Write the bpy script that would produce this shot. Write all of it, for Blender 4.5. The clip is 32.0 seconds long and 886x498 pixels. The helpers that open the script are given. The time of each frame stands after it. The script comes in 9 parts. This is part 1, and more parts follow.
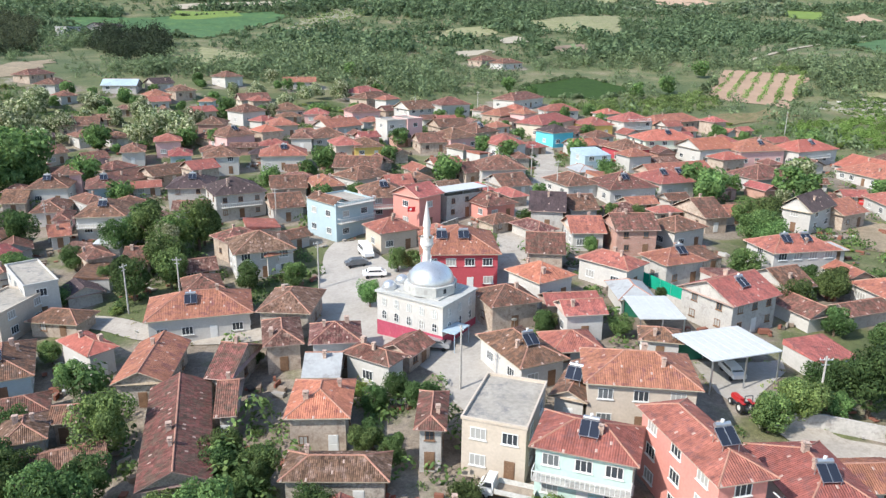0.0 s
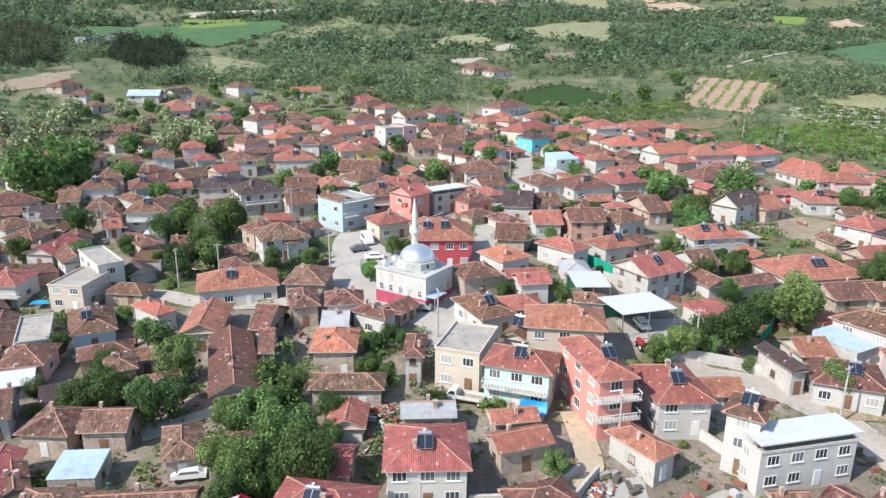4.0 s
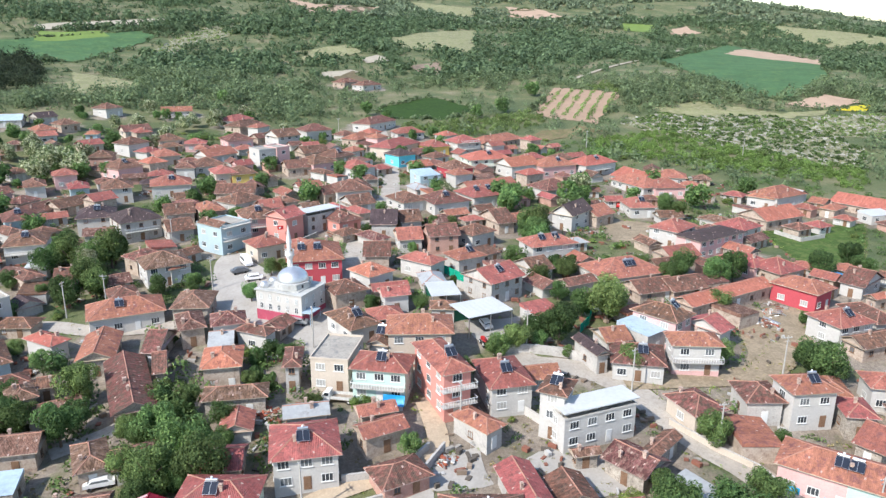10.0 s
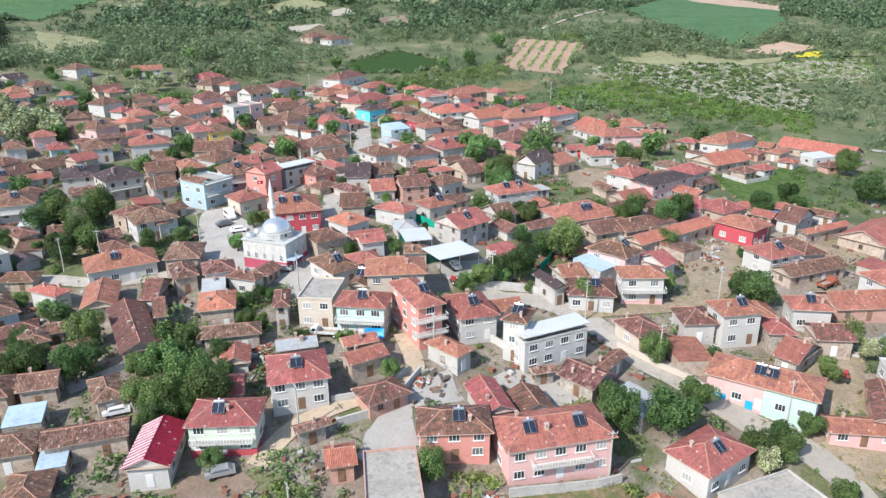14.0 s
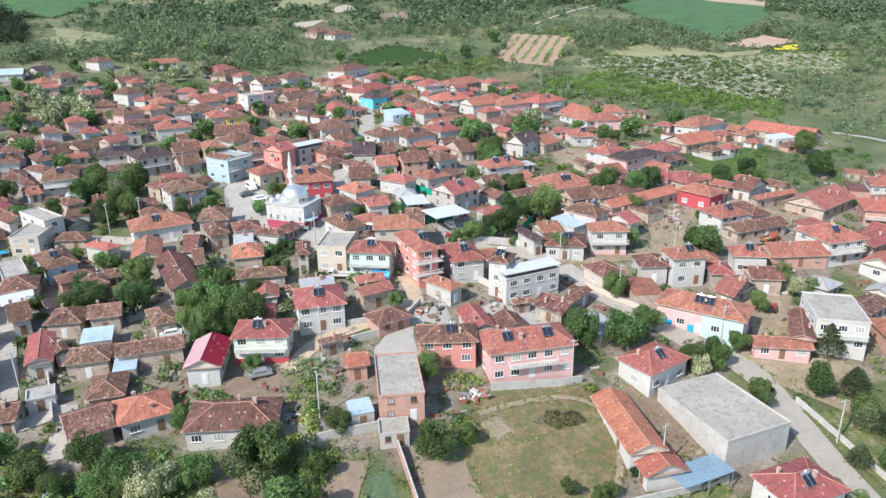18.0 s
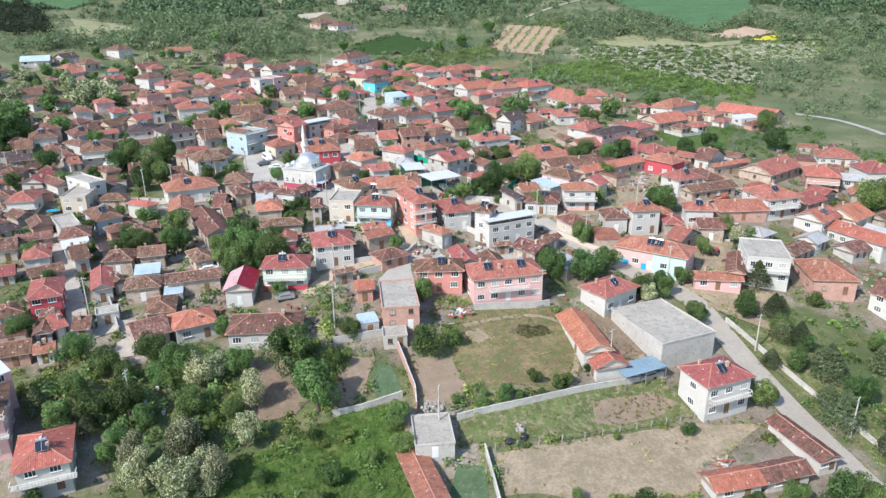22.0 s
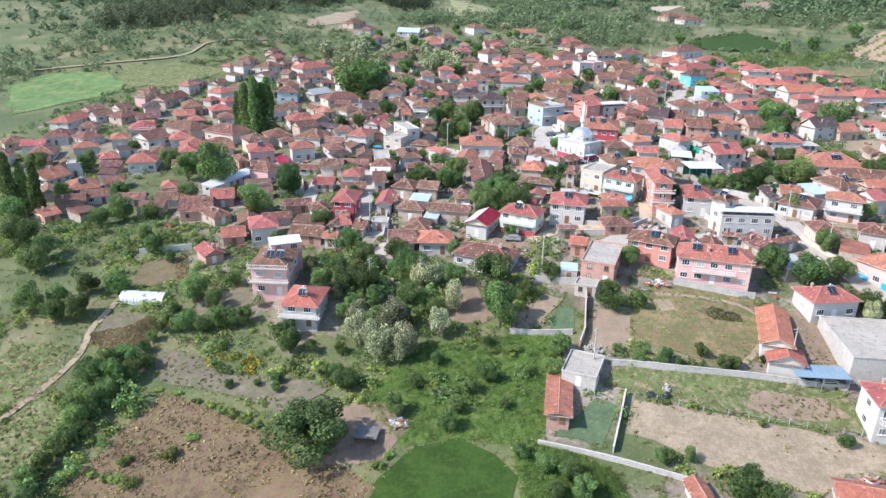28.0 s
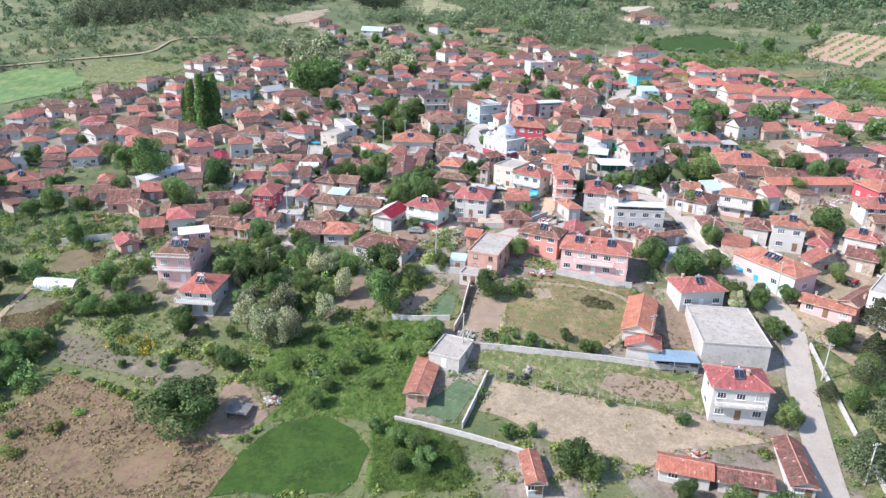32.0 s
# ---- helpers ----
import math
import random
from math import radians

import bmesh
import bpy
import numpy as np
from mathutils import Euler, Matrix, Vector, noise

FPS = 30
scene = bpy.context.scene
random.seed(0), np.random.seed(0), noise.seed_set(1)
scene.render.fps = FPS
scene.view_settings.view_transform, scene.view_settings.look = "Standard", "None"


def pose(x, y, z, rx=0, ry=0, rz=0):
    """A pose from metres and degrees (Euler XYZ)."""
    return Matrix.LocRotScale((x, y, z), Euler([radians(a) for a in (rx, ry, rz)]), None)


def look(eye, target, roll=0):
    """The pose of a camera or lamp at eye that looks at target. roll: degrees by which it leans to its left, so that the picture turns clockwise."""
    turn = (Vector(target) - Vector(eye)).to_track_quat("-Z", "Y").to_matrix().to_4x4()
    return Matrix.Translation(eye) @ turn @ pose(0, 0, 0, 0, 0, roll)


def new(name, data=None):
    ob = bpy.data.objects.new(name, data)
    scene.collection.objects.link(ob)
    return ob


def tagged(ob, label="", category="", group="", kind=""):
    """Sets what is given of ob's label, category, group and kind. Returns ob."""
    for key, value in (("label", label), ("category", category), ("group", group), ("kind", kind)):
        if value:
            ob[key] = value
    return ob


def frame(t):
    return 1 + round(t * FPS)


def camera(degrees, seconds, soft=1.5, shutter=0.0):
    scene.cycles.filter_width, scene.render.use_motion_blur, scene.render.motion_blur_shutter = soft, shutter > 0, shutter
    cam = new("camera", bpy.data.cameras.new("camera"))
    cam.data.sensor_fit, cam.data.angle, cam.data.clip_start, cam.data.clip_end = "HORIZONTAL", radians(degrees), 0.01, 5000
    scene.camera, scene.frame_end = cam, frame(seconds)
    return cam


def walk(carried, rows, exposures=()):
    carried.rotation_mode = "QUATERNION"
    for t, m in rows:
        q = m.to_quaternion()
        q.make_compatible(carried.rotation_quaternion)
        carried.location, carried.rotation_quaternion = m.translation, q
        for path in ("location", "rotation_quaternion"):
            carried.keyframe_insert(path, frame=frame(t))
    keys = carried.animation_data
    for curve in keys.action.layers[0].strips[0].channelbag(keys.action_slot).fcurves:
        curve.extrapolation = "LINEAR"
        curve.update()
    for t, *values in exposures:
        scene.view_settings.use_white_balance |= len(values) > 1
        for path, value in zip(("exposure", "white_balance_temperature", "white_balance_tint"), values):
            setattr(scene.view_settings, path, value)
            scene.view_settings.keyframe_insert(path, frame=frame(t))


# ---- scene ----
# Camera: time, place, yaw, pitch, roll
cam = camera(63.58, 32.0, 1.4)
ROWS = [
    (0.0, 0.65, 1.69, 57.19, -0.67, -16.73, 0.61),
    (0.5, 1.13, -1.88, 58.23, -0.68, -16.79, 0.62),
    (1.0, 1.52, -5.47, 59.03, -0.65, -16.77, 0.57),
    (1.5, 1.80, -9.24, 59.93, -0.66, -16.79, 0.53),
    (2.0, 2.13, -13.00, 60.84, -0.63, -16.80, 0.52),
    (2.5, 2.45, -16.65, 61.65, -0.61, -16.77, 0.47),
    (4.5, 3.76, -32.20, 63.80, -0.67, -16.72, 0.53),
    (5.0, 4.04, -35.71, 64.09, -0.71, -16.71, 0.60),
    (5.5, 4.20, -39.56, 64.69, -0.80, -16.73, 0.58),
    (6.0, 4.38, -43.24, 65.50, -1.13, -16.82, 0.52),
    (6.5, 4.71, -45.97, 66.64, -1.54, -17.05, 0.51),
    (7.0, 5.26, -47.44, 67.53, -2.25, -17.05, 0.62),
    (7.5, 5.63, -47.81, 68.49, -3.63, -16.90, 0.80),
    (8.0, 5.57, -47.99, 69.60, -5.39, -16.81, 0.72),
    (8.5, 5.61, -47.83, 70.57, -7.60, -16.81, 0.57),
    (9.0, 5.63, -47.65, 71.38, -9.12, -16.75, 0.47),
    (9.5, 5.57, -47.54, 72.11, -9.69, -16.68, 0.41),
    (10.0, 5.74, -47.55, 73.02, -10.29, -16.67, 0.31),
    (10.5, 5.73, -47.62, 73.88, -11.05, -16.54, 0.18),
    (11.0, 5.68, -48.21, 74.73, -12.08, -16.55, -0.00),
    (11.5, 5.47, -49.31, 75.46, -12.55, -16.53, -0.11),
    (12.0, 5.15, -51.08, 75.86, -12.56, -17.04, -0.18),
    (12.5, 4.67, -53.23, 75.88, -12.60, -19.87, -0.29),
    (13.0, 4.42, -55.36, 76.04, -12.58, -20.48, -0.37),
    (13.5, 4.01, -57.96, 75.99, -12.57, -20.45, -0.42),
    (14.0, 3.51, -60.64, 75.97, -12.57, -20.45, -0.49),
    (14.5, 2.83, -63.48, 76.03, -12.60, -20.45, -0.51),
    (16.5, 0.29, -76.58, 76.11, -12.61, -20.52, -0.62),
    (17.0, -0.40, -80.21, 76.09, -12.61, -20.56, -0.66),
    (17.5, -1.06, -83.72, 76.09, -12.61, -20.60, -0.66),
    (18.0, -1.62, -87.28, 76.10, -12.59, -20.63, -0.66),
    (18.5, -2.35, -90.96, 76.10, -12.61, -20.65, -0.65),
    (19.0, -3.07, -94.54, 75.99, -12.61, -20.65, -0.67),
    (19.5, -3.67, -98.06, 75.96, -12.62, -20.69, -0.64),
    (20.0, -4.40, -101.68, 75.98, -12.64, -20.72, -0.62),
    (20.5, -5.07, -105.34, 75.92, -12.64, -20.74, -0.63),
    (21.0, -5.86, -109.12, 75.91, -12.66, -20.77, -0.64),
    (21.5, -6.49, -113.09, 75.97, -12.57, -20.92, -0.78),
    (22.0, -6.61, -116.51, 75.90, -12.62, -21.06, -0.60),
    (22.5, -6.20, -119.52, 75.83, -12.69, -21.16, -0.38),
    (23.0, -5.20, -122.22, 75.71, -12.45, -21.24, -0.20),
    (23.5, -3.79, -124.74, 75.58, -12.13, -21.22, -0.20),
    (24.0, -2.14, -126.94, 75.21, -11.09, -21.18, -0.11),
    (24.5, -0.04, -128.71, 74.98, -9.35, -21.18, -0.04),
    (25.0, 2.21, -130.49, 74.85, -6.77, -21.23, 0.11),
    (25.5, 4.46, -132.19, 74.66, -3.00, -21.25, 0.35),
    (26.0, 7.11, -133.81, 74.57, 1.19, -21.30, 0.55),
    (26.5, 9.92, -135.51, 74.46, 5.92, -21.34, 0.73),
    (28.5, 22.39, -140.07, 74.92, 16.29, -21.70, 1.12),
    (29.0, 25.68, -140.27, 75.06, 16.22, -21.73, 1.16),
    (29.5, 28.97, -140.44, 75.24, 16.14, -21.76, 1.21),
    (30.0, 32.29, -140.57, 75.50, 16.05, -21.77, 1.26),
    (30.5, 35.65, -140.66, 75.81, 15.95, -21.79, 1.30),
    (31.0, 39.01, -140.73, 76.16, 15.85, -21.80, 1.34),
    (31.5, 42.41, -140.78, 76.55, 15.75, -21.80, 1.39),
    (32.0, 45.82, -140.83, 76.94, 15.66, -21.81, 1.43),
]
walk(cam, [(t, pose(x, y, z, 90 + pitch, 0, yaw) @ pose(0, 0, 0, 0, 0, roll)) for t, x, y, z, yaw, pitch, roll in ROWS],
     [(0.0, 0.83, 6450, 9), (8.0, 0.83, 6330, 10), (17.0, 0.79, 6240, 9), (26.0, 0.88, 6180, 10), (29.0, 1.06, 6140, 15), (32.0, 1.08, 6140, 16)])

from mathutils.geometry import delaunay_2d_cdt

# World, sun and exposure
SUN_AZ, SUN_EL = radians(237), radians(42)   # compass-like: measured from +y clockwise
world = bpy.data.worlds.new("sky")
scene.world = world
world.use_nodes = True
wn = world.node_tree
sky = wn.nodes.new("ShaderNodeTexSky")
sky.sky_type = 'NISHITA'
sky.sun_disc = False
sky.sun_elevation, sky.sun_rotation = SUN_EL, SUN_AZ
sky.dust_density, sky.air_density, sky.ozone_density = 0.6, 1.1, 1.0
wn.links.new(sky.outputs[0], wn.nodes["Background"].inputs[0])
wn.nodes["Background"].inputs[1].default_value = 0.15
sun_data = bpy.data.lights.new("sun", "SUN")
sun_data.energy, sun_data.angle, sun_data.color = 3.6, radians(0.6), (1.0, 0.94, 0.86)
sun = new("sun", sun_data)
sun.matrix_world = look((0, 0, 300), Vector((0, 0, 300)) - Vector((math.sin(SUN_AZ) * math.cos(SUN_EL), math.cos(SUN_AZ) * math.cos(SUN_EL), math.sin(SUN_EL))))


# Materials
def mat(name, base, rough=0.85, var=0.25, scale=1.0, bump=0.15, metal=0.0, stain=None, stain_at=0.6, per_object=0.0):
    """A surface with fine grain, larger patches, a second stain colour and some bump."""
    m = bpy.data.materials.new(name)
    m.use_nodes = True
    nt = m.node_tree
    n, l = nt.nodes, nt.links
    b = n["Principled BSDF"]
    b.inputs["Roughness"].default_value, b.inputs["Metallic"].default_value = rough, metal
    b.inputs["Specular IOR Level"].default_value = 0.5 if rough < 0.8 else 0.2
    co = n.new("ShaderNodeTexCoord")
    geo = n.new("ShaderNodeNewGeometry")
    big = n.new("ShaderNodeTexNoise")
    big.inputs["Scale"].default_value, big.inputs["Detail"].default_value = 0.35 * scale, 5
    fine = n.new("ShaderNodeTexNoise")
    fine.inputs["Scale"].default_value, fine.inputs["Detail"].default_value = 3.5 * scale, 4
    l.new(geo.outputs["Position"], big.inputs["Vector"])
    l.new(geo.outputs["Position"], fine.inputs["Vector"])
    add = n.new("ShaderNodeMath")
    add.operation = 'ADD'
    l.new(big.outputs[0], add.inputs[0])
    l.new(fine.outputs[0], add.inputs[1])
    ramp = n.new("ShaderNodeMapRange")
    ramp.inputs[1].default_value, ramp.inputs[2].default_value = 0.7, 1.3
    ramp.inputs[3].default_value, ramp.inputs[4].default_value = 1 - var, 1 + var
    l.new(add.outputs[0], ramp.inputs[0])
    hsv = n.new("ShaderNodeHueSaturation")
    hsv.inputs["Color"].default_value = (*base, 1)
    l.new(ramp.outputs[0], hsv.inputs["Value"])
    if per_object:
        info = n.new("ShaderNodeObjectInfo")
        hue = n.new("ShaderNodeMapRange")
        hue.inputs[3].default_value, hue.inputs[4].default_value = 0.5 - 0.03 * per_object, 0.5 + 0.03 * per_object
        l.new(info.outputs["Random"], hue.inputs[0])
        l.new(hue.outputs[0], hsv.inputs["Hue"])
        wob = n.new("ShaderNodeMath")
        wob.operation = 'MULTIPLY'
        w2 = n.new("ShaderNodeTexWhiteNoise")
        w2.noise_dimensions = '1D'
        l.new(info.outputs["Random"], w2.inputs["W"])
        w3 = n.new("ShaderNodeMapRange")
        w3.inputs[3].default_value, w3.inputs[4].default_value = 1 - 0.3 * per_object, 1 + 0.3 * per_object
        l.new(w2.outputs[0], w3.inputs[0])
        l.new(w3.outputs[0], wob.inputs[0])
        l.new(ramp.outputs[0], wob.inputs[1])
        l.new(wob.outputs[0], hsv.inputs["Value"])
    out = hsv.outputs[0]
    if stain:
        sn = n.new("ShaderNodeTexNoise")
        sn.inputs["Scale"].default_value, sn.inputs["Detail"].default_value = 1.1 * scale, 8
        sn.inputs["Roughness"].default_value = 0.7
        l.new(geo.outputs["Position"], sn.inputs["Vector"])
        sr = n.new("ShaderNodeMapRange")
        sr.inputs[1].default_value, sr.inputs[2].default_value = stain_at - 0.07, stain_at + 0.07
        l.new(sn.outputs[0], sr.inputs[0])
        mix = n.new("ShaderNodeMix")
        mix.data_type = 'RGBA'
        l.new(sr.outputs[0], mix.inputs[0])
        l.new(out, mix.inputs[6])
        mix.inputs[7].default_value = (*stain, 1)
        out = mix.outputs[2]
    l.new(out, b.inputs["Base Color"])
    if bump:
        bp = n.new("ShaderNodeBump")
        bp.inputs["Strength"].default_value, bp.inputs["Distance"].default_value = bump, 0.05
        l.new(fine.outputs[0], bp.inputs["Height"])
        l.new(bp.outputs[0], b.inputs["Normal"])
    return m


def tile_mat(name, base, stain, stain_at, var=0.25, per_object=1.0, pitch=0.24, course=0.36, mottle=0.13, streaks=0.24):
    """Clay roof tiles: columns and courses from the roof's own UV in metres, with lichen and soot."""
    m = mat(name, base, 0.85, var, 1.0, 0.0, 0.0, stain, stain_at, per_object)
    n, l = m.node_tree.nodes, m.node_tree.links
    b = n["Principled BSDF"]
    uv = n.new("ShaderNodeUVMap")
    sep = n.new("ShaderNodeSeparateXYZ")
    l.new(uv.outputs[0], sep.inputs[0])

    def saw(sock, period):
        d = n.new("ShaderNodeMath")
        d.operation = 'DIVIDE'
        l.new(sock, d.inputs[0])
        d.inputs[1].default_value = period
        f = n.new("ShaderNodeMath")
        f.operation = 'FRACT'
        l.new(d.outputs[0], f.inputs[0])
        return f.outputs[0], d.outputs[0]
    fu, du = saw(sep.outputs[0], pitch)
    fv, dv = saw(sep.outputs[1], course)
    para = n.new("ShaderNodeMath")
    para.operation = 'PINGPONG'
    l.new(du, para.inputs[0])
    para.inputs[1].default_value = 0.5
    hgt = n.new("ShaderNodeMath")
    hgt.operation = 'MULTIPLY_ADD'
    l.new(fv, hgt.inputs[0])
    hgt.inputs[1].default_value = -0.35
    l.new(para.outputs[0], hgt.inputs[2])
    bp = n.new("ShaderNodeBump")
    bp.inputs["Strength"].default_value, bp.inputs["Distance"].default_value = 0.9, 0.13
    l.new(hgt.outputs[0], bp.inputs["Height"])
    l.new(bp.outputs[0], b.inputs["Normal"])
    # one shade for every tile
    fl = n.new("ShaderNodeCombineXYZ")
    for k, s in enumerate((du, dv)):
        r = n.new("ShaderNodeMath")
        r.operation = 'FLOOR'
        l.new(s, r.inputs[0])
        l.new(r.outputs[0], fl.inputs[k])
    wnz = n.new("ShaderNodeTexWhiteNoise")
    wnz.noise_dimensions = '2D'
    l.new(fl.outputs[0], wnz.inputs["Vector"])
    mr = n.new("ShaderNodeMapRange")
    mr.inputs[3].default_value, mr.inputs[4].default_value = 1 - mottle, 1 + mottle
    l.new(wnz.outputs[0], mr.inputs[0])
    old = b.inputs["Base Color"].links[0].from_socket
    h2 = n.new("ShaderNodeHueSaturation")
    l.new(old, h2.inputs["Color"])
    l.new(mr.outputs[0], h2.inputs["Value"])
    # rain streaks down the slope
    stretch = n.new("ShaderNodeVectorMath")
    stretch.operation = 'MULTIPLY'
    l.new(uv.outputs[0], stretch.inputs[0])
    stretch.inputs[1].default_value = (1.7, 0.22, 1)
    off = n.new("ShaderNodeVectorMath")
    l.new(stretch.outputs[0], off.inputs[0])
    oi = n.new("ShaderNodeObjectInfo")
    l.new(oi.outputs["Location"], off.inputs[1])
    streak = n.new("ShaderNodeTexNoise")
    streak.inputs["Scale"].default_value, streak.inputs["Detail"].default_value, streak.inputs["Roughness"].default_value = 1.0, 6, 0.65
    l.new(off.outputs[0], streak.inputs["Vector"])
    sv = n.new("ShaderNodeMapRange")
    sv.inputs[1].default_value, sv.inputs[2].default_value = 0.3, 0.7
    sv.inputs[3].default_value, sv.inputs[4].default_value = 1 - streaks, 1 + 0.85 * streaks
    l.new(streak.outputs[0], sv.inputs[0])
    both = n.new("ShaderNodeMath")
    both.operation = 'MULTIPLY'
    l.new(mr.outputs[0], both.inputs[0])
    l.new(sv.outputs[0], both.inputs[1])
    l.new(both.outputs[0], h2.inputs["Value"])
    # a few tiles carry pale mortar dabs
    dab = n.new("ShaderNodeMath")
    dab.operation = 'GREATER_THAN'
    l.new(wnz.outputs[0], dab.inputs[0])
    dab.inputs[1].default_value = 0.993
    md = n.new("ShaderNodeMix")
    md.data_type = 'RGBA'
    l.new(dab.outputs[0], md.inputs[0])
    l.new(h2.outputs[0], md.inputs[6])
    md.inputs[7].default_value = (0.46, 0.34, 0.29, 1)
    l.new(md.outputs[2], b.inputs["Base Color"])
    return m


ROOF = {
    "orange": tile_mat("new_clay_tiles", (0.40, 0.145, 0.10), (0.28, 0.105, 0.083), 0.58, 0.22, 0.35),
    "red": tile_mat("red_clay_tiles", (0.33, 0.123, 0.092), (0.21, 0.093, 0.084), 0.56, 0.25, 0.6),
    "brown": tile_mat("weathered_clay_tiles", (0.20, 0.095, 0.069), (0.115, 0.076, 0.058), 0.51, 0.34, 0.6, 0.24, 0.36, 0.26, 0.36),
    "old": tile_mat("old_mottled_tiles", (0.165, 0.086, 0.066), (0.25, 0.17, 0.135), 0.56, 0.42, 0.8, 0.2, 0.4, 0.38, 0.4),
    "dark": tile_mat("dark_roof_covering", (0.085, 0.06, 0.06), (0.05, 0.045, 0.045), 0.6, 0.2, 0.5),
    "crimson": tile_mat("crimson_sheet_tiles", (0.25, 0.02, 0.042), (0.20, 0.02, 0.035), 0.7, 0.1, 0.2),
    "flat": mat("bare_concrete_deck", (0.345, 0.316, 0.272), 0.9, 0.2, 0.6, 0.2, 0, (0.22, 0.21, 0.20), 0.58),
    "white": mat("white_sheet_metal", (0.50, 0.51, 0.51), 0.5, 0.08, 0.5, 0.05, 0.0, (0.44, 0.44, 0.42), 0.64),
    "grey": mat("grey_sheet_metal", (0.33, 0.34, 0.34), 0.6, 0.15, 0.5, 0.1, 0.0, (0.22, 0.21, 0.2), 0.6),
    "slate": mat("blue_grey_sheet_metal", (0.19, 0.27, 0.33), 0.5, 0.15, 0.5, 0.1, 0.0, (0.15, 0.21, 0.25), 0.6),
    "blue": mat("pale_blue_sheet_metal", (0.36, 0.45, 0.52), 0.5, 0.15, 0.5, 0.1, 0.0, (0.25, 0.3, 0.33), 0.6),
}
ROOF["crimson"].node_tree.nodes["Principled BSDF"].inputs["Roughness"].default_value = 0.3
WALL = {
    "white": mat("white_render", (0.475, 0.458, 0.43), 0.9, 0.1, 1.0, 0.15, 0, (0.43, 0.41, 0.38), 0.62),
    "cream": mat("cream_render", (0.50, 0.43, 0.355), 0.9, 0.1, 1.0, 0.15, 0, (0.48, 0.42, 0.35), 0.64),
    "pink": mat("pink_render", (0.60, 0.38, 0.36), 0.9, 0.1, 1.0, 0.15, 0, (0.55, 0.36, 0.33), 0.66),
    "mint": mat("mint_render", (0.43, 0.555, 0.505), 0.9, 0.08, 1.0, 0.15, 0, (0.42, 0.5, 0.45), 0.66),
    "pale_green": mat("pale_green_render", (0.55, 0.60, 0.50), 0.9, 0.08, 1.0, 0.15, 0, (0.5, 0.52, 0.45), 0.66),
    "blue": mat("pale_blue_render", (0.36, 0.45, 0.48), 0.9, 0.08, 1.0, 0.15, 0, (0.4, 0.47, 0.5), 0.66),
    "salmon": mat("salmon_render", (0.56, 0.25, 0.21), 0.9, 0.1, 1.0, 0.15, 0, (0.48, 0.22, 0.19), 0.66),
    "red": mat("raspberry_render", (0.42, 0.075, 0.09), 0.9, 0.1, 1.0, 0.15, 0, (0.32, 0.07, 0.08), 0.66),
    "yellow": mat("yellow_render", (0.68, 0.50, 0.16), 0.9, 0.1, 1.0, 0.15, 0, (0.5, 0.4, 0.2), 0.66),
    "cyan": mat("turquoise_render", (0.13, 0.52, 0.62), 0.9, 0.1, 1.0, 0.15, 0, (0.12, 0.4, 0.48), 0.66),
    "grey": mat("grey_cement_render", (0.42, 0.40, 0.37), 0.95, 0.15, 1.0, 0.25, 0, (0.3, 0.28, 0.26), 0.6),
    "taupe": mat("mud_plaster", (0.42, 0.345, 0.28), 0.95, 0.2, 1.0, 0.4, 0, (0.27, 0.2, 0.16), 0.57),
    "brick": mat("bare_hollow_brick", (0.43, 0.255, 0.205), 0.95, 0.2, 2.5, 0.4, 0, (0.45, 0.36, 0.3), 0.6),
    "stone": mat("rubble_stone", (0.38, 0.34, 0.29), 0.95, 0.35, 2.0, 0.6, 0, (0.22, 0.19, 0.16), 0.55),
}
FASCIA = mat("fascia_board", (0.40, 0.31, 0.25), 0.8, 0.2, 1.0, 0.0, 0, None, 0.6, 1.0)
MORTAR = mat("ridge_mortar", (0.36, 0.19, 0.14), 0.9, 0.25, 2.0, 0.2)
FRAME_WHITE = mat("white_window_frame", (0.63, 0.63, 0.61), 0.5, 0.05, 1, 0.0)
FRAME_WOOD = mat("brown_wood", (0.20, 0.12, 0.075), 0.8, 0.3, 2, 0.2)
CHIMNEY = mat("chimney_render", (0.45, 0.33, 0.27), 0.95, 0.25, 2, 0.3, 0, (0.2, 0.16, 0.14), 0.6)
STEEL = mat("galvanised_steel", (0.55, 0.56, 0.57), 0.35, 0.1, 1, 0.0, 0.8)
CONCRETE = mat("concrete", (0.43, 0.41, 0.38), 0.95, 0.18, 1, 0.2, 0, (0.3, 0.28, 0.26), 0.6)
POLE = mat("concrete_pole", (0.40, 0.38, 0.35), 0.9, 0.15, 2, 0.1)


def plain(name, base, rough, metal=0.0, spec=0.5):
    m = bpy.data.materials.new(name)
    m.use_nodes = True
    b = m.node_tree.nodes["Principled BSDF"]
    b.inputs["Base Color"].default_value = (*base, 1)
    b.inputs["Roughness"].default_value, b.inputs["Metallic"].default_value = rough, metal
    b.inputs["Specular IOR Level"].default_value = spec
    return m


GLASS = plain("window_glass", (0.055, 0.065, 0.075), 0.12)
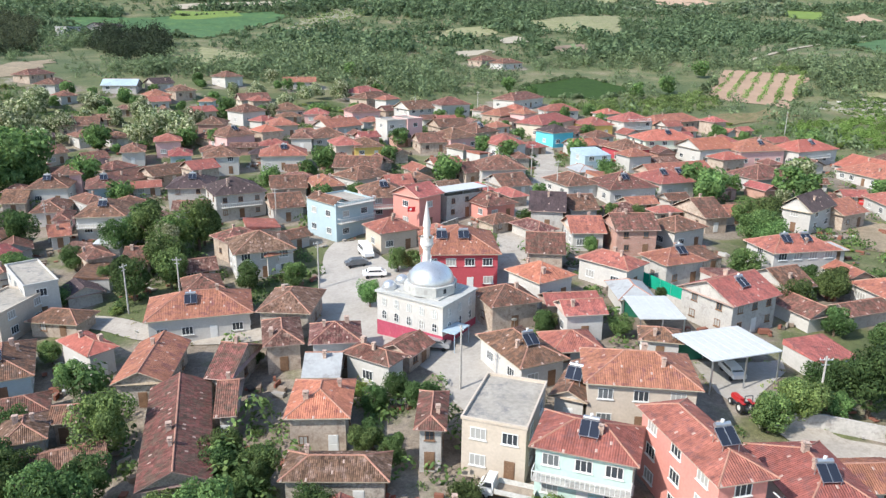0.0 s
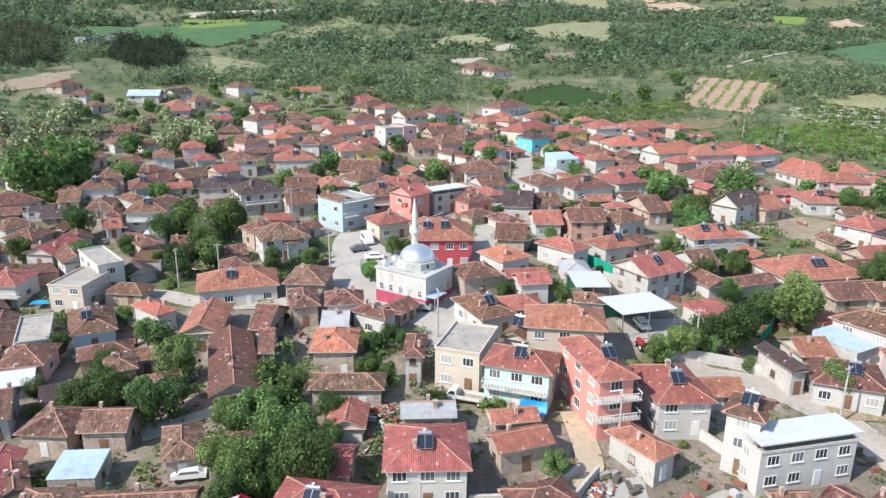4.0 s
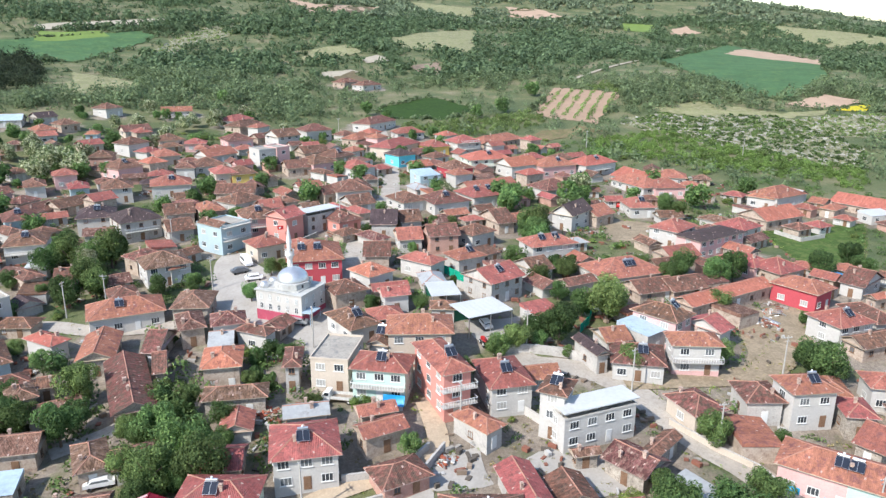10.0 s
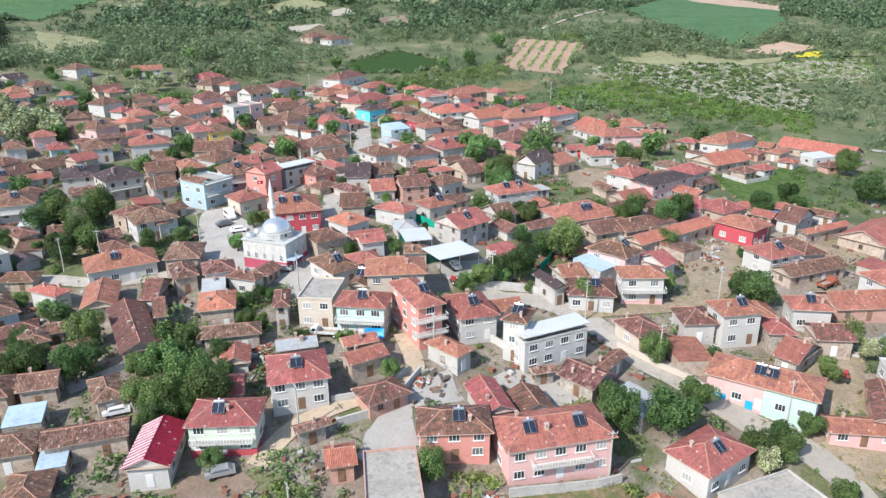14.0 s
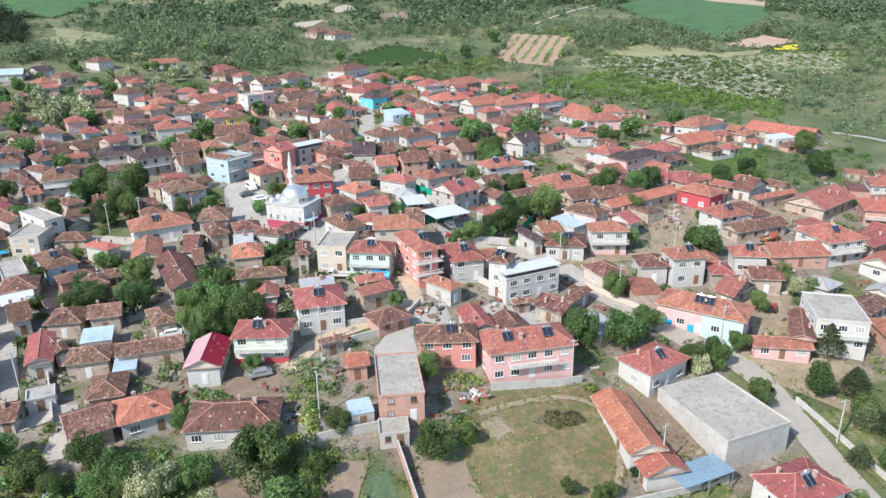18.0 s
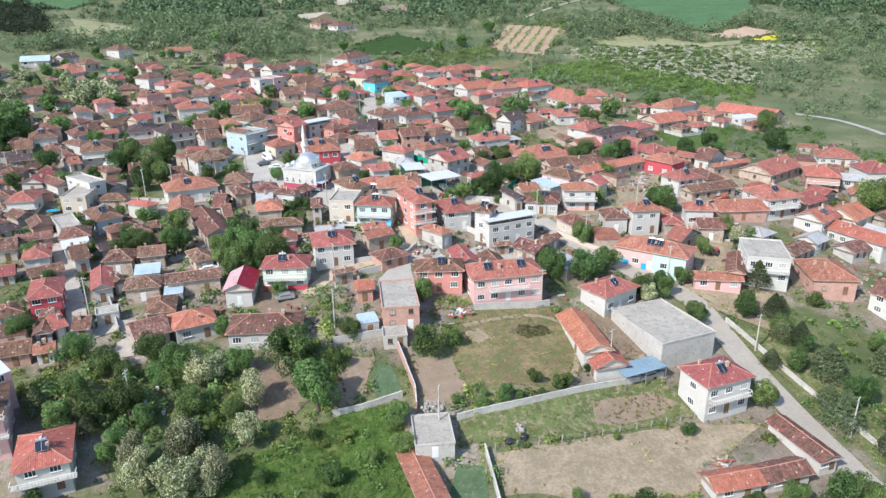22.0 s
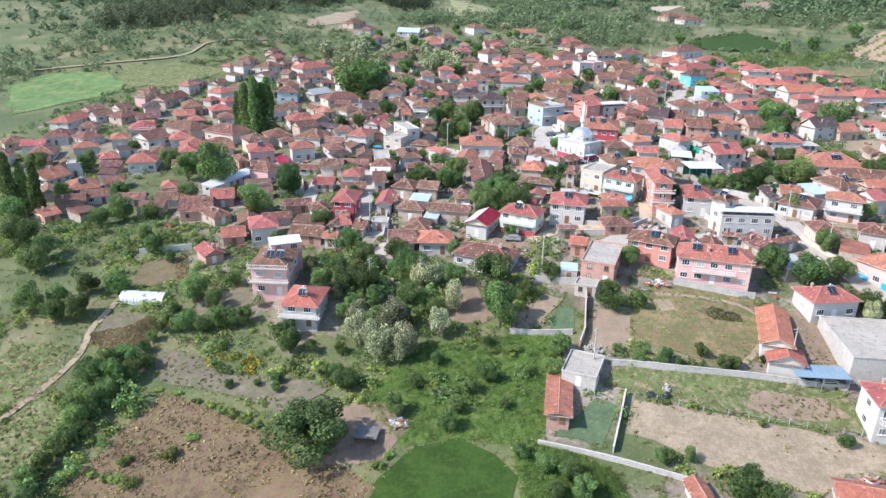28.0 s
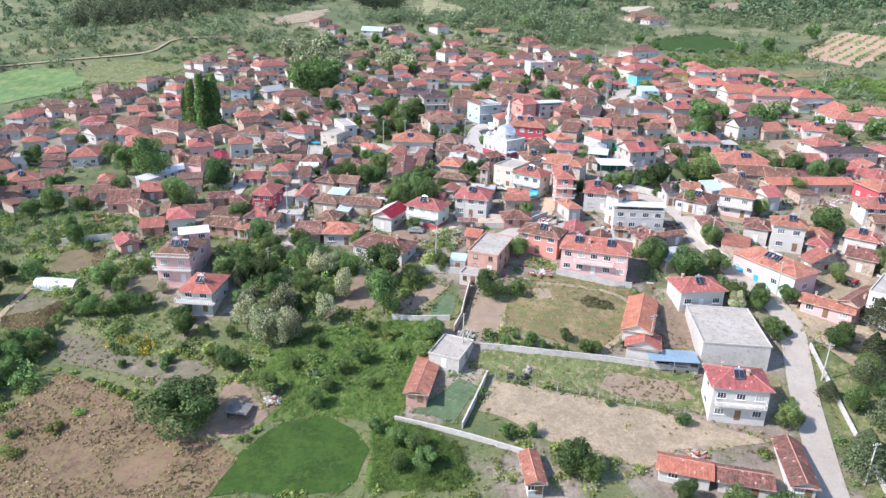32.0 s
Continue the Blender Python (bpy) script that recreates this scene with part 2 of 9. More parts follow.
# some windows have pale curtains drawn behind the glass
gn, gl = GLASS.node_tree.nodes, GLASS.node_tree.links
g_info, g_ramp = gn.new("ShaderNodeObjectInfo"), gn.new("ShaderNodeValToRGB")
g_ramp.color_ramp.interpolation = 'CONSTANT'
for at_, shade in ((0.0, (0.045, 0.052, 0.06)), (0.5, (0.13, 0.14, 0.145)), (0.68, (0.36, 0.355, 0.335))):
    stop = g_ramp.color_ramp.elements[0] if at_ == 0 else g_ramp.color_ramp.elements.new(at_)
    stop.position, stop.color = at_, (*shade, 1)
g_ramp.color_ramp.elements[-1].color = (0.36, 0.355, 0.335, 1)
gl.new(g_info.outputs["Random"], g_ramp.inputs[0])
gl.new(g_ramp.outputs[0], gn["Principled BSDF"].inputs["Base Color"])
PANEL = plain("solar_glass", (0.02, 0.024, 0.036), 0.25)
RUBBER = plain("tyre_rubber", (0.02, 0.02, 0.02), 0.8)

# Ground heights: level against y, at seven stations of x
YS = (-200, -60, -36, -19, 0, 15, 30, 45, 60, 100, 150, 200, 240, 300, 340, 400, 485, 580, 800, 1100, 1500, 2200)
PROFILES = (
    (-270, (-30, -16, -10, -7, -5, -3.5, -2, -0.5, 1, 5, 11, 22, 32, 41, 45, 47, 52, 62, 100, 145, 215, 260)),
    (-130, (-24, -9, -3.5, 0, 2, 3, 4, 4.8, 5.6, 8, 12, 18, 23, 33, 38, 42, 47, 57, 95, 140, 215, 260)),
    (-60, (-22, -10, -5, 0, 5, 6.6, 7.8, 8.6, 9.2, 11, 14.5, 19, 22.5, 29, 34, 40, 46, 55, 90, 135, 205, 250)),
    (20, (-20, -6, -1.5, 1.2, 7, 9.4, 11.2, 13.2, 14.6, 17, 18.5, 20.5, 23, 26, 29.5, 35, 42, 55, 90, 130, 195, 240)),
    (60, (-20, -7, -3.2, -1.6, 3, 5.6, 9.2, 12, 13.8, 16.2, 17.5, 19.5, 21.7, 25.2, 28.7, 34.5, 42, 54.5, 85, 121, 180, 228)),
    (100, (-20, -9, -5.5, -2.8, 1.8, 5.6, 9, 11.6, 13.3, 15.5, 16.5, 18.5, 20.5, 24.5, 28, 34, 42, 54, 80, 112, 165, 215)),
    (300, (-20, -12, -9, -5, 0, 3, 5, 7, 8, 10, 12.5, 16, 19, 26, 31, 40, 48, 53, 66, 108, 184, 252)),
    (650, (-22, -14, -10, -8, -5, -2, 0, 2, 4, 8, 12, 16, 20, 26, 30, 38, 44, 48, 60, 128, 170, 232)),
    (1400, (-22, -18, -15, -14, -12, -10, -8, -6, -4, 0, 4, 8, 12, 18, 24, 30, 36, 40, 46, 54, 72, 100)),
)


def ground_raw(x, y):
    x, y = np.asarray(x, float), np.asarray(y, float)
    xs = [p[0] for p in PROFILES]
    zs = np.stack([np.interp(y, YS, p[1]) for p in PROFILES])
    k = np.clip(np.searchsorted(xs, x, side="right") - 1, 0, len(xs) - 2)
    lo, hi = np.take(xs, k), np.take(xs, k + 1)
    f = np.clip((x - lo) / (hi - lo), 0, 1)
    f = f * f * (3 - 2 * f) * 0.5 + f * 0.5
    a = np.take_along_axis(zs, k[None], 0)[0]
    b = np.take_along_axis(zs, k[None] + 1, 0)[0]
    return a + (b - a) * f


def ground(x, y):
    """Height of the ground, smoothed over a few metres."""
    x, y = np.atleast_1d(np.asarray(x, float)), np.atleast_1d(np.asarray(y, float))
    s = 5 + 0.02 * np.maximum(0, np.hypot(x, y) - 100)
    return (2 * ground_raw(x, y) + ground_raw(x + s, y) + ground_raw(x - s, y) + ground_raw(x, y + s) + ground_raw(x, y - s)) / 6


def gz(x, y):
    return float(ground(x, y)[0])


# Builders
class Mesh:
    """Gathers faces of several materials, with UVs in metres, into one mesh."""

    def __init__(self):
        self.v, self.f, self.m, self.uv = [], [], [], []

    def face(self, pts, mi=0, uv=None):
        k = len(self.v)
        self.v += [tuple(p) for p in pts]
        self.f.append(tuple(range(k, k + len(pts))))
        self.m.append(mi)
        self.uv.append(uv or [(0.0, 0.0)] * len(pts))

    def slope(self, pts, mi=0):
        """A roof plane whose first edge is its eave: UV runs along the eave and up the slope."""
        p = [Vector(q) for q in pts]
        u = (p[1] - p[0]).normalized()
        nrm = u.cross(p[-1] - p[0]).normalized()
        w = nrm.cross(u)
        self.face(pts, mi, [((q - p[0]).dot(u), (q - p[0]).dot(w)) for q in p])

    def box(self, x0, y0, z0, x1, y1, z1, mi=0, m=None):
        c = [Vector((x, y, z)) for z in (z0, z1) for y in (y0, y1) for x in (x0, x1)]
        if m is not None:
            c = [m @ p for p in c]
        for q in ((0, 2, 3, 1), (4, 5, 7, 6), (0, 1, 5, 4), (2, 6, 7, 3), (0, 4, 6, 2), (1, 3, 7, 5)):
            self.face([c[k] for k in q], mi)

    def beam(self, p, q, w, h, mi=0):
        p, q = Vector(p), Vector(q)
        d = (q - p)
        side = d.cross(Vector((0, 0, 1)))
        side = side.normalized() * w / 2 if side.length > 1e-6 else Vector((w / 2, 0, 0))
        up = side.cross(d).normalized() * h
        if up.z < 0:
            up = -up
        a, b, c, e = p - side - up * 0.5, p + side - up * 0.5, p + side * 0.5 + up, p - side * 0.5 + up
        n = d
        for r in ((a, b, b + n, a + n), (b, c, c + n, b + n), (c, e, e + n, c + n), (e, a, a + n, e + n), (a, e, c, b), (a + n, b + n, c + n, e + n)):
            self.face(r, mi)

    def tube(self, p, q, r0, r1, sides=8, mi=0):
        p, q = Vector(p), Vector(q)
        d = (q - p).normalized()
        s = d.cross(Vector((0.3, 0.9, 0.2))).normalized()
        t = d.cross(s)
        ring = [(s * math.cos(a) + t * math.sin(a)) for a in (2 * math.pi * k / sides for k in range(sides))]
        for k in range(sides):
            a, b = ring[k], ring[(k + 1) % sides]
            self.face([p + a * r0, p + b * r0, q + b * r1, q + a * r1], mi)
        self.face([q + a * r1 for a in ring], mi)
        self.face([p + a * r0 for a in reversed(ring)], mi)

    def lathe(self, profile, sides=24, mi=0, centre=(0, 0)):
        cx, cy = centre
        for (r0, z0), (r1, z1) in zip(profile, profile[1:]):
            for k in range(sides):
                a, b = 2 * math.pi * k / sides, 2 * math.pi * (k + 1) / sides
                pts = [(cx + r0 * math.cos(a), cy + r0 * math.sin(a), z0), (cx + r0 * math.cos(b), cy + r0 * math.sin(b), z0)]
                pts += [(cx + r1 * math.cos(b), cy + r1 * math.sin(b), z1), (cx + r1 * math.cos(a), cy + r1 * math.sin(a), z1)]
                self.face(pts, mi)

    def data(self, name, mats, smooth=False):
        me = bpy.data.meshes.new(name)
        me.from_pydata(self.v, [], self.f)
        for m in mats:
            me.materials.append(m)
        me.polygons.foreach_set("material_index", self.m)
        if smooth:
            me.polygons.foreach_set("use_smooth", [True] * len(self.f))
        uv = me.uv_layers.new(name="UVMap")
        uv.data.foreach_set("uv", np.array([c for f in self.uv for c in f], dtype=np.float32).ravel())
        return me


def part(name, mesh, mats, parent, label="", at=None):
    """One mesh object under a thing or a part."""
    me = mesh.data(name, mats) if isinstance(mesh, Mesh) else mesh
    ob = new(name, me)
    ob.parent = parent
    if at is not None:
        ob.matrix_basis = at
    if label:
        ob["label"] = label
    return ob


def thing(name, x, y, z, rot, label, category, group="", kind=""):
    ob = new(name)
    ob.matrix_basis = pose(x, y, z, 0, 0, rot)
    return tagged(ob, label, category, group, kind)


SHARED = {}


def window_mesh(w, h, frame_mat, cross=1):
    key = (w, h, frame_mat.name, cross)
    if key not in SHARED:
        a, b = Mesh(), Mesh()
        t = 0.09
        a.box(-w / 2, -0.06, 0, w / 2, 0.02, t)
        a.box(-w / 2, -0.06, h - t, w / 2, 0.02, h)
        a.box(-w / 2, -0.06, t, -w / 2 + t, 0.02, h - t)
        a.box(w / 2 - t, -0.06, t, w / 2, 0.02, h - t)
        for k in range(cross):
            c = -w / 2 + w * (k + 1) / (cross + 1)
            a.box(c - 0.035, -0.05, t, c + 0.035, 0.02, h - t)
        a.box(-w / 2 - 0.1, -0.16, -0.08, w / 2 + 0.1, 0.02, -0.002)
        b.box(-w / 2 + t, -0.025, t, w / 2 - t, 0.01, h - t)
        c = Mesh()
        c.v, c.f, c.uv = a.v + b.v, a.f + [tuple(k + len(a.v) for k in f) for f in b.f], a.uv + b.uv
        c.m = [0] * len(a.f) + [1] * len(b.f)
        SHARED[key] = (a.data("window", [frame_mat]), b.data("pane", [GLASS]), c.data("window", [frame_mat, GLASS]))
    return SHARED[key]


def door_mesh(m):
    key = ("door", m.name)
    if key not in SHARED:
        a = Mesh()
        a.box(-0.55, -0.05, 0, 0.55, 0.02, 2.1)
        a.box(-0.45, -0.075, 0.1, 0.45, -0.05, 0.95)
        a.box(-0.45, -0.075, 1.05, 0.45, -0.05, 2.0)
        SHARED[key] = a.data("door", [m])
    return SHARED[key]


def chimney_mesh(kind):
    key = ("chimney", kind)
    if key not in SHARED:
        a = Mesh()
        s = 0.2 if kind == 0 else 0.27
        a.box(-s, -s, -0.9, s, s, 0.65)
        a.box(-s - 0.08, -s - 0.08, 0.65, s + 0.08, s + 0.08, 0.73)
        for sx in (-1, 1):
            for sy in (-1, 1):
                a.box(sx * s * 0.75 - 0.07, sy * s * 0.75 - 0.07, 0.73, sx * s * 0.75 + 0.07, sy * s * 0.75 + 0.07, 0.88)
        a.box(-s - 0.05, -s - 0.05, 0.88, s + 0.05, s + 0.05, 0.94)
        SHARED[key] = a.data("chimney", [CHIMNEY])
    return SHARED[key]


def solar_meshes():
    if "solar" not in SHARED:
        p, f, k, s = Mesh(), Mesh(), Mesh(), Mesh()
        tilt = pose(0, 0, 0.25, 33, 0, 0)
        for x in (-1.0, 0.04):
            p.box(x, 0.02, 0, x + 0.96, 1.9, 0.07, 0, tilt)
            f.box(x - 0.03, -0.01, -0.03, x + 0.99, 0.02, 0.09, 0, tilt)
            f.box(x - 0.03, 1.9, -0.03, x + 0.99, 1.93, 0.09, 0, tilt)
            f.box(x - 0.03, 0.02, -0.03, x, 1.9, 0.09, 0, tilt)
            f.box(x + 0.96, 0.02, -0.03, x + 0.99, 1.9, 0.09, 0, tilt)
        for x in (-0.9, 0.9):
            f.beam((x, 1.55, 1.28), (x, 1.7, -0.4), 0.06, 0.06)
            f.beam((x, 1.55, 1.25), (x, 0.05, 0.2), 0.06, 0.06)
            f.beam((x, 0.05, 0.3), (x, 0.05, -0.6), 0.06, 0.06)
        k.tube((-0.85, 1.8, 1.52), (0.85, 1.8, 1.52), 0.25, 0.25, 12)
        s.tube((0, 1.8, 1.77), (0, 1.8, 2.05), 0.18, 0.18, 10)
        SHARED["solar"] = [m.data(n, [t]) for m, n, t in ((p, "solar_panel", PANEL), (f, "panel_frame", STEEL), (k, "hot_tank", STEEL), (s, "feed_tank", FRAME_WHITE))]
    return SHARED["solar"]


ROOF_WORDS = {"orange": "bright orange clay-tile", "red": "red clay-tile", "brown": "weathered brown-red tile", "old": "old mottled tile", "dark": "dark grey-brown tile",
              "crimson": "glossy crimson sheet", "flat": "bare concrete flat", "white": "white sheet-metal", "grey": "grey sheet-metal", "blue": "pale blue sheet-metal"}
WALL_WORDS = {"white": "white rendered", "cream": "cream rendered", "pink": "pink rendered", "mint": "mint-green rendered", "pale_green": "pale green rendered", "blue": "pale blue rendered",
              "salmon": "salmon-orange rendered", "red": "raspberry-red rendered", "yellow": "yellow rendered", "cyan": "turquoise painted", "grey": "grey cement", "taupe": "mud-plastered",
              "brick": "bare brick", "stone": "rubble stone"}
rng = random.Random(7)
PLOTS, SHEETS, WOODS = [], [], []


def roof_height(w, d, shape, px, py, rise):
    """Height above the eave at a place of the roof."""
    if shape == "gable":
        return rise * (1 - abs(py) / (d / 2))
    if shape == "gableY":
        return rise * (1 - abs(px) / (w / 2))
    s = min(w, d) / 2
    return rise * min(1, (w / 2 - abs(px)) / s, (d / 2 - abs(py)) / s)


def house(x, y, rot, w, d, h, shape="hip", roof="red", wall="white", solar=0, band=None, pitch=0.46, stacks=-1, balcony=0, bare=False, noun="house", plain_walls=False):
    """A house by the middle, turn and size of its eaves and their height over the ground."""
    z = gz(x, y)
    PLOTS.append((x, y, rot, w, d))
    floors = max(1, round(h / 2.9))
    many = {1: "single-storey", 2: "two-storey", 3: "three-storey", 4: "four-storey"}[min(4, floors)]
    raised = shape == "raised"
    if raised:
        shape, h = "flat", h - 1.25
    flat = shape in ("flat", "mono")
    over = 0.12 if flat else 0.6
    top = thing(noun, x, y, z, rot, f"{many} {WALL_WORDS[wall]} {noun.replace('_', ' ')} with {'' if flat else 'hipped ' if shape == 'hip' else 'gabled '}{ROOF_WORDS[roof]} roof", noun.split("_")[-1], "village " + noun + "s")
    a, b = w / 2 - over, d / 2 - over
    rise = pitch * min(w, d) / 2 if shape == "hip" else pitch * (d if shape == "gable" else w) / 2
    wm, rm = WALL[wall], ROOF[roof]
    deep = -2.2
    wl = Mesh()
    cs = [(-a, -b), (a, -b), (a, b), (-a, b)]
    for k in range(4):
        p, q = cs[k], cs[(k + 1) % 4]
        wl.face([(*p, deep), (*q, deep), (*q, h), (*p, h)])
    wl.face([(*c, h) for c in cs])
    wl.face([(*c, deep) for c in reversed(cs)])
    if shape == "gable":
        for s in (-1, 1):
            pts = [(s * a, -b * s, h), (s * a, b * s, h), (s * a, 0, h + rise * b / (d / 2) * 1.0)]
            wl.face(pts)
    if shape == "gableY":
        for s in (-1, 1):
            wl.face([(a * s, s * b, h), (-a * s, s * b, h), (0, s * b, h + rise * a / (w / 2))])
    part("wall", wl, [wm], top)
    if band:
        bd = Mesh()
        bd.box(-a - 0.03, -b - 0.03, deep, a + 0.03, b + 0.03, 0.9)
        part("plinth", bd, [WALL[band]], top, f"{WALL_WORDS[band]} plinth band")
    W, D, th = w / 2, d / 2, 0.13
    r = Mesh()
    caps = Mesh()
    E0, E1, E2, E3 = (-W, -D, h), (W, -D, h), (W, D, h), (-W, D, h)
    if shape == "hip":
        if w >= d:
            R0, R1 = (-W + D, 0, h + rise), (W - D, 0, h + rise)
            r.slope([E0, E1, R1, R0]); r.slope([E2, E3, R0, R1]); r.slope([E1, E2, R1]); r.slope([E3, E0, R0])
            hips = ((E0, R0), (E3, R0), (E1, R1), (E2, R1), (R0, R1))
        else:
            R0, R1 = (0, -D + W, h + rise), (0, D - W, h + rise)
            r.slope([E0, E1, R0]); r.slope([E1, E2, R1, R0]); r.slope([E2, E3, R1]); r.slope([E3, E0, R0, R1])
            hips = ((E0, R0), (E1, R0), (E2, R1), (E3, R1), (R0, R1))
        for p, q in hips:
            if (Vector(p) - Vector(q)).length > 0.2:
                caps.beam(p, q, 0.2, 0.06)
    elif shape == "gable":
        R0, R1 = (-W, 0, h + rise), (W, 0, h + rise)
        r.slope([E0, E1, R1, R0]); r.slope([E2, E3, R0, R1])
        caps.beam(R0, R1, 0.22, 0.06)
        for p, q in ((E0, R0), (E3, R0), (E1, R1), (E2, R1)):
            r.face([(p[0], p[1], p[2] - th), (q[0], q[1], q[2] - th), q, p], 1)
    elif shape == "gableY":
        R0, R1 = (0, -D, h + rise), (0, D, h + rise)
        r.slope([E1, E2, R1, R0]); r.slope([E3, E0, R0, R1])
        caps.beam(R0, R1, 0.22, 0.06)
        for p, q in ((E0, R0), (E1, R0), (E2, R1), (E3, R1)):
            r.face([(p[0], p[1], p[2] - th), (q[0], q[1], q[2] - th), q, p], 1)
    elif shape == "mono":
        up = 0.12 * d
        E2, E3 = (W, D, h + up), (-W, D, h + up)
        r.slope([E0, E1, E2, E3])
        r.face([E0, E3, (-W, D, h), ]); r.face([E1, (W, D, h), E2]); r.face([E2, (W, D, h), (-W, D, h), E3])
    else:
        r.slope([(-W, -D, h + 0.02), (W, -D, h + 0.02), (W, D, h + 0.02), (-W, D, h + 0.02)])
        for x0, y0, x1, y1 in ((-W, -D, W, -D + 0.2), (-W, D - 0.2, W, D), (-W, -D + 0.2, -W + 0.2, D - 0.2), (W - 0.2, -D + 0.2, W, D - 0.2)):
            r.box(x0, y0, h + 0.022, x1, y1, h + 0.35, 1)
    if shape in ("hip", "gable", "gableY"):
        # fascia and soffit
        for p, q in ((E0, E1), (E1, E2), (E2, E3), (E3, E0)):
            if (shape == "gable" and p[0] == q[0]) or (shape == "gableY" and p[1] == q[1]):
                continue
            r.face([(p[0], p[1], h - th), (q[0], q[1], h - th), q, p], 1)
        r.face([(p[0], p[1], h - th) for p in reversed((E0, E1, E2, E3))], 1)
    part("roof", r, [ROOF["flat"] if raised else rm, FASCIA if not flat else wm], top)
    if raised:
        sl = Mesh()
        sl.box(-W - 0.2, -D - 0.2, h + 1.2, W + 0.2, D * 0.55, h + 1.38)
        part("canopy_roof", sl, [rm], top, "white sheet canopy raised over the roof terrace")
        for sx in (-1, 0, 1):
            for sy in (-1, 1):
                po = Mesh()
                po.box(sx * (W - 0.3) - 0.09, sy * D * 0.4 - 0.09 - 0.15 * D, h + 0.03, sx * (W - 0.3) + 0.09, sy * D * 0.4 + 0.09 - 0.15 * D, h + 1.198)
                part("post", po, [STEEL], top)
    if caps.f:
        part("ridge_cap", caps, [MORTAR if roof not in ("dark", "crimson") else rm], top)
    far = y > 215
    n = stacks if stacks >= 0 else (0 if flat else (1 if far else rng.choice((1, 1, 2))))
    for k in range(n):
        cx, cy = rng.uniform(-0.3, 0.3) * w, rng.uniform(-0.3, 0.3) * d
        part("chimney", chimney_mesh(k % 2), None, top, "", Matrix.Translation((cx, cy, h + (roof_height(w, d, shape, cx, cy, rise) if not flat else 0))))
    for k in range(solar):
        cx, cy = (rng.uniform(-0.12, 0.12) + 0.25 * (k - (solar - 1) / 2)) * w, -0.28 * d
        zz = h + (roof_height(w, d, shape, cx, cy, rise) if not flat else 0) + 0.15
        sm = solar_meshes()
        m = Matrix.Translation((cx, cy, zz)) @ Matrix.Scale(0.88, 4)
        unit = part("solar_panel", sm[0], None, top, "dark blue rooftop solar water heater", m)
        for me in sm[1:3]:
            part(me.name, me, None, unit)
        if k % 2 == 0:
            part("feed_tank", sm[3], None, unit)
    if bare:
        return top
    fm = FRAME_WHITE if wall not in ("taupe", "stone", "brick", "grey") else FRAME_WOOD
    near = y < 75
    wmesh = window_mesh(1.65 if fm is FRAME_WHITE else 1.0, 1.3 if fm is FRAME_WHITE else 1.1, fm, 2 if fm is FRAME_WHITE else 1)
    if plain_walls:
        part("door", door_mesh(FRAME_WOOD), None, top, "", Matrix.Translation((a * 0.4, -b, 0.05)))
        part("window", wmesh[2], None, top, "", Matrix.Translation((-a * 0.45, -b, 0.9)))
        return top
    for f in range(floors):
        zz = f * (h / floors) + 1.0
        for side, (ln, off, turn) in enumerate(((2 * a, b, 0), (2 * b, a, 90), (2 * b, a, -90), (2 * a, b, 180))):
            out = radians(rot - 90 + turn)
            seen = max((math.cos(out) * (ex - x) + math.sin(out) * (ey - y)) / math.hypot(ex - x, ey - y) for ex, ey in ((-15, 0), (40, -60)))
            if seen < (0.12 if y > 140 else 0.0):
                continue
            cnt = max(1, int(ln / (3.4 if y > 140 else 2.9 if floors > 1 or wall in ("white", "pink") else 3.8)))
            if side in (1, 2):
                cnt = max(1, cnt - 1)
            gap = ln / cnt
            for k in range(cnt):
                u = -ln / 2 + gap * (k + 0.5) + rng.uniform(-0.15, 0.15)
                m = pose(0, 0, 0, 0, 0, turn) @ Matrix.Translation((u, -off, zz))
                if f == 0 and side == 0 and k == cnt // 2:
                    part("door", door_mesh(FRAME_WOOD if rng.random() < 0.6 else FRAME_WHITE), None, top, "", m @ Matrix.Translation((0, 0, -0.95)))
                    continue
                if zz + 1.3 > h - 0.1:
                    continue
                if near:
                    part("pane", wmesh[1], None, part("window", wmesh[0], None, top, "", m))
                else:
                    part("window", wmesh[2], None, top, "", m)
    for k in range(balcony):
        zz = (k + 1) * h / floors
        bm_ = Mesh()
        bw = min(a * 1.3, 4.5)
        bm_.box(-bw, -b - 1.3, zz - 0.15, bw, -b - 0.002, zz)
        bal = part("balcony", bm_, [CONCRETE], top)
        rl = Mesh()
        rl.box(-bw, -b - 1.3, zz + 0.85, bw, -b - 1.22, zz + 0.95)
        for s in (-1, 1):
            rl.box(s * bw - 0.04, -b - 1.22, zz + 0.85, s * bw + 0.04, -b, zz + 0.95)
        q = -bw
        while q <= bw + 0.01:
            rl.box(q - 0.03, -b - 1.28, zz + 0.002, q + 0.03, -b - 1.23, zz + 0.85)
            q += 0.45
        part("railing", rl, [FRAME_WHITE], bal)
    return top



# Ground sheets
def grid_sheet(name, xs, ys, material):
    X, Y = np.meshgrid(xs, ys)
    Z = ground(X.ravel(), Y.ravel()).reshape(X.shape)
    v = np.stack([X, Y, Z], -1).reshape(-1, 3)
    nx = len(xs)
    f = [(j * nx + i, j * nx + i + 1, (j + 1) * nx + i + 1, (j + 1) * nx + i) for j in range(len(ys) - 1) for i in range(nx - 1)]
    me = bpy.data.meshes.new(name)
    me.from_pydata(v.tolist(), [], f)
    me.materials.append(material)
    me.polygons.foreach_set("use_smooth", [True] * len(f))
    return new(name, me)


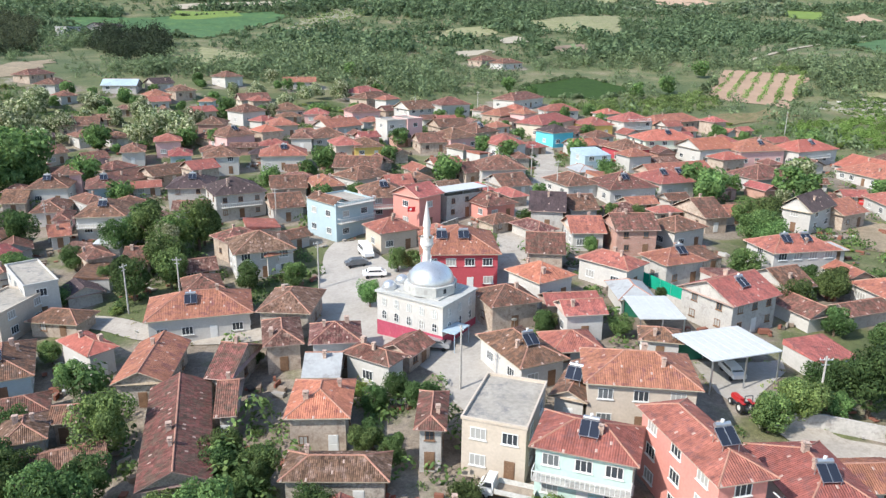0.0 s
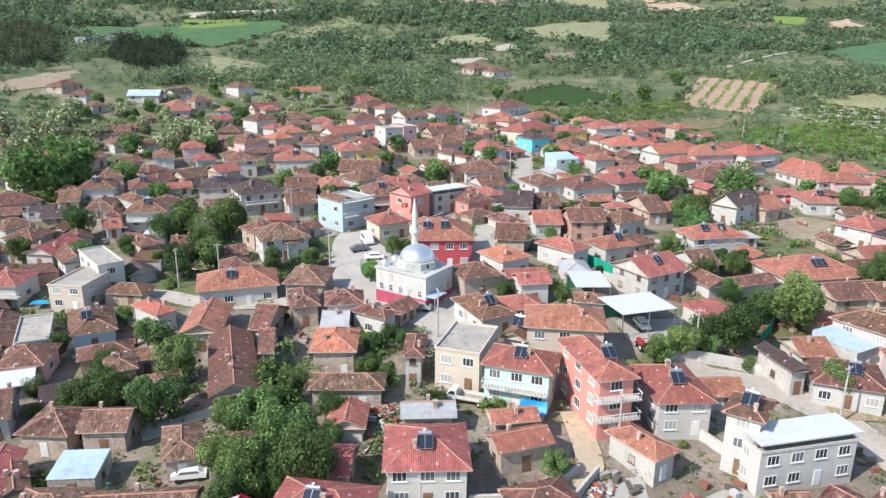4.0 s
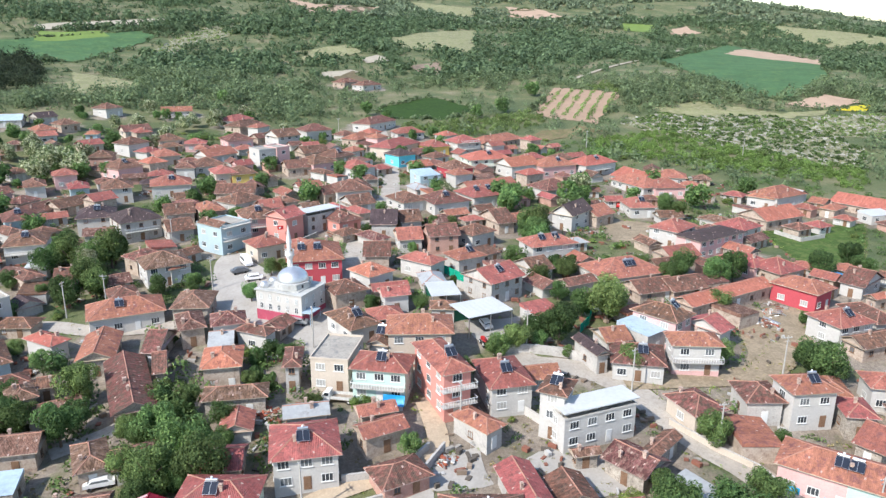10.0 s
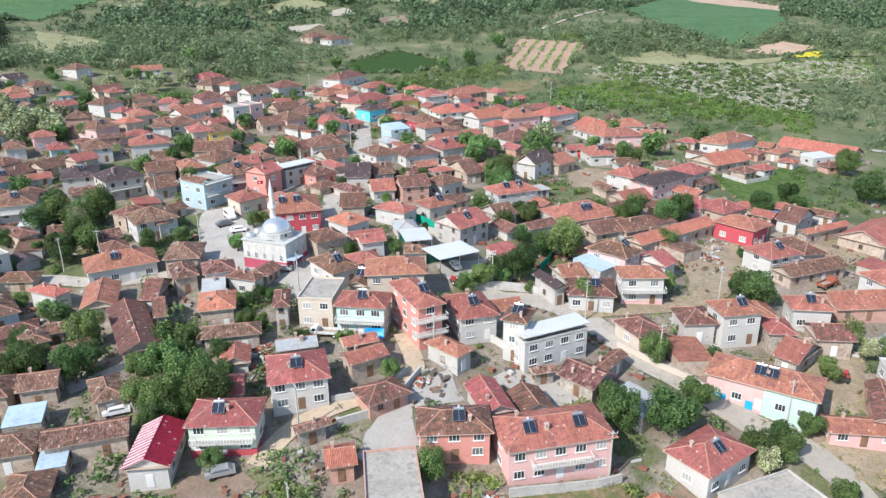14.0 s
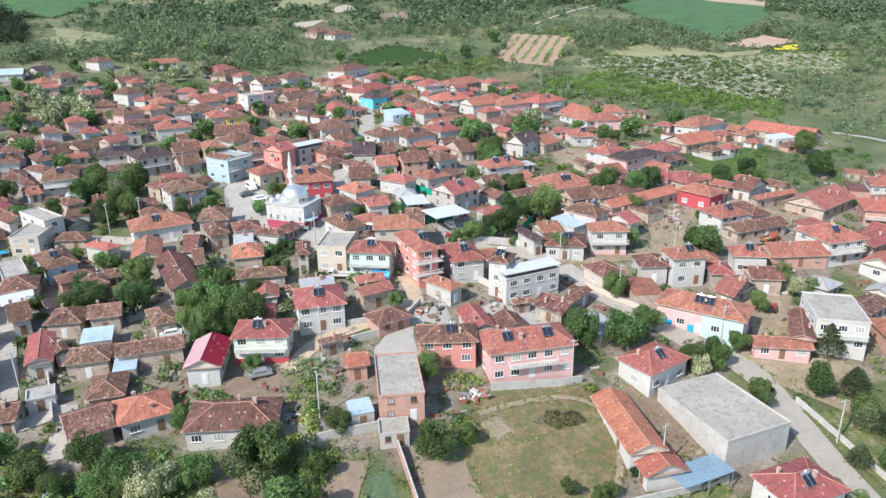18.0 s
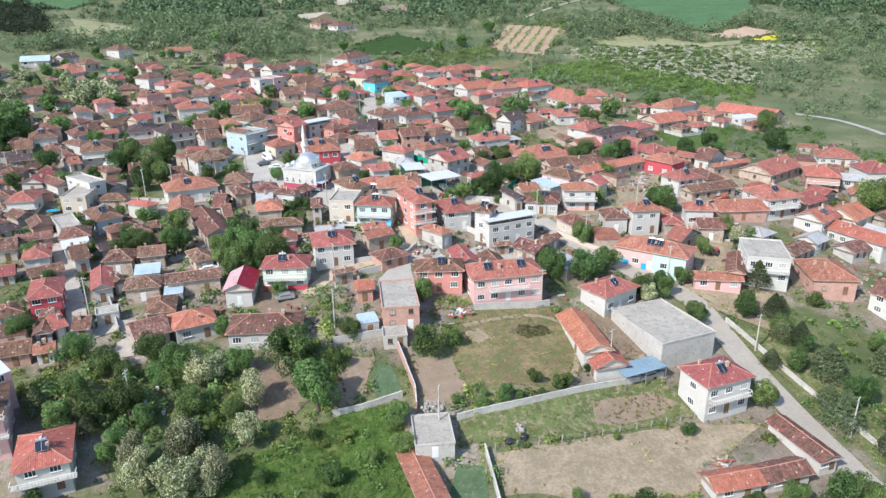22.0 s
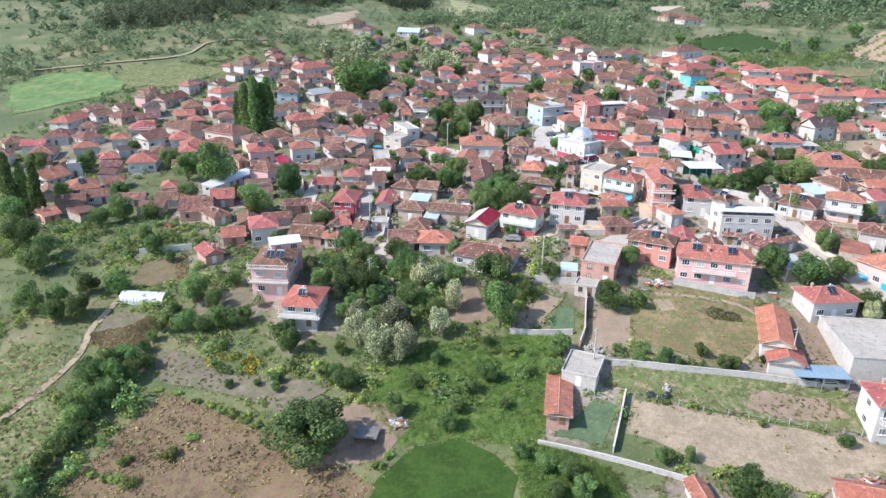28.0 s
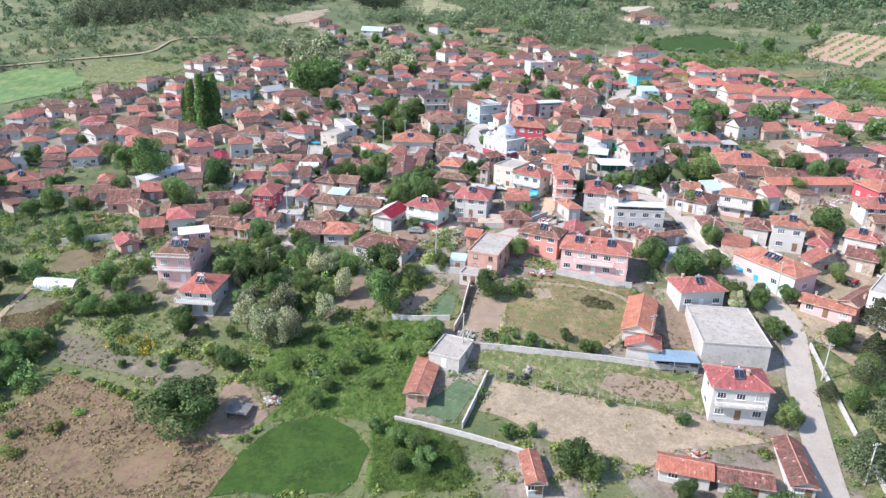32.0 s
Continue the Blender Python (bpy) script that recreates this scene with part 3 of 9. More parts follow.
GX = np.concatenate([np.linspace(-2400, -340, 36), np.arange(-330, 420, 4), np.linspace(430, 2600, 44)])
GY = np.concatenate([np.linspace(-1500, -175, 14), np.arange(-170, 410, 4), np.linspace(415, 640, 24), np.linspace(655, 2200, 60)])


def sheet_z(x, y):
    """Height of the built ground sheet, with its straight facets."""
    x, y = np.asarray(x, float), np.asarray(y, float)
    i = np.clip(np.searchsorted(GX, x) - 1, 0, len(GX) - 2)
    j = np.clip(np.searchsorted(GY, y) - 1, 0, len(GY) - 2)
    fx, fy = (x - GX[i]) / (GX[i + 1] - GX[i]), (y - GY[j]) / (GY[j + 1] - GY[j])
    return (GZ[j, i] * (1 - fx) + GZ[j, i + 1] * fx) * (1 - fy) + (GZ[j + 1, i] * (1 - fx) + GZ[j + 1, i + 1] * fx) * fy


GZ = ground(*(a.ravel() for a in np.meshgrid(GX, GY))).reshape(len(GY), len(GX))


def inside(poly, x, y):
    x, y = np.asarray(x, float), np.asarray(y, float)
    hit_ = np.zeros(x.shape, bool)
    for (x0, y0), (x1, y1) in zip(poly, poly[1:] + poly[:1]):
        if y0 != y1:
            hit_ ^= ((y0 > y) != (y1 > y)) & (x < (x1 - x0) * (y - y0) / (y1 - y0) + x0)
    return hit_


def drape(name, poly, surface, lift=None, ragged=True):
    """A field, yard or plot laid over the ground, with a slightly uneven edge."""
    cx, cy = sum(p[0] for p in poly) / len(poly), sum(p[1] for p in poly) / len(poly)
    far = math.hypot(cx, cy + 60)
    step = 2.0 if far < 320 else 8.0 if far < 700 else 16.0
    lift = lift or (0.07 if far < 320 else 0.2 if far < 500 else 0.5)
    edge = []
    for p, q in zip(poly, poly[1:] + poly[:1]):
        n = max(1, int(math.dist(p, q) / step))
        for k in range(n):
            x, y = p[0] + (q[0] - p[0]) * k / n, p[1] + (q[1] - p[1]) * k / n
            if ragged:
                w = noise.noise_vector((x * 0.13, y * 0.13, 3.0)) * step * 0.7
                x, y = x + w.x, y + w.y
            edge.append((x, y))
    ex, ey = np.array(edge).T
    gx, gy = np.meshgrid(np.arange(ex.min(), ex.max(), step), np.arange(ey.min(), ey.max(), step))
    gx, gy = gx.ravel(), gy.ravel()
    ok = inside(edge, gx, gy)
    d = np.min(np.hypot(gx[:, None] - ex, gy[:, None] - ey), axis=1) if len(gx) else np.zeros(0)
    ok &= d > step * 0.45
    pts = [Vector(p) for p in edge] + [Vector((a, b)) for a, b in zip(gx[ok], gy[ok])]
    v, _, f, *_ = delaunay_2d_cdt(pts, [], [list(range(len(edge)))], 1, 1e-4)
    z = sheet_z([p.x for p in v], [p.y for p in v]) + lift + 0.009 * (len(SHEETS) % 9)
    me = bpy.data.meshes.new(name)
    me.from_pydata([(p.x, p.y, h) for p, h in zip(v, z)], [], f)
    me.materials.append(SURF[surface])
    me.polygons.foreach_set("use_smooth", [True] * len(f))
    SHEETS.append((poly, surface))
    return tagged(new(name, me), kind="structure")


def road_strip(name, line, width, surface):
    """A road along a line, smoothed through its bends."""
    pts = [Vector(p) for p in line]
    fine = []
    for k in range(len(pts) - 1):
        a, b, c, e = pts[max(k - 1, 0)], pts[k], pts[k + 1], pts[min(k + 2, len(pts) - 1)]
        for t in (0, 0.25, 0.5, 0.75):
            fine.append(0.5 * (2 * b + (c - a) * t + (2 * a - 5 * b + 4 * c - e) * t * t + (3 * b - a - 3 * c + e) * t ** 3))
    fine.append(pts[-1])
    left, right = [], []
    for k, p in enumerate(fine):
        d = fine[min(k + 1, len(fine) - 1)] - fine[max(k - 1, 0)]
        n = Vector((-d.y, d.x)).normalized() * width / 2
        left.append(tuple(p + n))
        right.append(tuple(p - n))
    return drape(name, right + left[::-1], surface, 0.16 if fine[0].length < 320 else 0.6, False)


def yard_wall(line, h, thick, material):
    """A plastered wall with a coping, along a line."""
    m, cap = Mesh(), Mesh()
    for p, q in zip(line, line[1:]):
        n = max(1, int(math.dist(p, q) / 3))
        for k in range(n):
            a = [p[i] + (q[i] - p[i]) * k / n for i in (0, 1)]
            b = [p[i] + (q[i] - p[i]) * (k + 1) / n for i in (0, 1)]
            za, zb = gz(*a), gz(*b)
            d = Vector((b[0] - a[0], b[1] - a[1])).normalized()
            s = Vector((-d.y, d.x)) * thick / 2
            for tgt, w, lo, hi in ((m, 1.0, -0.8, h), (cap, 1.25, h + 0.002, h + 0.09)):
                c = [(a[0] - s.x * w, a[1] - s.y * w), (b[0] - s.x * w, b[1] - s.y * w), (b[0] + s.x * w, b[1] + s.y * w), (a[0] + s.x * w, a[1] + s.y * w)]
                zz = (za, zb, zb, za)
                lo_, hi_ = [(*c[i], zz[i] + lo) for i in range(4)], [(*c[i], zz[i] + hi) for i in range(4)]
                tgt.face(lo_[::-1])
                tgt.face(hi_)
                for i in range(4):
                    j = (i + 1) % 4
                    tgt.face([lo_[i], lo_[j], hi_[j], hi_[i]])
    ob = new("yard_wall", m.data("yard_wall", [material]))
    tagged(ob, "weathered plastered yard wall with a concrete coping", "wall", "yard walls")
    part("coping", cap, [CONCRETE], ob)
    return ob


def post_fence(line):
    """Concrete posts with three wires."""
    x0, y0 = line[0]
    top = thing("post_fence", x0, y0, gz(x0, y0), 0, "wire fence on short pale concrete posts", "fence")
    wire = Mesh()
    last = None
    for p, q in zip(line, line[1:]):
        n = max(1, int(math.dist(p, q) / 3.0))
        for k in range(n + (q == line[-1])):
            x, y = p[0] + (q[0] - p[0]) * k / n, p[1] + (q[1] - p[1]) * k / n
            if "fence_post" not in SHARED:
                pm = Mesh()
                pm.tube((0, 0, -0.4), (0, 0, 1.45), 0.08, 0.065, 6)
                SHARED["fence_post"] = pm.data("post", [POLE])
            loc = Vector((x - x0, y - y0, gz(x, y) - gz(x0, y0)))
            part("post", SHARED["fence_post"], None, top, "", Matrix.Translation(loc))
            if last is not None:
                for zz in (0.5, 0.9, 1.3):
                    wire.beam(last + Vector((0, 0, zz)), loc + Vector((0, 0, zz)), 0.015, 0.015)
            last = loc
    part("wire", wire, [STEEL], top)
    return top


def power_pole(x, y):
    """A tapered concrete pole with a crossarm and insulators."""
    if "pole" not in SHARED:
        a, b, c = Mesh(), Mesh(), Mesh()
        a.tube((0, 0, -0.6), (0, 0, 8.6), 0.17, 0.1, 8)
        b.box(-0.75, -0.05, 8.1, 0.75, 0.05, 8.2)
        b.box(-0.45, -0.05, 7.5, 0.45, 0.05, 7.58)
        for u in (-0.7, -0.25, 0.25, 0.7):
            c.tube((u, 0, 8.2), (u, 0, 8.4), 0.05, 0.04, 6)
        b.v, b.f, b.m, b.uv = b.v + c.v, b.f + [tuple(q + len(b.v) for q in f) for f in c.f], b.m + [1] * len(c.f), b.uv + c.uv
        SHARED["pole"] = [a.data("pole", [POLE]), b.data("crossarm", [STEEL, FRAME_WHITE])]
    top = thing("power_pole", x, y, gz(x, y), rng.choice((0, 30, 70, 110)), "tall tapered grey concrete power pole with steel crossarm", "pole", "power poles")
    for me in SHARED["pole"]:
        part(me.name, me, None, top)
    return top


def ground_material():
    """Dry meadow with bare, trodden earth where the attribute says so."""
    m = bpy.data.materials.new("village_ground")
    m.use_nodes = True
    n, l = m.node_tree.nodes, m.node_tree.links
    b = n["Principled BSDF"]
    b.inputs["Roughness"].default_value = 0.95
    geo = n.new("ShaderNodeNewGeometry")

    def nz(scale, detail=5, rough=0.6):
        t = n.new("ShaderNodeTexNoise")
        t.inputs["Scale"].default_value, t.inputs["Detail"].default_value, t.inputs["Roughness"].default_value = scale, detail, rough
        l.new(geo.outputs["Position"], t.inputs["Vector"])
        return t.outputs[0]

    def ramp(sock, stops):
        r = n.new("ShaderNodeValToRGB")
        while len(r.color_ramp.elements) < len(stops):
            r.color_ramp.elements.new(0.5)
        for e, (pos, c) in zip(r.color_ramp.elements, stops):
            e.position, e.color = pos, (*c, 1)
        l.new(sock, r.inputs[0])
        return r.outputs[0]

    def mix(fac, a, c, kind='MIX'):
        x = n.new("ShaderNodeMix")
        x.data_type, x.blend_type = 'RGBA', kind
        for s, i in ((fac, 0), (a, 6), (c, 7)):
            if isinstance(s, (int, float)):
                x.inputs[i].default_value = s
            elif isinstance(s, tuple):
                x.inputs[i].default_value = (*s, 1)
            else:
                l.new(s, x.inputs[i])
        return x.outputs[2]
    green = ramp(nz(0.045, 8), ((0.37, (0.082, 0.115, 0.04)), (0.51, (0.135, 0.155, 0.06)), (0.62, (0.205, 0.195, 0.098)), (0.74, (0.29, 0.245, 0.16))))
    earth = ramp(nz(0.12, 8), ((0.3, (0.19, 0.152, 0.113)), (0.52, (0.29, 0.242, 0.192)), (0.7, (0.39, 0.338, 0.277))))
    att = n.new("ShaderNodeAttribute")
    att.attribute_name = "bare"
    add = n.new("ShaderNodeMath")
    add.operation = 'ADD'
    l.new(att.outputs["Fac"], add.inputs[0])
    l.new(nz(0.16, 6), add.inputs[1])
    mr = n.new("ShaderNodeMapRange")
    mr.inputs[1].default_value, mr.inputs[2].default_value = 0.92, 1.12
    l.new(add.outputs[0], mr.inputs[0])
    col = mix(mr.outputs[0], green, earth)
    fine = nz(1.6, 6, 0.7)
    col = mix(0.7, col, ramp(fine, ((0.3, (0.4, 0.4, 0.4)), (0.7, (1.15, 1.15, 1.15)))), 'MULTIPLY')
    col = mix(0.6, col, ramp(nz(6.0, 4, 0.7), ((0.32, (0.5, 0.5, 0.5)), (0.68, (1.25, 1.25, 1.25)))), 'MULTIPLY')
    l.new(col, b.inputs["Base Color"])
    bp = n.new("ShaderNodeBump")
    bp.inputs["Strength"].default_value, bp.inputs["Distance"].default_value = 0.6, 0.35
    l.new(fine, bp.inputs["Height"])
    l.new(bp.outputs[0], b.inputs["Normal"])
    return m


SURF = {
    "road": mat("worn_asphalt", (0.33, 0.295, 0.25), 0.95, 0.12, 0.8, 0.2, 0, (0.28, 0.255, 0.23), 0.6),
    "street": mat("dusty_paving", (0.375, 0.34, 0.295), 0.95, 0.15, 0.8, 0.2, 0, (0.29, 0.26, 0.22), 0.58),
    "square": mat("square_paving", (0.36, 0.335, 0.30), 0.95, 0.12, 0.6, 0.2, 0, (0.30, 0.28, 0.25), 0.6),
    "concrete": mat("yard_concrete", (0.35, 0.33, 0.30), 0.95, 0.12, 0.6, 0.2, 0, (0.33, 0.31, 0.28), 0.6),
    "sand": mat("sandy_earth", (0.285, 0.228, 0.158), 0.95, 0.28, 0.6, 0.5, 0, (0.22, 0.18, 0.12), 0.55),
    "lane": mat("ochre_lane", (0.43, 0.345, 0.25), 0.95, 0.15, 0.9, 0.4, 0, (0.36, 0.29, 0.21), 0.57),
    "pale": mat("pale_track", (0.36, 0.32, 0.25), 0.95, 0.15, 0.5, 0.3, 0, (0.4, 0.36, 0.26), 0.6),
    "soil": mat("tilled_soil", (0.235, 0.178, 0.13), 0.97, 0.25, 1.2, 0.8, 0, (0.22, 0.17, 0.12), 0.56),
    "fallow": mat("fallow_earth", (0.128, 0.094, 0.065), 0.97, 0.42, 0.9, 1.0, 0, (0.135, 0.125, 0.055), 0.52),
    "kitchen": mat("dark_seed_bed", (0.075, 0.115, 0.06), 0.95, 0.3, 1.5, 0.6, 0, (0.2, 0.18, 0.12), 0.62),
    "weeds": mat("dry_weeds", (0.195, 0.148, 0.082), 0.95, 0.4, 0.5, 0.8, 0, (0.11, 0.125, 0.048), 0.53),
    "turf": mat("thin_turf", (0.10, 0.125, 0.045), 0.95, 0.38, 0.7, 0.8, 0, (0.25, 0.205, 0.135), 0.57),
    "lush": mat("lush_grass", (0.06, 0.105, 0.022), 0.95, 0.4, 0.5, 1.0, 0, (0.115, 0.14, 0.045), 0.55),
    "wheat": mat("young_wheat", (0.026, 0.056, 0.009), 0.9, 0.3, 0.5, 0.8, 0, (0.042, 0.075, 0.013), 0.56),
    "crop": mat("green_crop", (0.062, 0.125, 0.05), 0.9, 0.25, 0.12, 0.5, 0, (0.10, 0.165, 0.055), 0.58),
    "yellow": mat("flowering_rape", (0.5, 0.42, 0.03), 0.9, 0.2, 0.3, 0.5, 0, (0.3, 0.3, 0.05), 0.6),
    "orchard": mat("orchard_soil", (0.34, 0.235, 0.165), 0.95, 0.15, 0.3, 0.5, 0, (0.3, 0.22, 0.14), 0.6),
    "sward": mat("fresh_green_sward", (0.10, 0.165, 0.06), 0.9, 0.3, 0.12, 0.5, 0, (0.165, 0.20, 0.075), 0.55),
    "lime": mat("young_lime_crop", (0.15, 0.215, 0.055), 0.9, 0.2, 0.15, 0.4, 0, (0.15, 0.22, 0.05), 0.58),
    "pasture": mat("dry_pasture", (0.21, 0.215, 0.105), 0.95, 0.3, 0.3, 0.6, 0, (0.29, 0.265, 0.165), 0.55),
    "clay": mat("pale_clay_field", (0.40, 0.285, 0.205), 0.95, 0.15, 0.25, 0.4, 0, (0.33, 0.25, 0.16), 0.6),
    "stubble": mat("stubble_earth", (0.135, 0.09, 0.06), 0.97, 0.45, 0.5, 1.0, 0, (0.155, 0.125, 0.065), 0.53),
    "reddish": mat("reddish_trodden_earth", (0.21, 0.15, 0.115), 0.97, 0.3, 0.8, 0.6, 0, (0.16, 0.135, 0.085), 0.54),
    "garden": mat("grey_garden_soil", (0.15, 0.125, 0.096), 0.97, 0.3, 0.9, 0.8, 0, (0.105, 0.12, 0.055), 0.54),
    "rocky": mat("stony_scrub", (0.17, 0.17, 0.085), 0.95, 0.35, 0.5, 0.8, 0, (0.36, 0.35, 0.30), 0.57),
}
ground_ob = tagged(grid_sheet("ground", GX, GY, ground_material()), kind="structure")

# Roads, yards, plots and fields
road_strip("street", [(8.6, 94.6), (11.2, 110.7), (15.4, 133.4), (18.5, 152.5), (25.5, 174.7), (31.2, 196.9), (34.7, 226.5), (38.1, 260.5)], 6.5, "street")
road_strip("street", [(-17.9, 106.4), (-24.8, 101.3), (-36.0, 101.7), (-44.5, 104.7), (-50.8, 108.2), (-56.9, 109.6), (-63.0, 107.3)], 4.5, "street")
road_strip("dirt_lane", [(22.1, 58.1), (22.4, 47.0), (18.5, 44.0), (12.7, 41.1), (5.5, 38.8), (0.3, 35.7), (-4.5, 29.6)], 3.4, "lane")
road_strip("street", [(40.5, 76.4), (43.7, 68.9), (51.5, 65.8), (57.6, 58.9), (60.8, 50.9), (63.4, 43.1), (67.9, 37.0)], 5.8, "street")
road_strip("road", [(65.9, 39.8), (74.4, 24.4), (78.8, 19.9), (81.4, 13.6), (81.7, 6.5), (81.8, -5.8), (82.6, -16.9), (83.1, -26.4), (83.7, -36.6), (84.2, -44.3)], 5.4, "road")
road_strip("street", [(58.2, 60.3), (69.2, 59.7), (81.3, 59.4), (89.0, 62.7), (96.6, 69.1)], 5.5, "sand")
road_strip("street", [(80.1, 57.4), (83.4, 49.1), (95.3, 48.9), (100.6, 46.2), (106.3, 38.6)], 4.5, "street")
road_strip("alley", [(-70.3, 86.9), (-62.9, 66.6), (-55.2, 42.7), (-49.9, 26.8), (-41.6, 28.2), (-40.6, 15.6)], 4, "street")
road_strip("street", [(-84.6, 128.0), (-87.9, 101.0), (-83.5, 79.5), (-78.6, 58.5), (-73.8, 42.7)], 4.5, "street")
road_strip("lane", [(-36.6, 58.1), (-28.7, 62.4), (-25.9, 65.8)], 3.5, "street")
road_strip("dirt_track", [(-94.5, -60.0), (-92.3, -50.5), (-91.0, -44.1), (-90.3, -37.9), (-90.5, -31.9), (-93.1, -25.2), (-93.4, -20.3), (-94.1, -13.7)], 1.5, "sand")
road_strip("dirt_track", [(26.1, 10.7), (34.2, 13.0), (43.5, 13.8), (48.0, 10.1), (47.1, 1.3), (43.8, -5.4)], 1.1, "sand")
road_strip("concrete_canal", [(220.5, 165.2), (232.1, 152.2), (233.8, 134.3), (232.4, 124.8)], 3.2, "concrete")
road_strip("dirt_track", [(84.2, 13.6), (90.2, 7.6), (93.8, 4.1)], 3, "sand")
road_strip("dirt_track", [(190.9, 456.9), (236.2, 505.7), (302.0, 575.6), (388.9, 680.4), (483.1, 791.2)], 3.5, "pale")
road_strip("dirt_track", [(-302.1, 179.9), (-270.7, 195.9), (-234.1, 216.5), (-230.5, 244.1), (-201.9, 261.6)], 1.8, "sand")
road_strip("street", [(30.7, 175.4), (41.1, 174.1), (57.3, 163.5)], 4, "street")
road_strip("street", [(38.1, 260.5), (39.6, 298.0), (39.9, 331.0)], 4, "street")
drape("square", [(-17.8, 103.4), (-20.2, 121.0), (-20.1, 142.2), (-14.4, 143.0), (-6.6, 126.9), (8.4, 116.1), (9.9, 101.9), (9.8, 94.5), (11.9, 83.6), (8.0, 74.9), (4.7, 74.5), (0.8, 86.0), (-9.1, 97.1)], "square")
drape("yard", [(24.4, 45.1), (28.4, 46.0), (29.3, 38.1), (20.4, 36.5), (18.8, 27.9), (9.8, 27.2), (11.8, 33.1), (17.7, 38.6)], "concrete")
drape("yard", [(37.9, 43.3), (40.6, 44.1), (49.8, 35.1), (37.0, 33.5), (34.9, 41.5)], "concrete")
drape("yard", [(95.9, 87.5), (112.5, 86.3), (103.2, 70.7), (89.3, 58.0), (79.1, 53.6), (86.6, 68.2)], "sand")
drape("yard", [(90.7, 35.3), (96.9, 40.1), (107.1, 38.5), (94.5, 24.6), (86.6, 23.7), (90.7, 31.2)], "sand")
drape("yard", [(34.9, 87.2), (47.6, 88.7), (45.8, 85.7), (37.1, 76.0), (34.4, 79.6)], "concrete")
drape("yard", [(95.2, 163.2), (109.3, 154.2), (97.2, 134.5), (87.3, 139.0)], "sand")
drape("yard", [(129.2, 85.4), (146.3, 81.0), (137.0, 71.0), (123.4, 67.1)], "sand")
drape("plot", [(1.8, 5.5), (6.5, 4.5), (4.1, -4.9), (-1.9, -7.9), (-2.2, -2.7)], "soil")
drape("plot", [(6.5, 1.7), (9.8, 1.6), (10.4, -5.7), (5.2, -6.0)], "kitchen")
drape("plot", [(12.8, 2.3), (21.6, 1.8), (21.9, -7.5), (17.9, -11.0), (12.1, -10.1)], "soil")
drape("yard", [(53.5, 12.3), (61.7, 14.8), (65.0, 1.9), (63.0, -0.9), (54.9, -1.1), (55.3, 4.9)], "sand")
drape("yard", [(74.5, 25.8), (82.6, 24.4), (103.1, 13.4), (97.9, 7.4), (88.6, 9.7), (84.6, 15.3)], "sand")
drape("meadow", [(25.9, 15.5), (46.9, 20.0), (49.0, 9.2), (46.2, -3.8), (40.2, -6.8), (22.1, -6.8), (21.6, 1.8)], "weeds")
drape("burnt_patch", [(34.5, 8.6), (38.5, 10.6), (43.5, 10.2), (44.1, 7.9), (38.7, 6.2)], "garden")
drape("bare_patch", [(25.5, 8.0), (29.6, 9.9), (31.4, 7.0), (27.6, 4.1)], "sand")
drape("meadow", [(19.1, -13.1), (44.4, -8.4), (61.9, -7.3), (63.5, -17.2), (40.2, -19.6), (17.7, -19.3)], "turf")
drape("plot", [(45.5, -11.7), (58.4, -10.5), (61.5, -14.2), (47.7, -17.6), (43.7, -16.5)], "soil")
drape("yard", [(23.8, -21.1), (62.3, -18.6), (75.2, -21.0), (57.8, -29.0), (53.7, -34.7), (44.7, -34.2), (31.4, -32.5), (22.5, -30.0)], "sand")
drape("plot", [(16.7, -22.6), (21.0, -23.4), (19.2, -34.0), (10.7, -33.5), (11.9, -30.1)], "kitchen")
drape("meadow", [(-21.2, -17.0), (-0.4, -8.2), (9.2, -8.1), (9.6, -17.3), (9.0, -35.0), (4.0, -37.3), (-8.2, -37.7), (-14.6, -41.0), (-25.7, -32.3)], "lush")
drape("meadow", [(5.5, -41.2), (3.6, -35.2), (12.4, -36.1), (21.1, -39.0), (25.1, -45.9), (23.7, -48.6), (8.8, -52.3), (8.1, -47.6)], "lush")
drape("wheat_field", [(-24.0, -60.0), (-19.3, -55.3), (-16.3, -47.1), (-12.0, -40.2), (-5.5, -37.1), (1.6, -39.7), (6.6, -43.8), (6.9, -50.1), (4.5, -54.1)], "wheat")
drape("plot", [(-92.4, -25.8), (-92.2, -20.5), (-81.0, -19.0), (-77.9, -23.8), (-80.2, -31.8), (-89.8, -29.0)], "fallow")
drape("meadow", [(-107.2, -33.4), (-93.5, -31.7), (-88.2, -44.1), (-92.5, -48.4)], "turf")
drape("plot", [(-99.0, 0.4), (-89.5, 6.2), (-81.8, -4.1), (-95.1, -10.9)], "fallow")
drape("meadow", [(84.6, 4.9), (92.2, 4.0), (98.4, -32.2), (90.4, -41.4), (88.6, -24.8)], "turf")
drape("crop_field", [(299.3, 547.8), (518.3, 800.3), (487.5, 583.2), (397.4, 454.8), (298.1, 362.7), (279.6, 392.4)], "crop")
drape("fallow_field", [(427.1, 648.6), (498.7, 732.1), (501.6, 592.3), (452.3, 535.0)], "clay")
drape("fallow_field", [(290.8, 354.6), (338.0, 377.2), (351.1, 358.8), (310.3, 339.7)], "clay")
drape("rape_field", [(308.2, 336.9), (346.5, 353.1), (328.5, 330.6)], "yellow")
drape("crop_field", [(-312.9, 607.1), (-246.0, 608.9), (-148.5, 680.3), (-127.5, 659.7), (-161.2, 529.9), (-250.3, 528.3)], "crop")
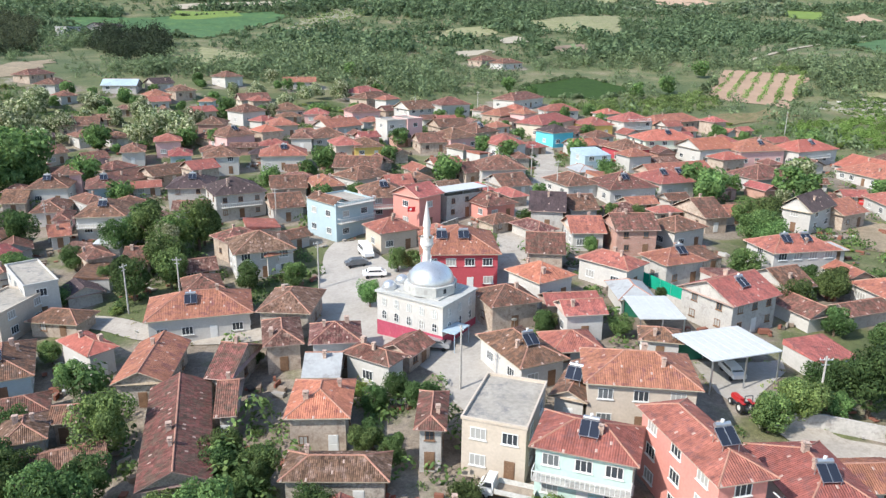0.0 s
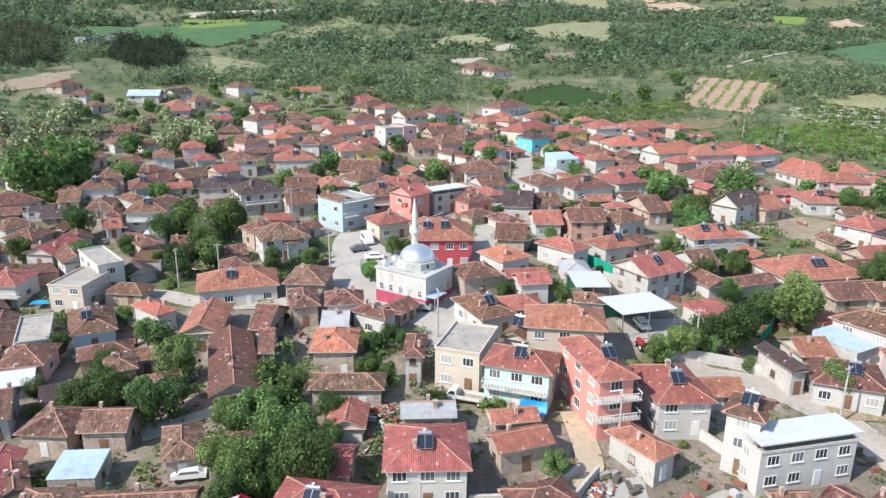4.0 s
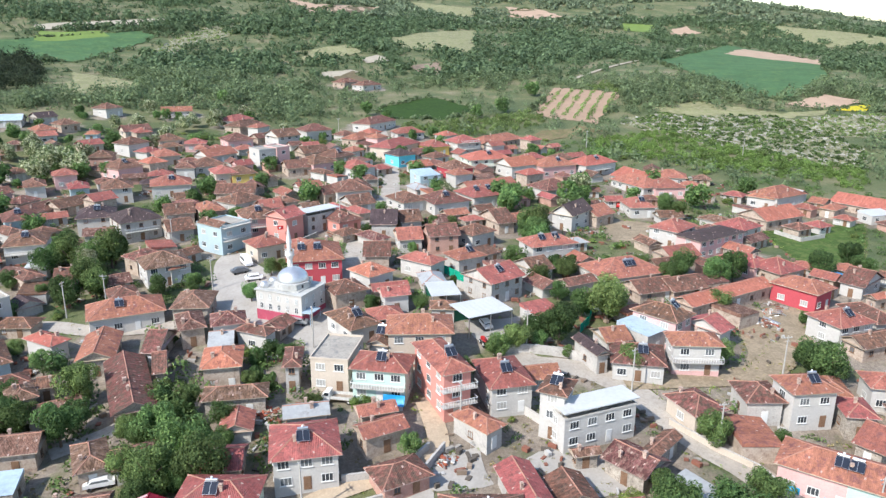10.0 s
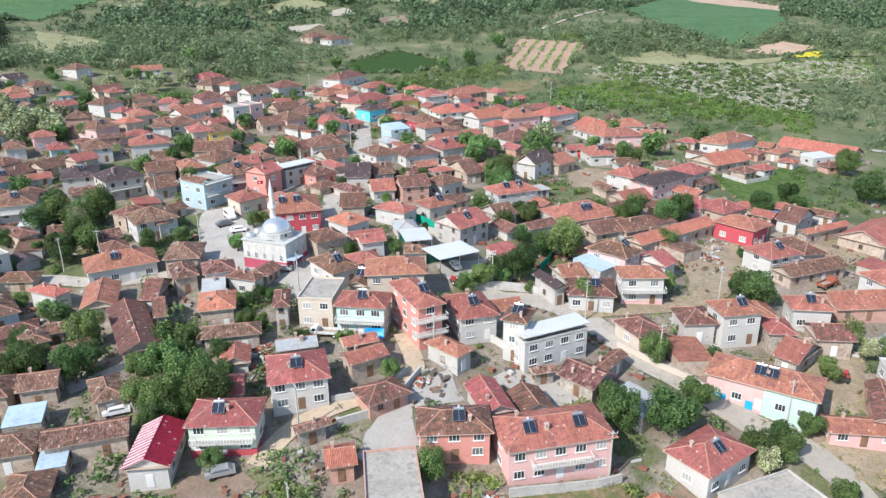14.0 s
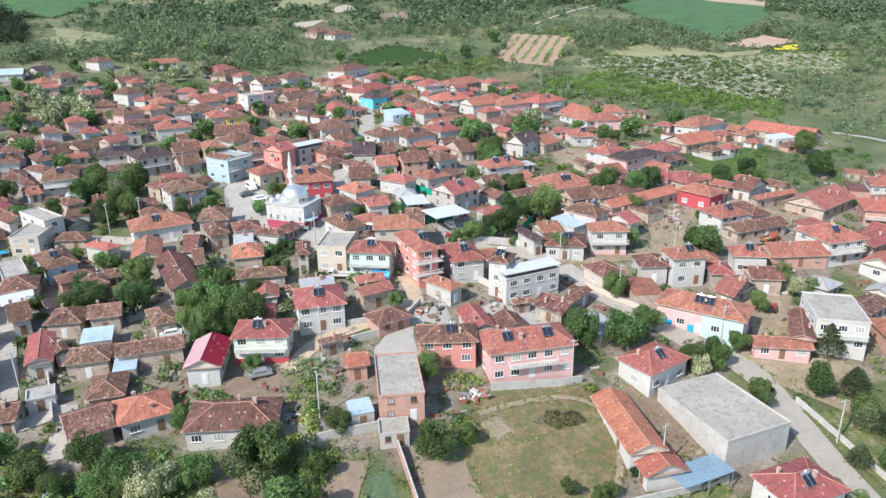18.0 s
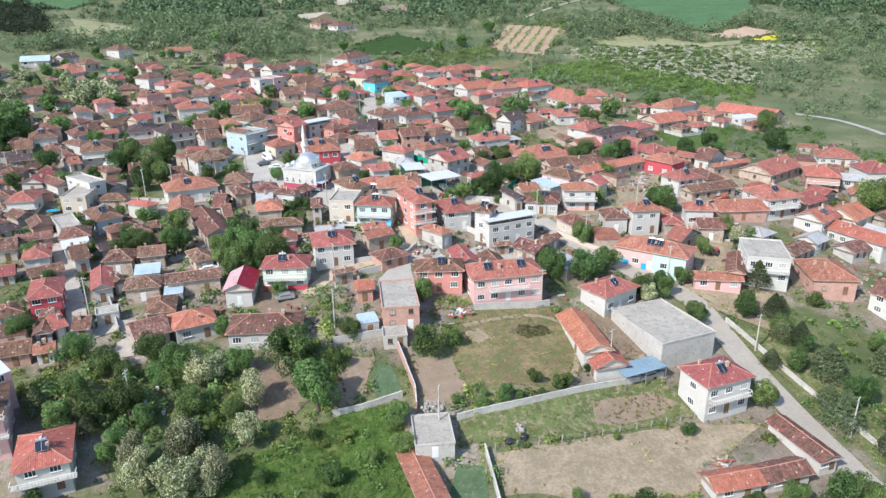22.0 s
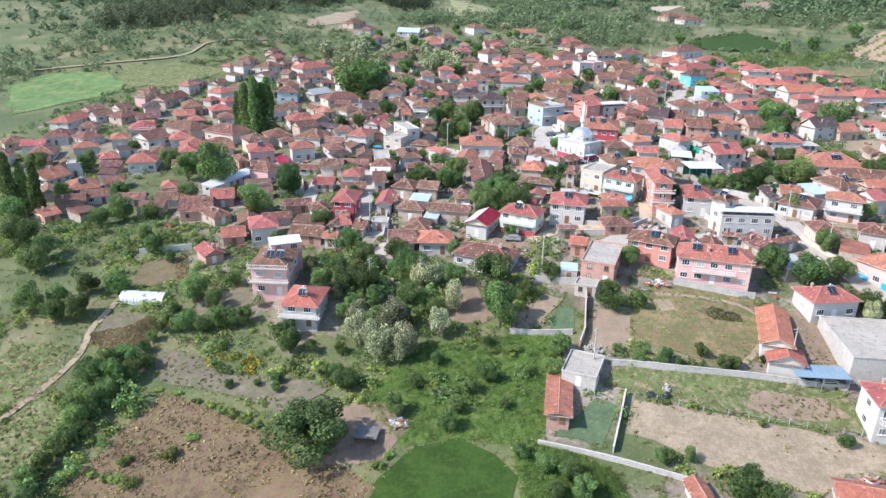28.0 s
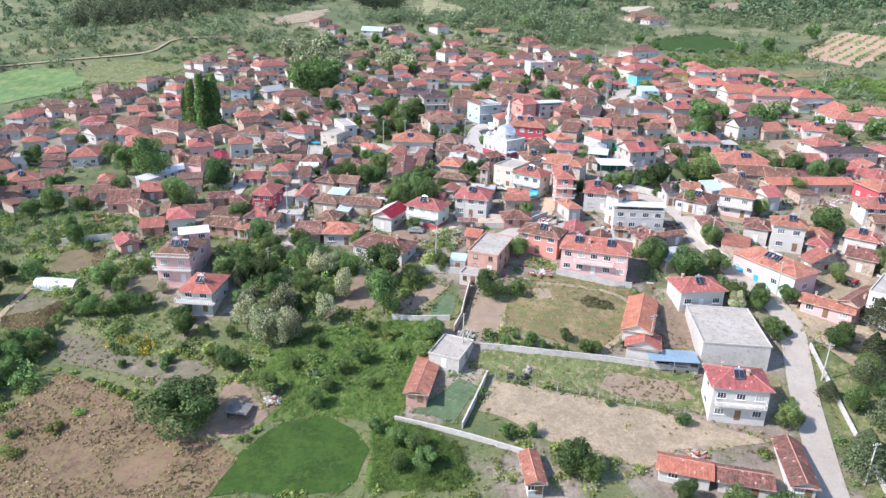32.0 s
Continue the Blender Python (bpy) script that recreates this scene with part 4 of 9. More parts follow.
drape("fallow_field", [(44.3, 568.2), (65.2, 590.2), (71.0, 562.1), (52.0, 547.3)], "pale")
drape("fallow_field", [(20.7, 489.4), (36.6, 516.9), (49.7, 469.6), (28.3, 438.8)], "fallow")
drape("fallow_field", [(85.3, 538.7), (108.8, 555.9), (108.3, 505.9), (87.1, 489.9)], "soil")
drape("crop_field", [(40.9, 368.8), (80.4, 409.4), (101.6, 372.7), (78.6, 340.4), (48.2, 345.2)], "wheat")
drape("orchard_plot", [(128.4, 352.1), (170.1, 432.3), (205.7, 401.6), (158.3, 320.5)], "orchard")
drape("fallow_field", [(10.2, 888.5), (105.3, 1103.4), (104.5, 1004.3), (36.3, 851.3)], "fallow")
drape("fallow_field", [(310.8, 1090.1), (352.8, 1125.7), (370.4, 1009.1), (315.3, 996.3)], "fallow")
drape("meadow", [(138.5, 142.8), (181.0, 149.3), (145.6, 106.7), (132.0, 116.4)], "lush")
drape("scrub", [(178.8, 338.5), (266.3, 328.6), (268.3, 255.9), (238.1, 218.8), (192.3, 259.7)], "rocky")
drape("bare_slope", [(-204.6, 315.8), (-192.0, 378.5), (-176.1, 321.2), (-196.0, 300.1)], "sand")
drape("meadow", [(108.3, 299.4), (148.1, 318.8), (153.6, 308.6), (118.4, 285.1)], "weeds")

drape("meadow", [(-225.3, 653.8), (-172.1, 673.2), (-171.1, 648.7), (-211.6, 607.7)], "lime")
drape("fallow_field", [(-236.8, 692.1), (-193.4, 725.5), (-135.8, 758.4), (-133.3, 726.3), (-189.7, 689.3), (-228.8, 665.3)], "pale")
drape("scrub", [(-123.8, 564.9), (-116.7, 627.7), (-95.4, 712.0), (-54.9, 776.4), (-66.8, 679.1), (-93.9, 619.2), (-110.5, 563.5)], "rocky")
drape("fallow_field", [(-25.0, 1009.3), (15.2, 946.1), (119.1, 1116.5), (92.1, 1002.8), (13.6, 850.4), (-6.0, 922.1)], "clay")
drape("meadow", [(172.6, 1186.5), (268.5, 1129.1), (235.5, 981.2), (202.7, 996.0), (179.6, 1080.9)], "pasture")
drape("fallow_field", [(328.4, 1138.9), (369.9, 1101.9), (383.2, 1004.9), (350.8, 986.5), (302.3, 1026.3)], "clay")
drape("meadow", [(428.7, 952.9), (484.3, 932.1), (451.8, 872.3), (423.0, 890.1)], "lime")
drape("fallow_field", [(480.6, 889.3), (522.6, 921.5), (525.2, 874.5), (473.5, 838.9)], "clay")
drape("meadow", [(563.0, 931.2), (656.5, 920.4), (781.5, 897.3), (847.6, 844.3), (717.2, 703.2), (676.8, 765.6), (622.1, 827.6), (551.0, 878.2)], "pasture")
drape("meadow", [(62.6, 660.3), (135.4, 776.5), (205.0, 844.7), (151.8, 606.3), (106.3, 627.0)], "pasture")
drape("meadow", [(353.3, 349.5), (389.1, 349.4), (374.8, 333.7), (344.0, 333.4)], "pasture")
drape("fallow_field", [(570.8, 614.1), (539.7, 512.7), (504.2, 474.6), (534.8, 565.9)], "clay")
drape("scrub", [(169.4, 320.0), (205.5, 345.6), (226.9, 312.5), (301.5, 325.7), (367.3, 328.2), (320.7, 274.6), (235.4, 282.5), (183.0, 293.0)], "rocky")
drape("meadow", [(199.3, 355.5), (243.9, 368.7), (273.2, 334.3), (310.0, 337.0), (299.1, 327.6), (233.1, 317.1)], "pasture")
drape("plot", [(12.7, 507.8), (37.6, 521.1), (41.9, 487.4), (16.9, 486.6)], "pale")
drape("meadow", [(-149.7, 482.8), (-110.9, 447.3), (-91.2, 413.5), (-104.9, 380.3), (-128.3, 374.7)], "pasture")
drape("meadow", [(40.4, 641.7), (52.6, 600.7), (17.7, 566.1), (-4.7, 558.2), (9.4, 610.5)], "pasture")
drape("fallow_field", [(-70.1, -61.9), (-68.4, -52.8), (-67.4, -43.0), (-66.3, -37.5), (-58.7, -38.6), (-49.6, -40.3), (-39.2, -42.5), (-32.5, -47.7), (-23.6, -47.3), (-16.5, -50.3), (-17.4, -55.0), (-17.5, -62.7), (-60.8, -73.5)], "stubble")
drape("plot", [(-75.3, -28.6), (-72.2, -26.9), (-65.6, -27.1), (-57.8, -30.2), (-48.4, -30.0), (-38.7, -28.3), (-33.5, -30.8), (-37.1, -35.7), (-41.8, -36.4), (-50.2, -35.6), (-58.7, -34.7), (-69.0, -35.0)], "garden")
drape("plot", [(-91.2, -26.9), (-93.3, -21.7), (-90.4, -18.5), (-81.0, -18.5), (-78.1, -24.1), (-82.3, -25.5)], "garden")
drape("plot", [(-74.9, -17.2), (-74.8, -12.0), (-70.7, -6.6), (-64.9, -3.3), (-60.6, -9.0), (-63.7, -14.8)], "garden")
drape("meadow", [(-296.3, 157.4), (-291.2, 175.4), (-265.9, 184.8), (-240.6, 175.8), (-232.6, 163.5), (-243.0, 149.4), (-252.4, 133.9), (-259.7, 121.2)], "sward")
drape("meadow", [(-247.2, 179.7), (-252.7, 198.2), (-216.5, 206.0), (-197.7, 204.1), (-205.8, 175.2), (-232.9, 166.1)], "turf")
drape("yard", [(-29.5, -33.4), (-23.0, -32.0), (-17.0, -31.5), (-14.8, -37.0), (-17.2, -44.6), (-22.0, -46.8), (-27.0, -47.6), (-28.0, -41.0)], "reddish")
drape("yard", [(36.8, 42.0), (42.0, 42.0), (48.6, 42.6), (50.6, 37.0), (44.0, 35.6), (37.2, 34.2)], "concrete")
drape("yard", [(-14.3, 30.6), (-6.3, 30.2), (-4.0, 26.0), (-6.8, 21.5), (-13.5, 23.6), (-16.0, 27.6)], "reddish")
drape("plot", [(-14.3, 10.4), (-8.7, 11.8), (-5.9, 5.6), (-4.5, -2.5), (-9.5, -7.0), (-14.9, -7.3), (-17.2, -12.8), (-19.4, -6.4), (-16.8, 0.8)], "reddish")
drape("yard", [(54.0, 15.5), (61.2, 17.4), (62.0, 8.0), (61.8, 0.6), (55.4, -1.4), (54.6, 6.0)], "reddish")
drape("meadow", [(-107.0, -52.0), (-94.0, -49.0), (-92.5, -30.0), (-106.0, -34.0)], "turf")
drape("meadow", [(-89.8, -42.0), (-85.0, -44.5), (-79.5, -51.0), (-78.8, -62.0), (-84.0, -66.0), (-91.5, -56.0), (-90.3, -48.0)], "turf")

# Yard walls
yard_wall([(18.7, -13.5), (32.0, -11.4), (45.4, -8.8), (62.1, -6.8)], 1.3, 0.25, CONCRETE)
yard_wall([(29.8, 16.4), (36.7, 16.6), (43.3, 16.9), (47.4, 17.6)], 1.5, 0.25, CONCRETE)
yard_wall([(11.5, 5.3), (12.1, -1.7), (12.6, -6.4), (12.1, -10.3)], 1.8, 0.2, WALL["brick"])
yard_wall([(8.0, -36.1), (19.5, -36.9), (33.3, -38.0)], 0.9, 0.3, CONCRETE)
yard_wall([(21.8, -20.3), (21.3, -27.8), (20.7, -35.3)], 1.3, 0.25, CONCRETE)
yard_wall([(84.6, 7.3), (87.7, -7.5), (91.0, -21.5), (93.5, -36.8)], 1.1, 0.3, CONCRETE)
yard_wall([(60.6, 47.6), (64.9, 40.8), (69.4, 35.9), (70.5, 32.0)], 1.2, 0.25, WALL["cream"])
yard_wall([(37.4, 72.9), (44.3, 72.8), (50.6, 70.5), (55.7, 65.9)], 1.8, 0.25, CONCRETE)
yard_wall([(7.4, 41.0), (13.6, 40.9), (17.4, 42.7), (20.7, 45.7)], 1.2, 0.3, CONCRETE)
yard_wall([(7.8, 35.1), (15.6, 36.5), (17.7, 38.6), (23.0, 45.3)], 1.4, 0.3, CONCRETE)
yard_wall([(-2.5, -8.8), (2.6, -8.4), (10.2, -6.8)], 1.2, 0.25, CONCRETE)
yard_wall([(-102.7, 4.8), (-90.4, 9.9)], 1.5, 0.25, CONCRETE)
yard_wall([(-47.4, 40.4), (-42.8, 24.9)], 1.4, 0.25, CONCRETE)
yard_wall([(37.6, 53.0), (41.2, 47.1), (46.2, 44.4)], 1.5, 0.25, WALL["white"])
yard_wall([(37.0, 106.4), (40.1, 102.2)], 1.6, 0.2, WALL["grey"])
yard_wall([(-0.6, 9.8), (8.0, 10.3), (14.1, 10.8)], 1.5, 0.25, CONCRETE)

# Post fences
post_fence([(23.5, -20.6), (31.4, -20.3), (40.1, -19.8), (50.6, -18.6), (62.7, -17.7)])
post_fence([(-92.6, -29.2), (-91.5, -40.5), (-91.2, -47.0)])
post_fence([(68.5, 36.1), (72.5, 38.4)])

# Power poles
power_pole(-50, 112.5)
power_pole(-19.2, 117.7)
power_pole(3.9, 81.6)
power_pole(30.7, 175.4)
power_pole(17.8, 300.9)
power_pole(44.1, 73.6)
power_pole(-81.5, 148.7)
power_pole(-34.5, 155.5)
power_pole(130.6, 268)
power_pole(12.3, 157.3)
power_pole(27, 196.2)
power_pole(-7.2, 276.4)
power_pole(26.3, 49.6)
power_pole(65.4, 40.7)
power_pole(58.2, 56.9)
power_pole(87.9, 57.8)
power_pole(2.0, 35.3)
power_pole(79.5, 23.9)
power_pole(-41.9, 114.3)
power_pole(197.3, 246.6)
power_pole(-50.7, 35.6)
power_pole(0.2, 15.5)
power_pole(45.6, 18.1)
power_pole(52.3, -3.1)
power_pole(-98.8, 146.7)
power_pole(-83.1, 52.8)
power_pole(15.2, -14.6)
power_pole(-133.1, 70.9)
power_pole(89.1, -26.5)
power_pole(85.6, -2.3)
power_pole(-36.4, -1.2)

# Woods, hedges and orchard
WOODS.append(("pine_wood", [(-320.5, 250.0), (-343.4, 282.5), (-330.7, 319.6), (-260.5, 373.1), (-219.2, 416.6), (-219.7, 376.4), (-245.1, 307.4), (-257.3, 270.0), (-282.6, 255.9)], "LEAF_PINE", 26, 3.2))
WOODS.append(("pine_wood", [(-198.3, 428.0), (-226.8, 506.7), (-225.5, 541.3), (-199.5, 541.8), (-169.7, 482.2), (-145.7, 402.5), (-160.7, 388.2)], "LEAF_PINE", 20, 3.6))
WOODS.append(("pine_wood", [(-349.1, 576.2), (-343.8, 611.1), (-285.0, 543.1), (-228.5, 430.1), (-221.3, 380.4), (-243.3, 385.8)], "LEAF_PINE", 20, 3.6))
WOODS.append(("pine_wood", [(-321.7, 251.4), (-311.4, 279.6), (-285.4, 333.7), (-264.9, 408.1), (-250.4, 331.0), (-286.2, 252.1)], "LEAF_PINE", 40, 4))
WOODS.append(("hedge_scrub", [(136.4, 287.5), (184.7, 301.6), (236.6, 216.9), (213.4, 188.7), (162.8, 235.8), (133.6, 258.6)], "LEAF_HEDGE", 8, 1.7))
WOODS.append(("scrub_belt", [(45.3, 318.8), (82.5, 299.7), (115.0, 312.3), (135.9, 339.2), (205.7, 401.6), (212.2, 446.3), (129.9, 363.0), (98.1, 342.6), (70.8, 331.0)], "LEAF", 16, 2.2))
WOODS.append(("orchard_trees", [(133.4, 357.8), (168.0, 423.6), (200.7, 397.0), (159.2, 326.1)], "LEAF_HEDGE", 30, 1.8))
WOODS.append(("thicket_slope", [(-75.9, -66.0), (-78.5, -51.9), (-79.5, -44.1), (-79.1, -37.3), (-81.1, -31.5), (-76.5, -30.0), (-70.7, -30.9), (-67.5, -36.8), (-67.4, -44.5), (-68.5, -52.6), (-70.4, -60.4), (-72.1, -69.5)], "LEAF", 9, 1.8))
WOODS.append(("garden_trees", [(-62.4, 20.9), (-51.2, 18.2), (-38.5, 19.3), (-20.1, 10.5), (-12.5, -7.0), (-17.4, -13.7), (-28.6, -11.6), (-38.7, -4.8), (-52.2, -2.3)], "LEAF", 46, 2))
WOODS.append(("garden_trees", [(-159.2, 17.7), (-136.4, 15.6), (-121.3, 21.2), (-101.4, 20.2), (-94.6, 6.1), (-108.0, -5.5), (-127.5, -12.8)], "LEAF", 40, 1.7))
WOODS.append(("garden_trees", [(-46.0, 89.3), (-35.5, 87.6), (-28.4, 68.1), (-40.6, 69.9)], "LEAF", 14, 2))
WOODS.append(("garden_trees", [(-29.6, 86.6), (-15.8, 74.5), (-9.8, 58.0), (-10.1, 47.4), (-16.1, 43.9), (-24.6, 49.6), (-24.1, 58.3), (-22.9, 67.3)], "LEAF", 12, 2.5))
WOODS.append(("garden_trees", [(-55.5, 79.9), (-44.6, 78.6), (-40.7, 67.5), (-50.9, 68.5)], "LEAF", 14, 1.8))
WOODS.append(("garden_trees", [(-34.9, 123.5), (-20.2, 121.0), (-23.7, 136.1), (-27.3, 143.5), (-38.0, 135.3)], "LEAF", 18, 1.8))
WOODS.append(("garden_trees", [(-66.5, 151.0), (-44.1, 149.4), (-52.3, 169.4), (-60.6, 174.1), (-71.6, 170.2)], "LEAF", 18, 1.8))
WOODS.append(("garden_trees", [(-10.6, 76.8), (-2.6, 78.3), (1.5, 81.7), (-0.0, 89.1), (-8.6, 84.3)], "LEAF_BUSH", 22, 1.6))
WOODS.append(("garden_trees", [(-28.0, 14.5), (-15.8, 11.5), (-11.5, -5.9), (-19.3, -10.9), (-26.5, -3.2)], "LEAF", 95, 1.6))


# The mosque on the square
def arched_window(w, h):
    key = ("arch", w, h)
    if key not in SHARED:
        def outline(a, b):
            return [(-a, 0), (a, 0)] + [(a * math.cos(t), b - a + a * math.sin(t)) for t in (math.pi * k / 8 for k in range(9))]
        a, b = Mesh(), Mesh()
        o, i = outline(w / 2 + 0.1, h + 0.1), outline(w / 2, h)
        i = [(x, z + 0.08) for x, z in i]
        for k in range(len(o)):
            p, q, r, s = o[k], o[(k + 1) % len(o)], i[(k + 1) % len(i)], i[k]
            a.face([(p[0], -0.08, p[1]), (q[0], -0.08, q[1]), (r[0], -0.08, r[1]), (s[0], -0.08, s[1])])
            a.face([(p[0], 0, p[1]), (q[0], 0, q[1]), (q[0], -0.08, q[1]), (p[0], -0.08, p[1])])
        a.box(-0.03, -0.07, 0.08, 0.03, -0.02, h)
        a.box(-w / 2, -0.07, h * 0.5, w / 2, -0.02, h * 0.5 + 0.06)
        b.face([(x, -0.015, z) for x, z in i])
        SHARED[key] = (a.data("window", [FRAME_WHITE]), b.data("pane", [GLASS]))
    return SHARED[key]


LEAD = mat("bright_lead_sheet", (0.62, 0.63, 0.64), 0.38, 0.08, 1.5, 0.05, 0.75, (0.5, 0.5, 0.5), 0.62)
ROOF_FELT = mat("grey_roof_felt", (0.42, 0.42, 0.40), 0.85, 0.12, 0.8, 0.1, 0, (0.33, 0.33, 0.31), 0.6)
STONE_WHITE = mat("white_minaret_stone", (0.70, 0.67, 0.63), 0.8, 0.1, 1.5, 0.15, 0, (0.52, 0.48, 0.44), 0.6)


def mosque(x, y, rot, w, d, h):
    z = gz(x, y)
    PLOTS.append((x, y, rot, w, d))
    top = thing("mosque", x, y, z, rot, "white rendered village mosque with raspberry plinth and bright metal dome", "mosque")
    a, b = w / 2, d / 2
    m = Mesh()
    m.box(-a, -b, 1.75, a, b, h)
    part("wall", m, [WALL["white"]], top)
    m = Mesh()
    m.box(-a - 0.04, -b - 0.04, -2, a + 0.04, b + 0.04, 1.748)
    part("plinth", m, [mat("raspberry_plinth", (0.38, 0.075, 0.115), 0.9, 0.15, 1, 0.1, 0, (0.42, 0.18, 0.20), 0.64)], top, "raspberry-pink painted plinth")
    m = Mesh()
    m.box(-a - 0.25, -b - 0.25, h, a + 0.25, b + 0.25, h + 0.25)
    m.box(-a * 0.75, -b * 0.75, h + 0.252, a * 0.75, b * 0.75, h + 0.42)
    part("roof_slab", m, [ROOF_FELT], top, "grey felted flat roof edge")
    R, cx = 3.35, 0.7
    m = Mesh()
    m.lathe([(R + 0.55, h + 0.42), (R + 0.5, h + 1.7), (R + 0.1, h + 1.8)], 8, 0, (cx, 0))
    drum = part("drum", m, [ROOF_FELT], top, "eight-sided grey drum under the dome")
    for k in range(8):
        ang = 360 / 8 * (k + 0.5)
        wm = arched_window(0.5, 0.75)
        at = Matrix.Translation((cx, 0, h + 0.65)) @ pose(0, 0, 0, 0, 0, ang) @ Matrix.Translation((0, -(R + 0.5) * math.cos(math.pi / 8) - 0.02, 0))
        part("drum_window", wm[1], None, drum, "", at)
    m = Mesh()
    m.lathe([(R * math.cos(t), h + 1.75 + R * 0.82 * math.sin(t)) for t in (math.pi / 2 * k / 14 for k in range(15))], 40, 0, (cx, 0))
    me = m.data("dome", [LEAD], True)
    dome = part("dome", me, None, top, "bright silver sheet-metal dome")
    m = Mesh()
    m.lathe([(0.12, 0), (0.16, 0.3), (0.05, 0.5), (0.1, 0.7), (0.02, 1.2)], 8)
    part("finial", m, [LEAD], dome, "", Matrix.Translation((cx, 0, h + 1.75 + R * 0.82)))
    for px, py, r in ((-a + 1.25, -b + 1.3, 0.95), (-a + 1.25, 0.0, 0.95), (-a + 1.25, b - 1.3, 0.95)):
        m = Mesh()
        m.lathe([(r + 0.1, h + 0.25), (r + 0.1, h + 0.75)] + [(r * math.cos(t), h + 0.75 + r * 0.9 * math.sin(t)) for t in (math.pi / 2 * k / 8 for k in range(9))], 20, 0, (px, py))
        part("small_dome", m.data("small_dome", [LEAD], True), None, top, "small silver dome over the porch")
    wm = arched_window(0.6, 1.2)
    wn = arched_window(0.7, 1.2)
    frosted = wm[1].copy()
    frosted.materials[0] = plain("frosted_pane", (0.42, 0.44, 0.43), 0.4)
    wm = (wm[0], frosted)
    for turn, ln, off, cnt in ((0, w, b, 5), (90, d, a, 3), (-90, d, a, 3), (180, w, b, 5)):
        for k in range(cnt):
            u = -ln / 2 + ln * (k + 0.6) / (cnt + 0.2)
            for zz, mm in ((2.1, wn), (4.1, wm)):
                wo = part("window", mm[0], None, top, "", pose(0, 0, 0, 0, 0, turn) @ Matrix.Translation((u, -off - 0.01, zz)))
                part("pane", mm[1], None, wo)
    m = Mesh()
    m.box(a + 0.002, -b - 0.3, 2.6, a + 2.2, -b + 3.6, 2.75)
    for q in (-b - 0.2, -b + 3.5):
        m.tube((a + 2.1, q, -1), (a + 2.1, q, 2.6), 0.06, 0.06, 6)
    part("entrance_canopy", m, [ROOF["blue"]], top, "blue-grey entrance canopy on thin posts")
    return top


mosque(-0.5, 99.0, -33.7, 11.3, 8.8, 6.0)


def minaret(x, y, height):
    z = gz(x, y)
    top = thing("minaret", x, y, z, 0, "slender white stone minaret with one ringed balcony", "minaret")
    s = height - 4.2
    m = Mesh()
    m.box(-0.95, -0.95, -1.5, 0.95, 0.95, 3.2)
    part("pedestal", m, [STONE_WHITE], top)
    m = Mesh()
    m.lathe([(0.95, 3.2), (0.62, 4.6), (0.56, s - 3.2)], 16)
    part("shaft", m.data("shaft", [STONE_WHITE], True), None, top)
    m = Mesh()
    m.lathe([(0.56, s - 3.4), (0.72, s - 3.1), (0.72, s - 2.95), (0.88, s - 2.8), (0.88, s - 2.65), (1.05, s - 2.5), (1.05, s - 2.35), (0.98, s - 2.35), (0.98, s - 1.45), (1.06, s - 1.4), (1.06, s - 1.3), (0.9, s - 1.3), (0.9, s - 2.3), (0.5, s - 2.3)], 20)
    bal = part("balcony", m, [STONE_WHITE], top, "ringed balcony with stepped corbels")
    m = Mesh()
    for k in range(4):
        c, sn = math.cos(k * math.pi / 2 + 0.4), math.sin(k * math.pi / 2 + 0.4)
        m.tube((c * 1.0, sn * 1.0, s - 1.1), (c * 1.35, sn * 1.35, s - 1.1), 0.08, 0.22, 8)
    part("loudspeaker", m, [FRAME_WOOD], bal, "dark horn loudspeakers")
    m = Mesh()
    m.lathe([(0.5, s - 2.3), (0.5, s + 0.2), (0.6, s + 0.25), (0.6, s + 0.4)], 16)
    part("upper_shaft", m.data("upper_shaft", [STONE_WHITE], True), None, top)
    m = Mesh()
    m.lathe([(0.62, s + 0.4), (0.3, s + 2.6), (0.04, s + 4.2)], 16)
    part("cone", m.data("cone", [mat("pale_cone", (0.62, 0.60, 0.57), 0.6, 0.08, 1, 0.05)], True), None, top, "pale pointed cone cap")
    return top


minaret(-0.6, 105.5, 17.5)


def sheet_canopy(x, y, rot, w, d, h, label, sheet="white"):
    """An open shed: a sheet roof on steel posts with a fascia."""
    z = gz(x, y)
    PLOTS.append((x, y, rot, w, d))
    top = thing("canopy", x, y, z, rot, label, "canopy")
    m = Mesh()
    m.box(-w / 2, -d / 2, h, w / 2, d / 2, h + 0.12)
    part("roof_sheet", m, [ROOF[sheet]], top)
    m = Mesh()
    for k in range(int(w / 1.2)):
        m.box(-w / 2 + 0.6 + k * 1.2, -d / 2, h + 0.122, -w / 2 + 0.68 + k * 1.2, d / 2, h + 0.16)
    part("seam", m, [ROOF[sheet]], top)
    for px in (-w / 2 + 0.2, 0, w / 2 - 0.2):
        for py in (-d / 2 + 0.2, d / 2 - 0.2):
            m = Mesh()
            m.box(px - 0.08, py - 0.08, -1.5, px + 0.08, py + 0.08, h)
            part("post", m, [STEEL], top)
    m = Mesh()
    m.box(-w / 2 + 0.1, d / 2 - 0.18, -1.5, w / 2 - 0.1, d / 2 - 0.06, h - 0.5)
    part("back_panel", m, [plain("green_tarpaulin", (0.02, 0.16, 0.10), 0.7)], top, "green back panel")
    return top


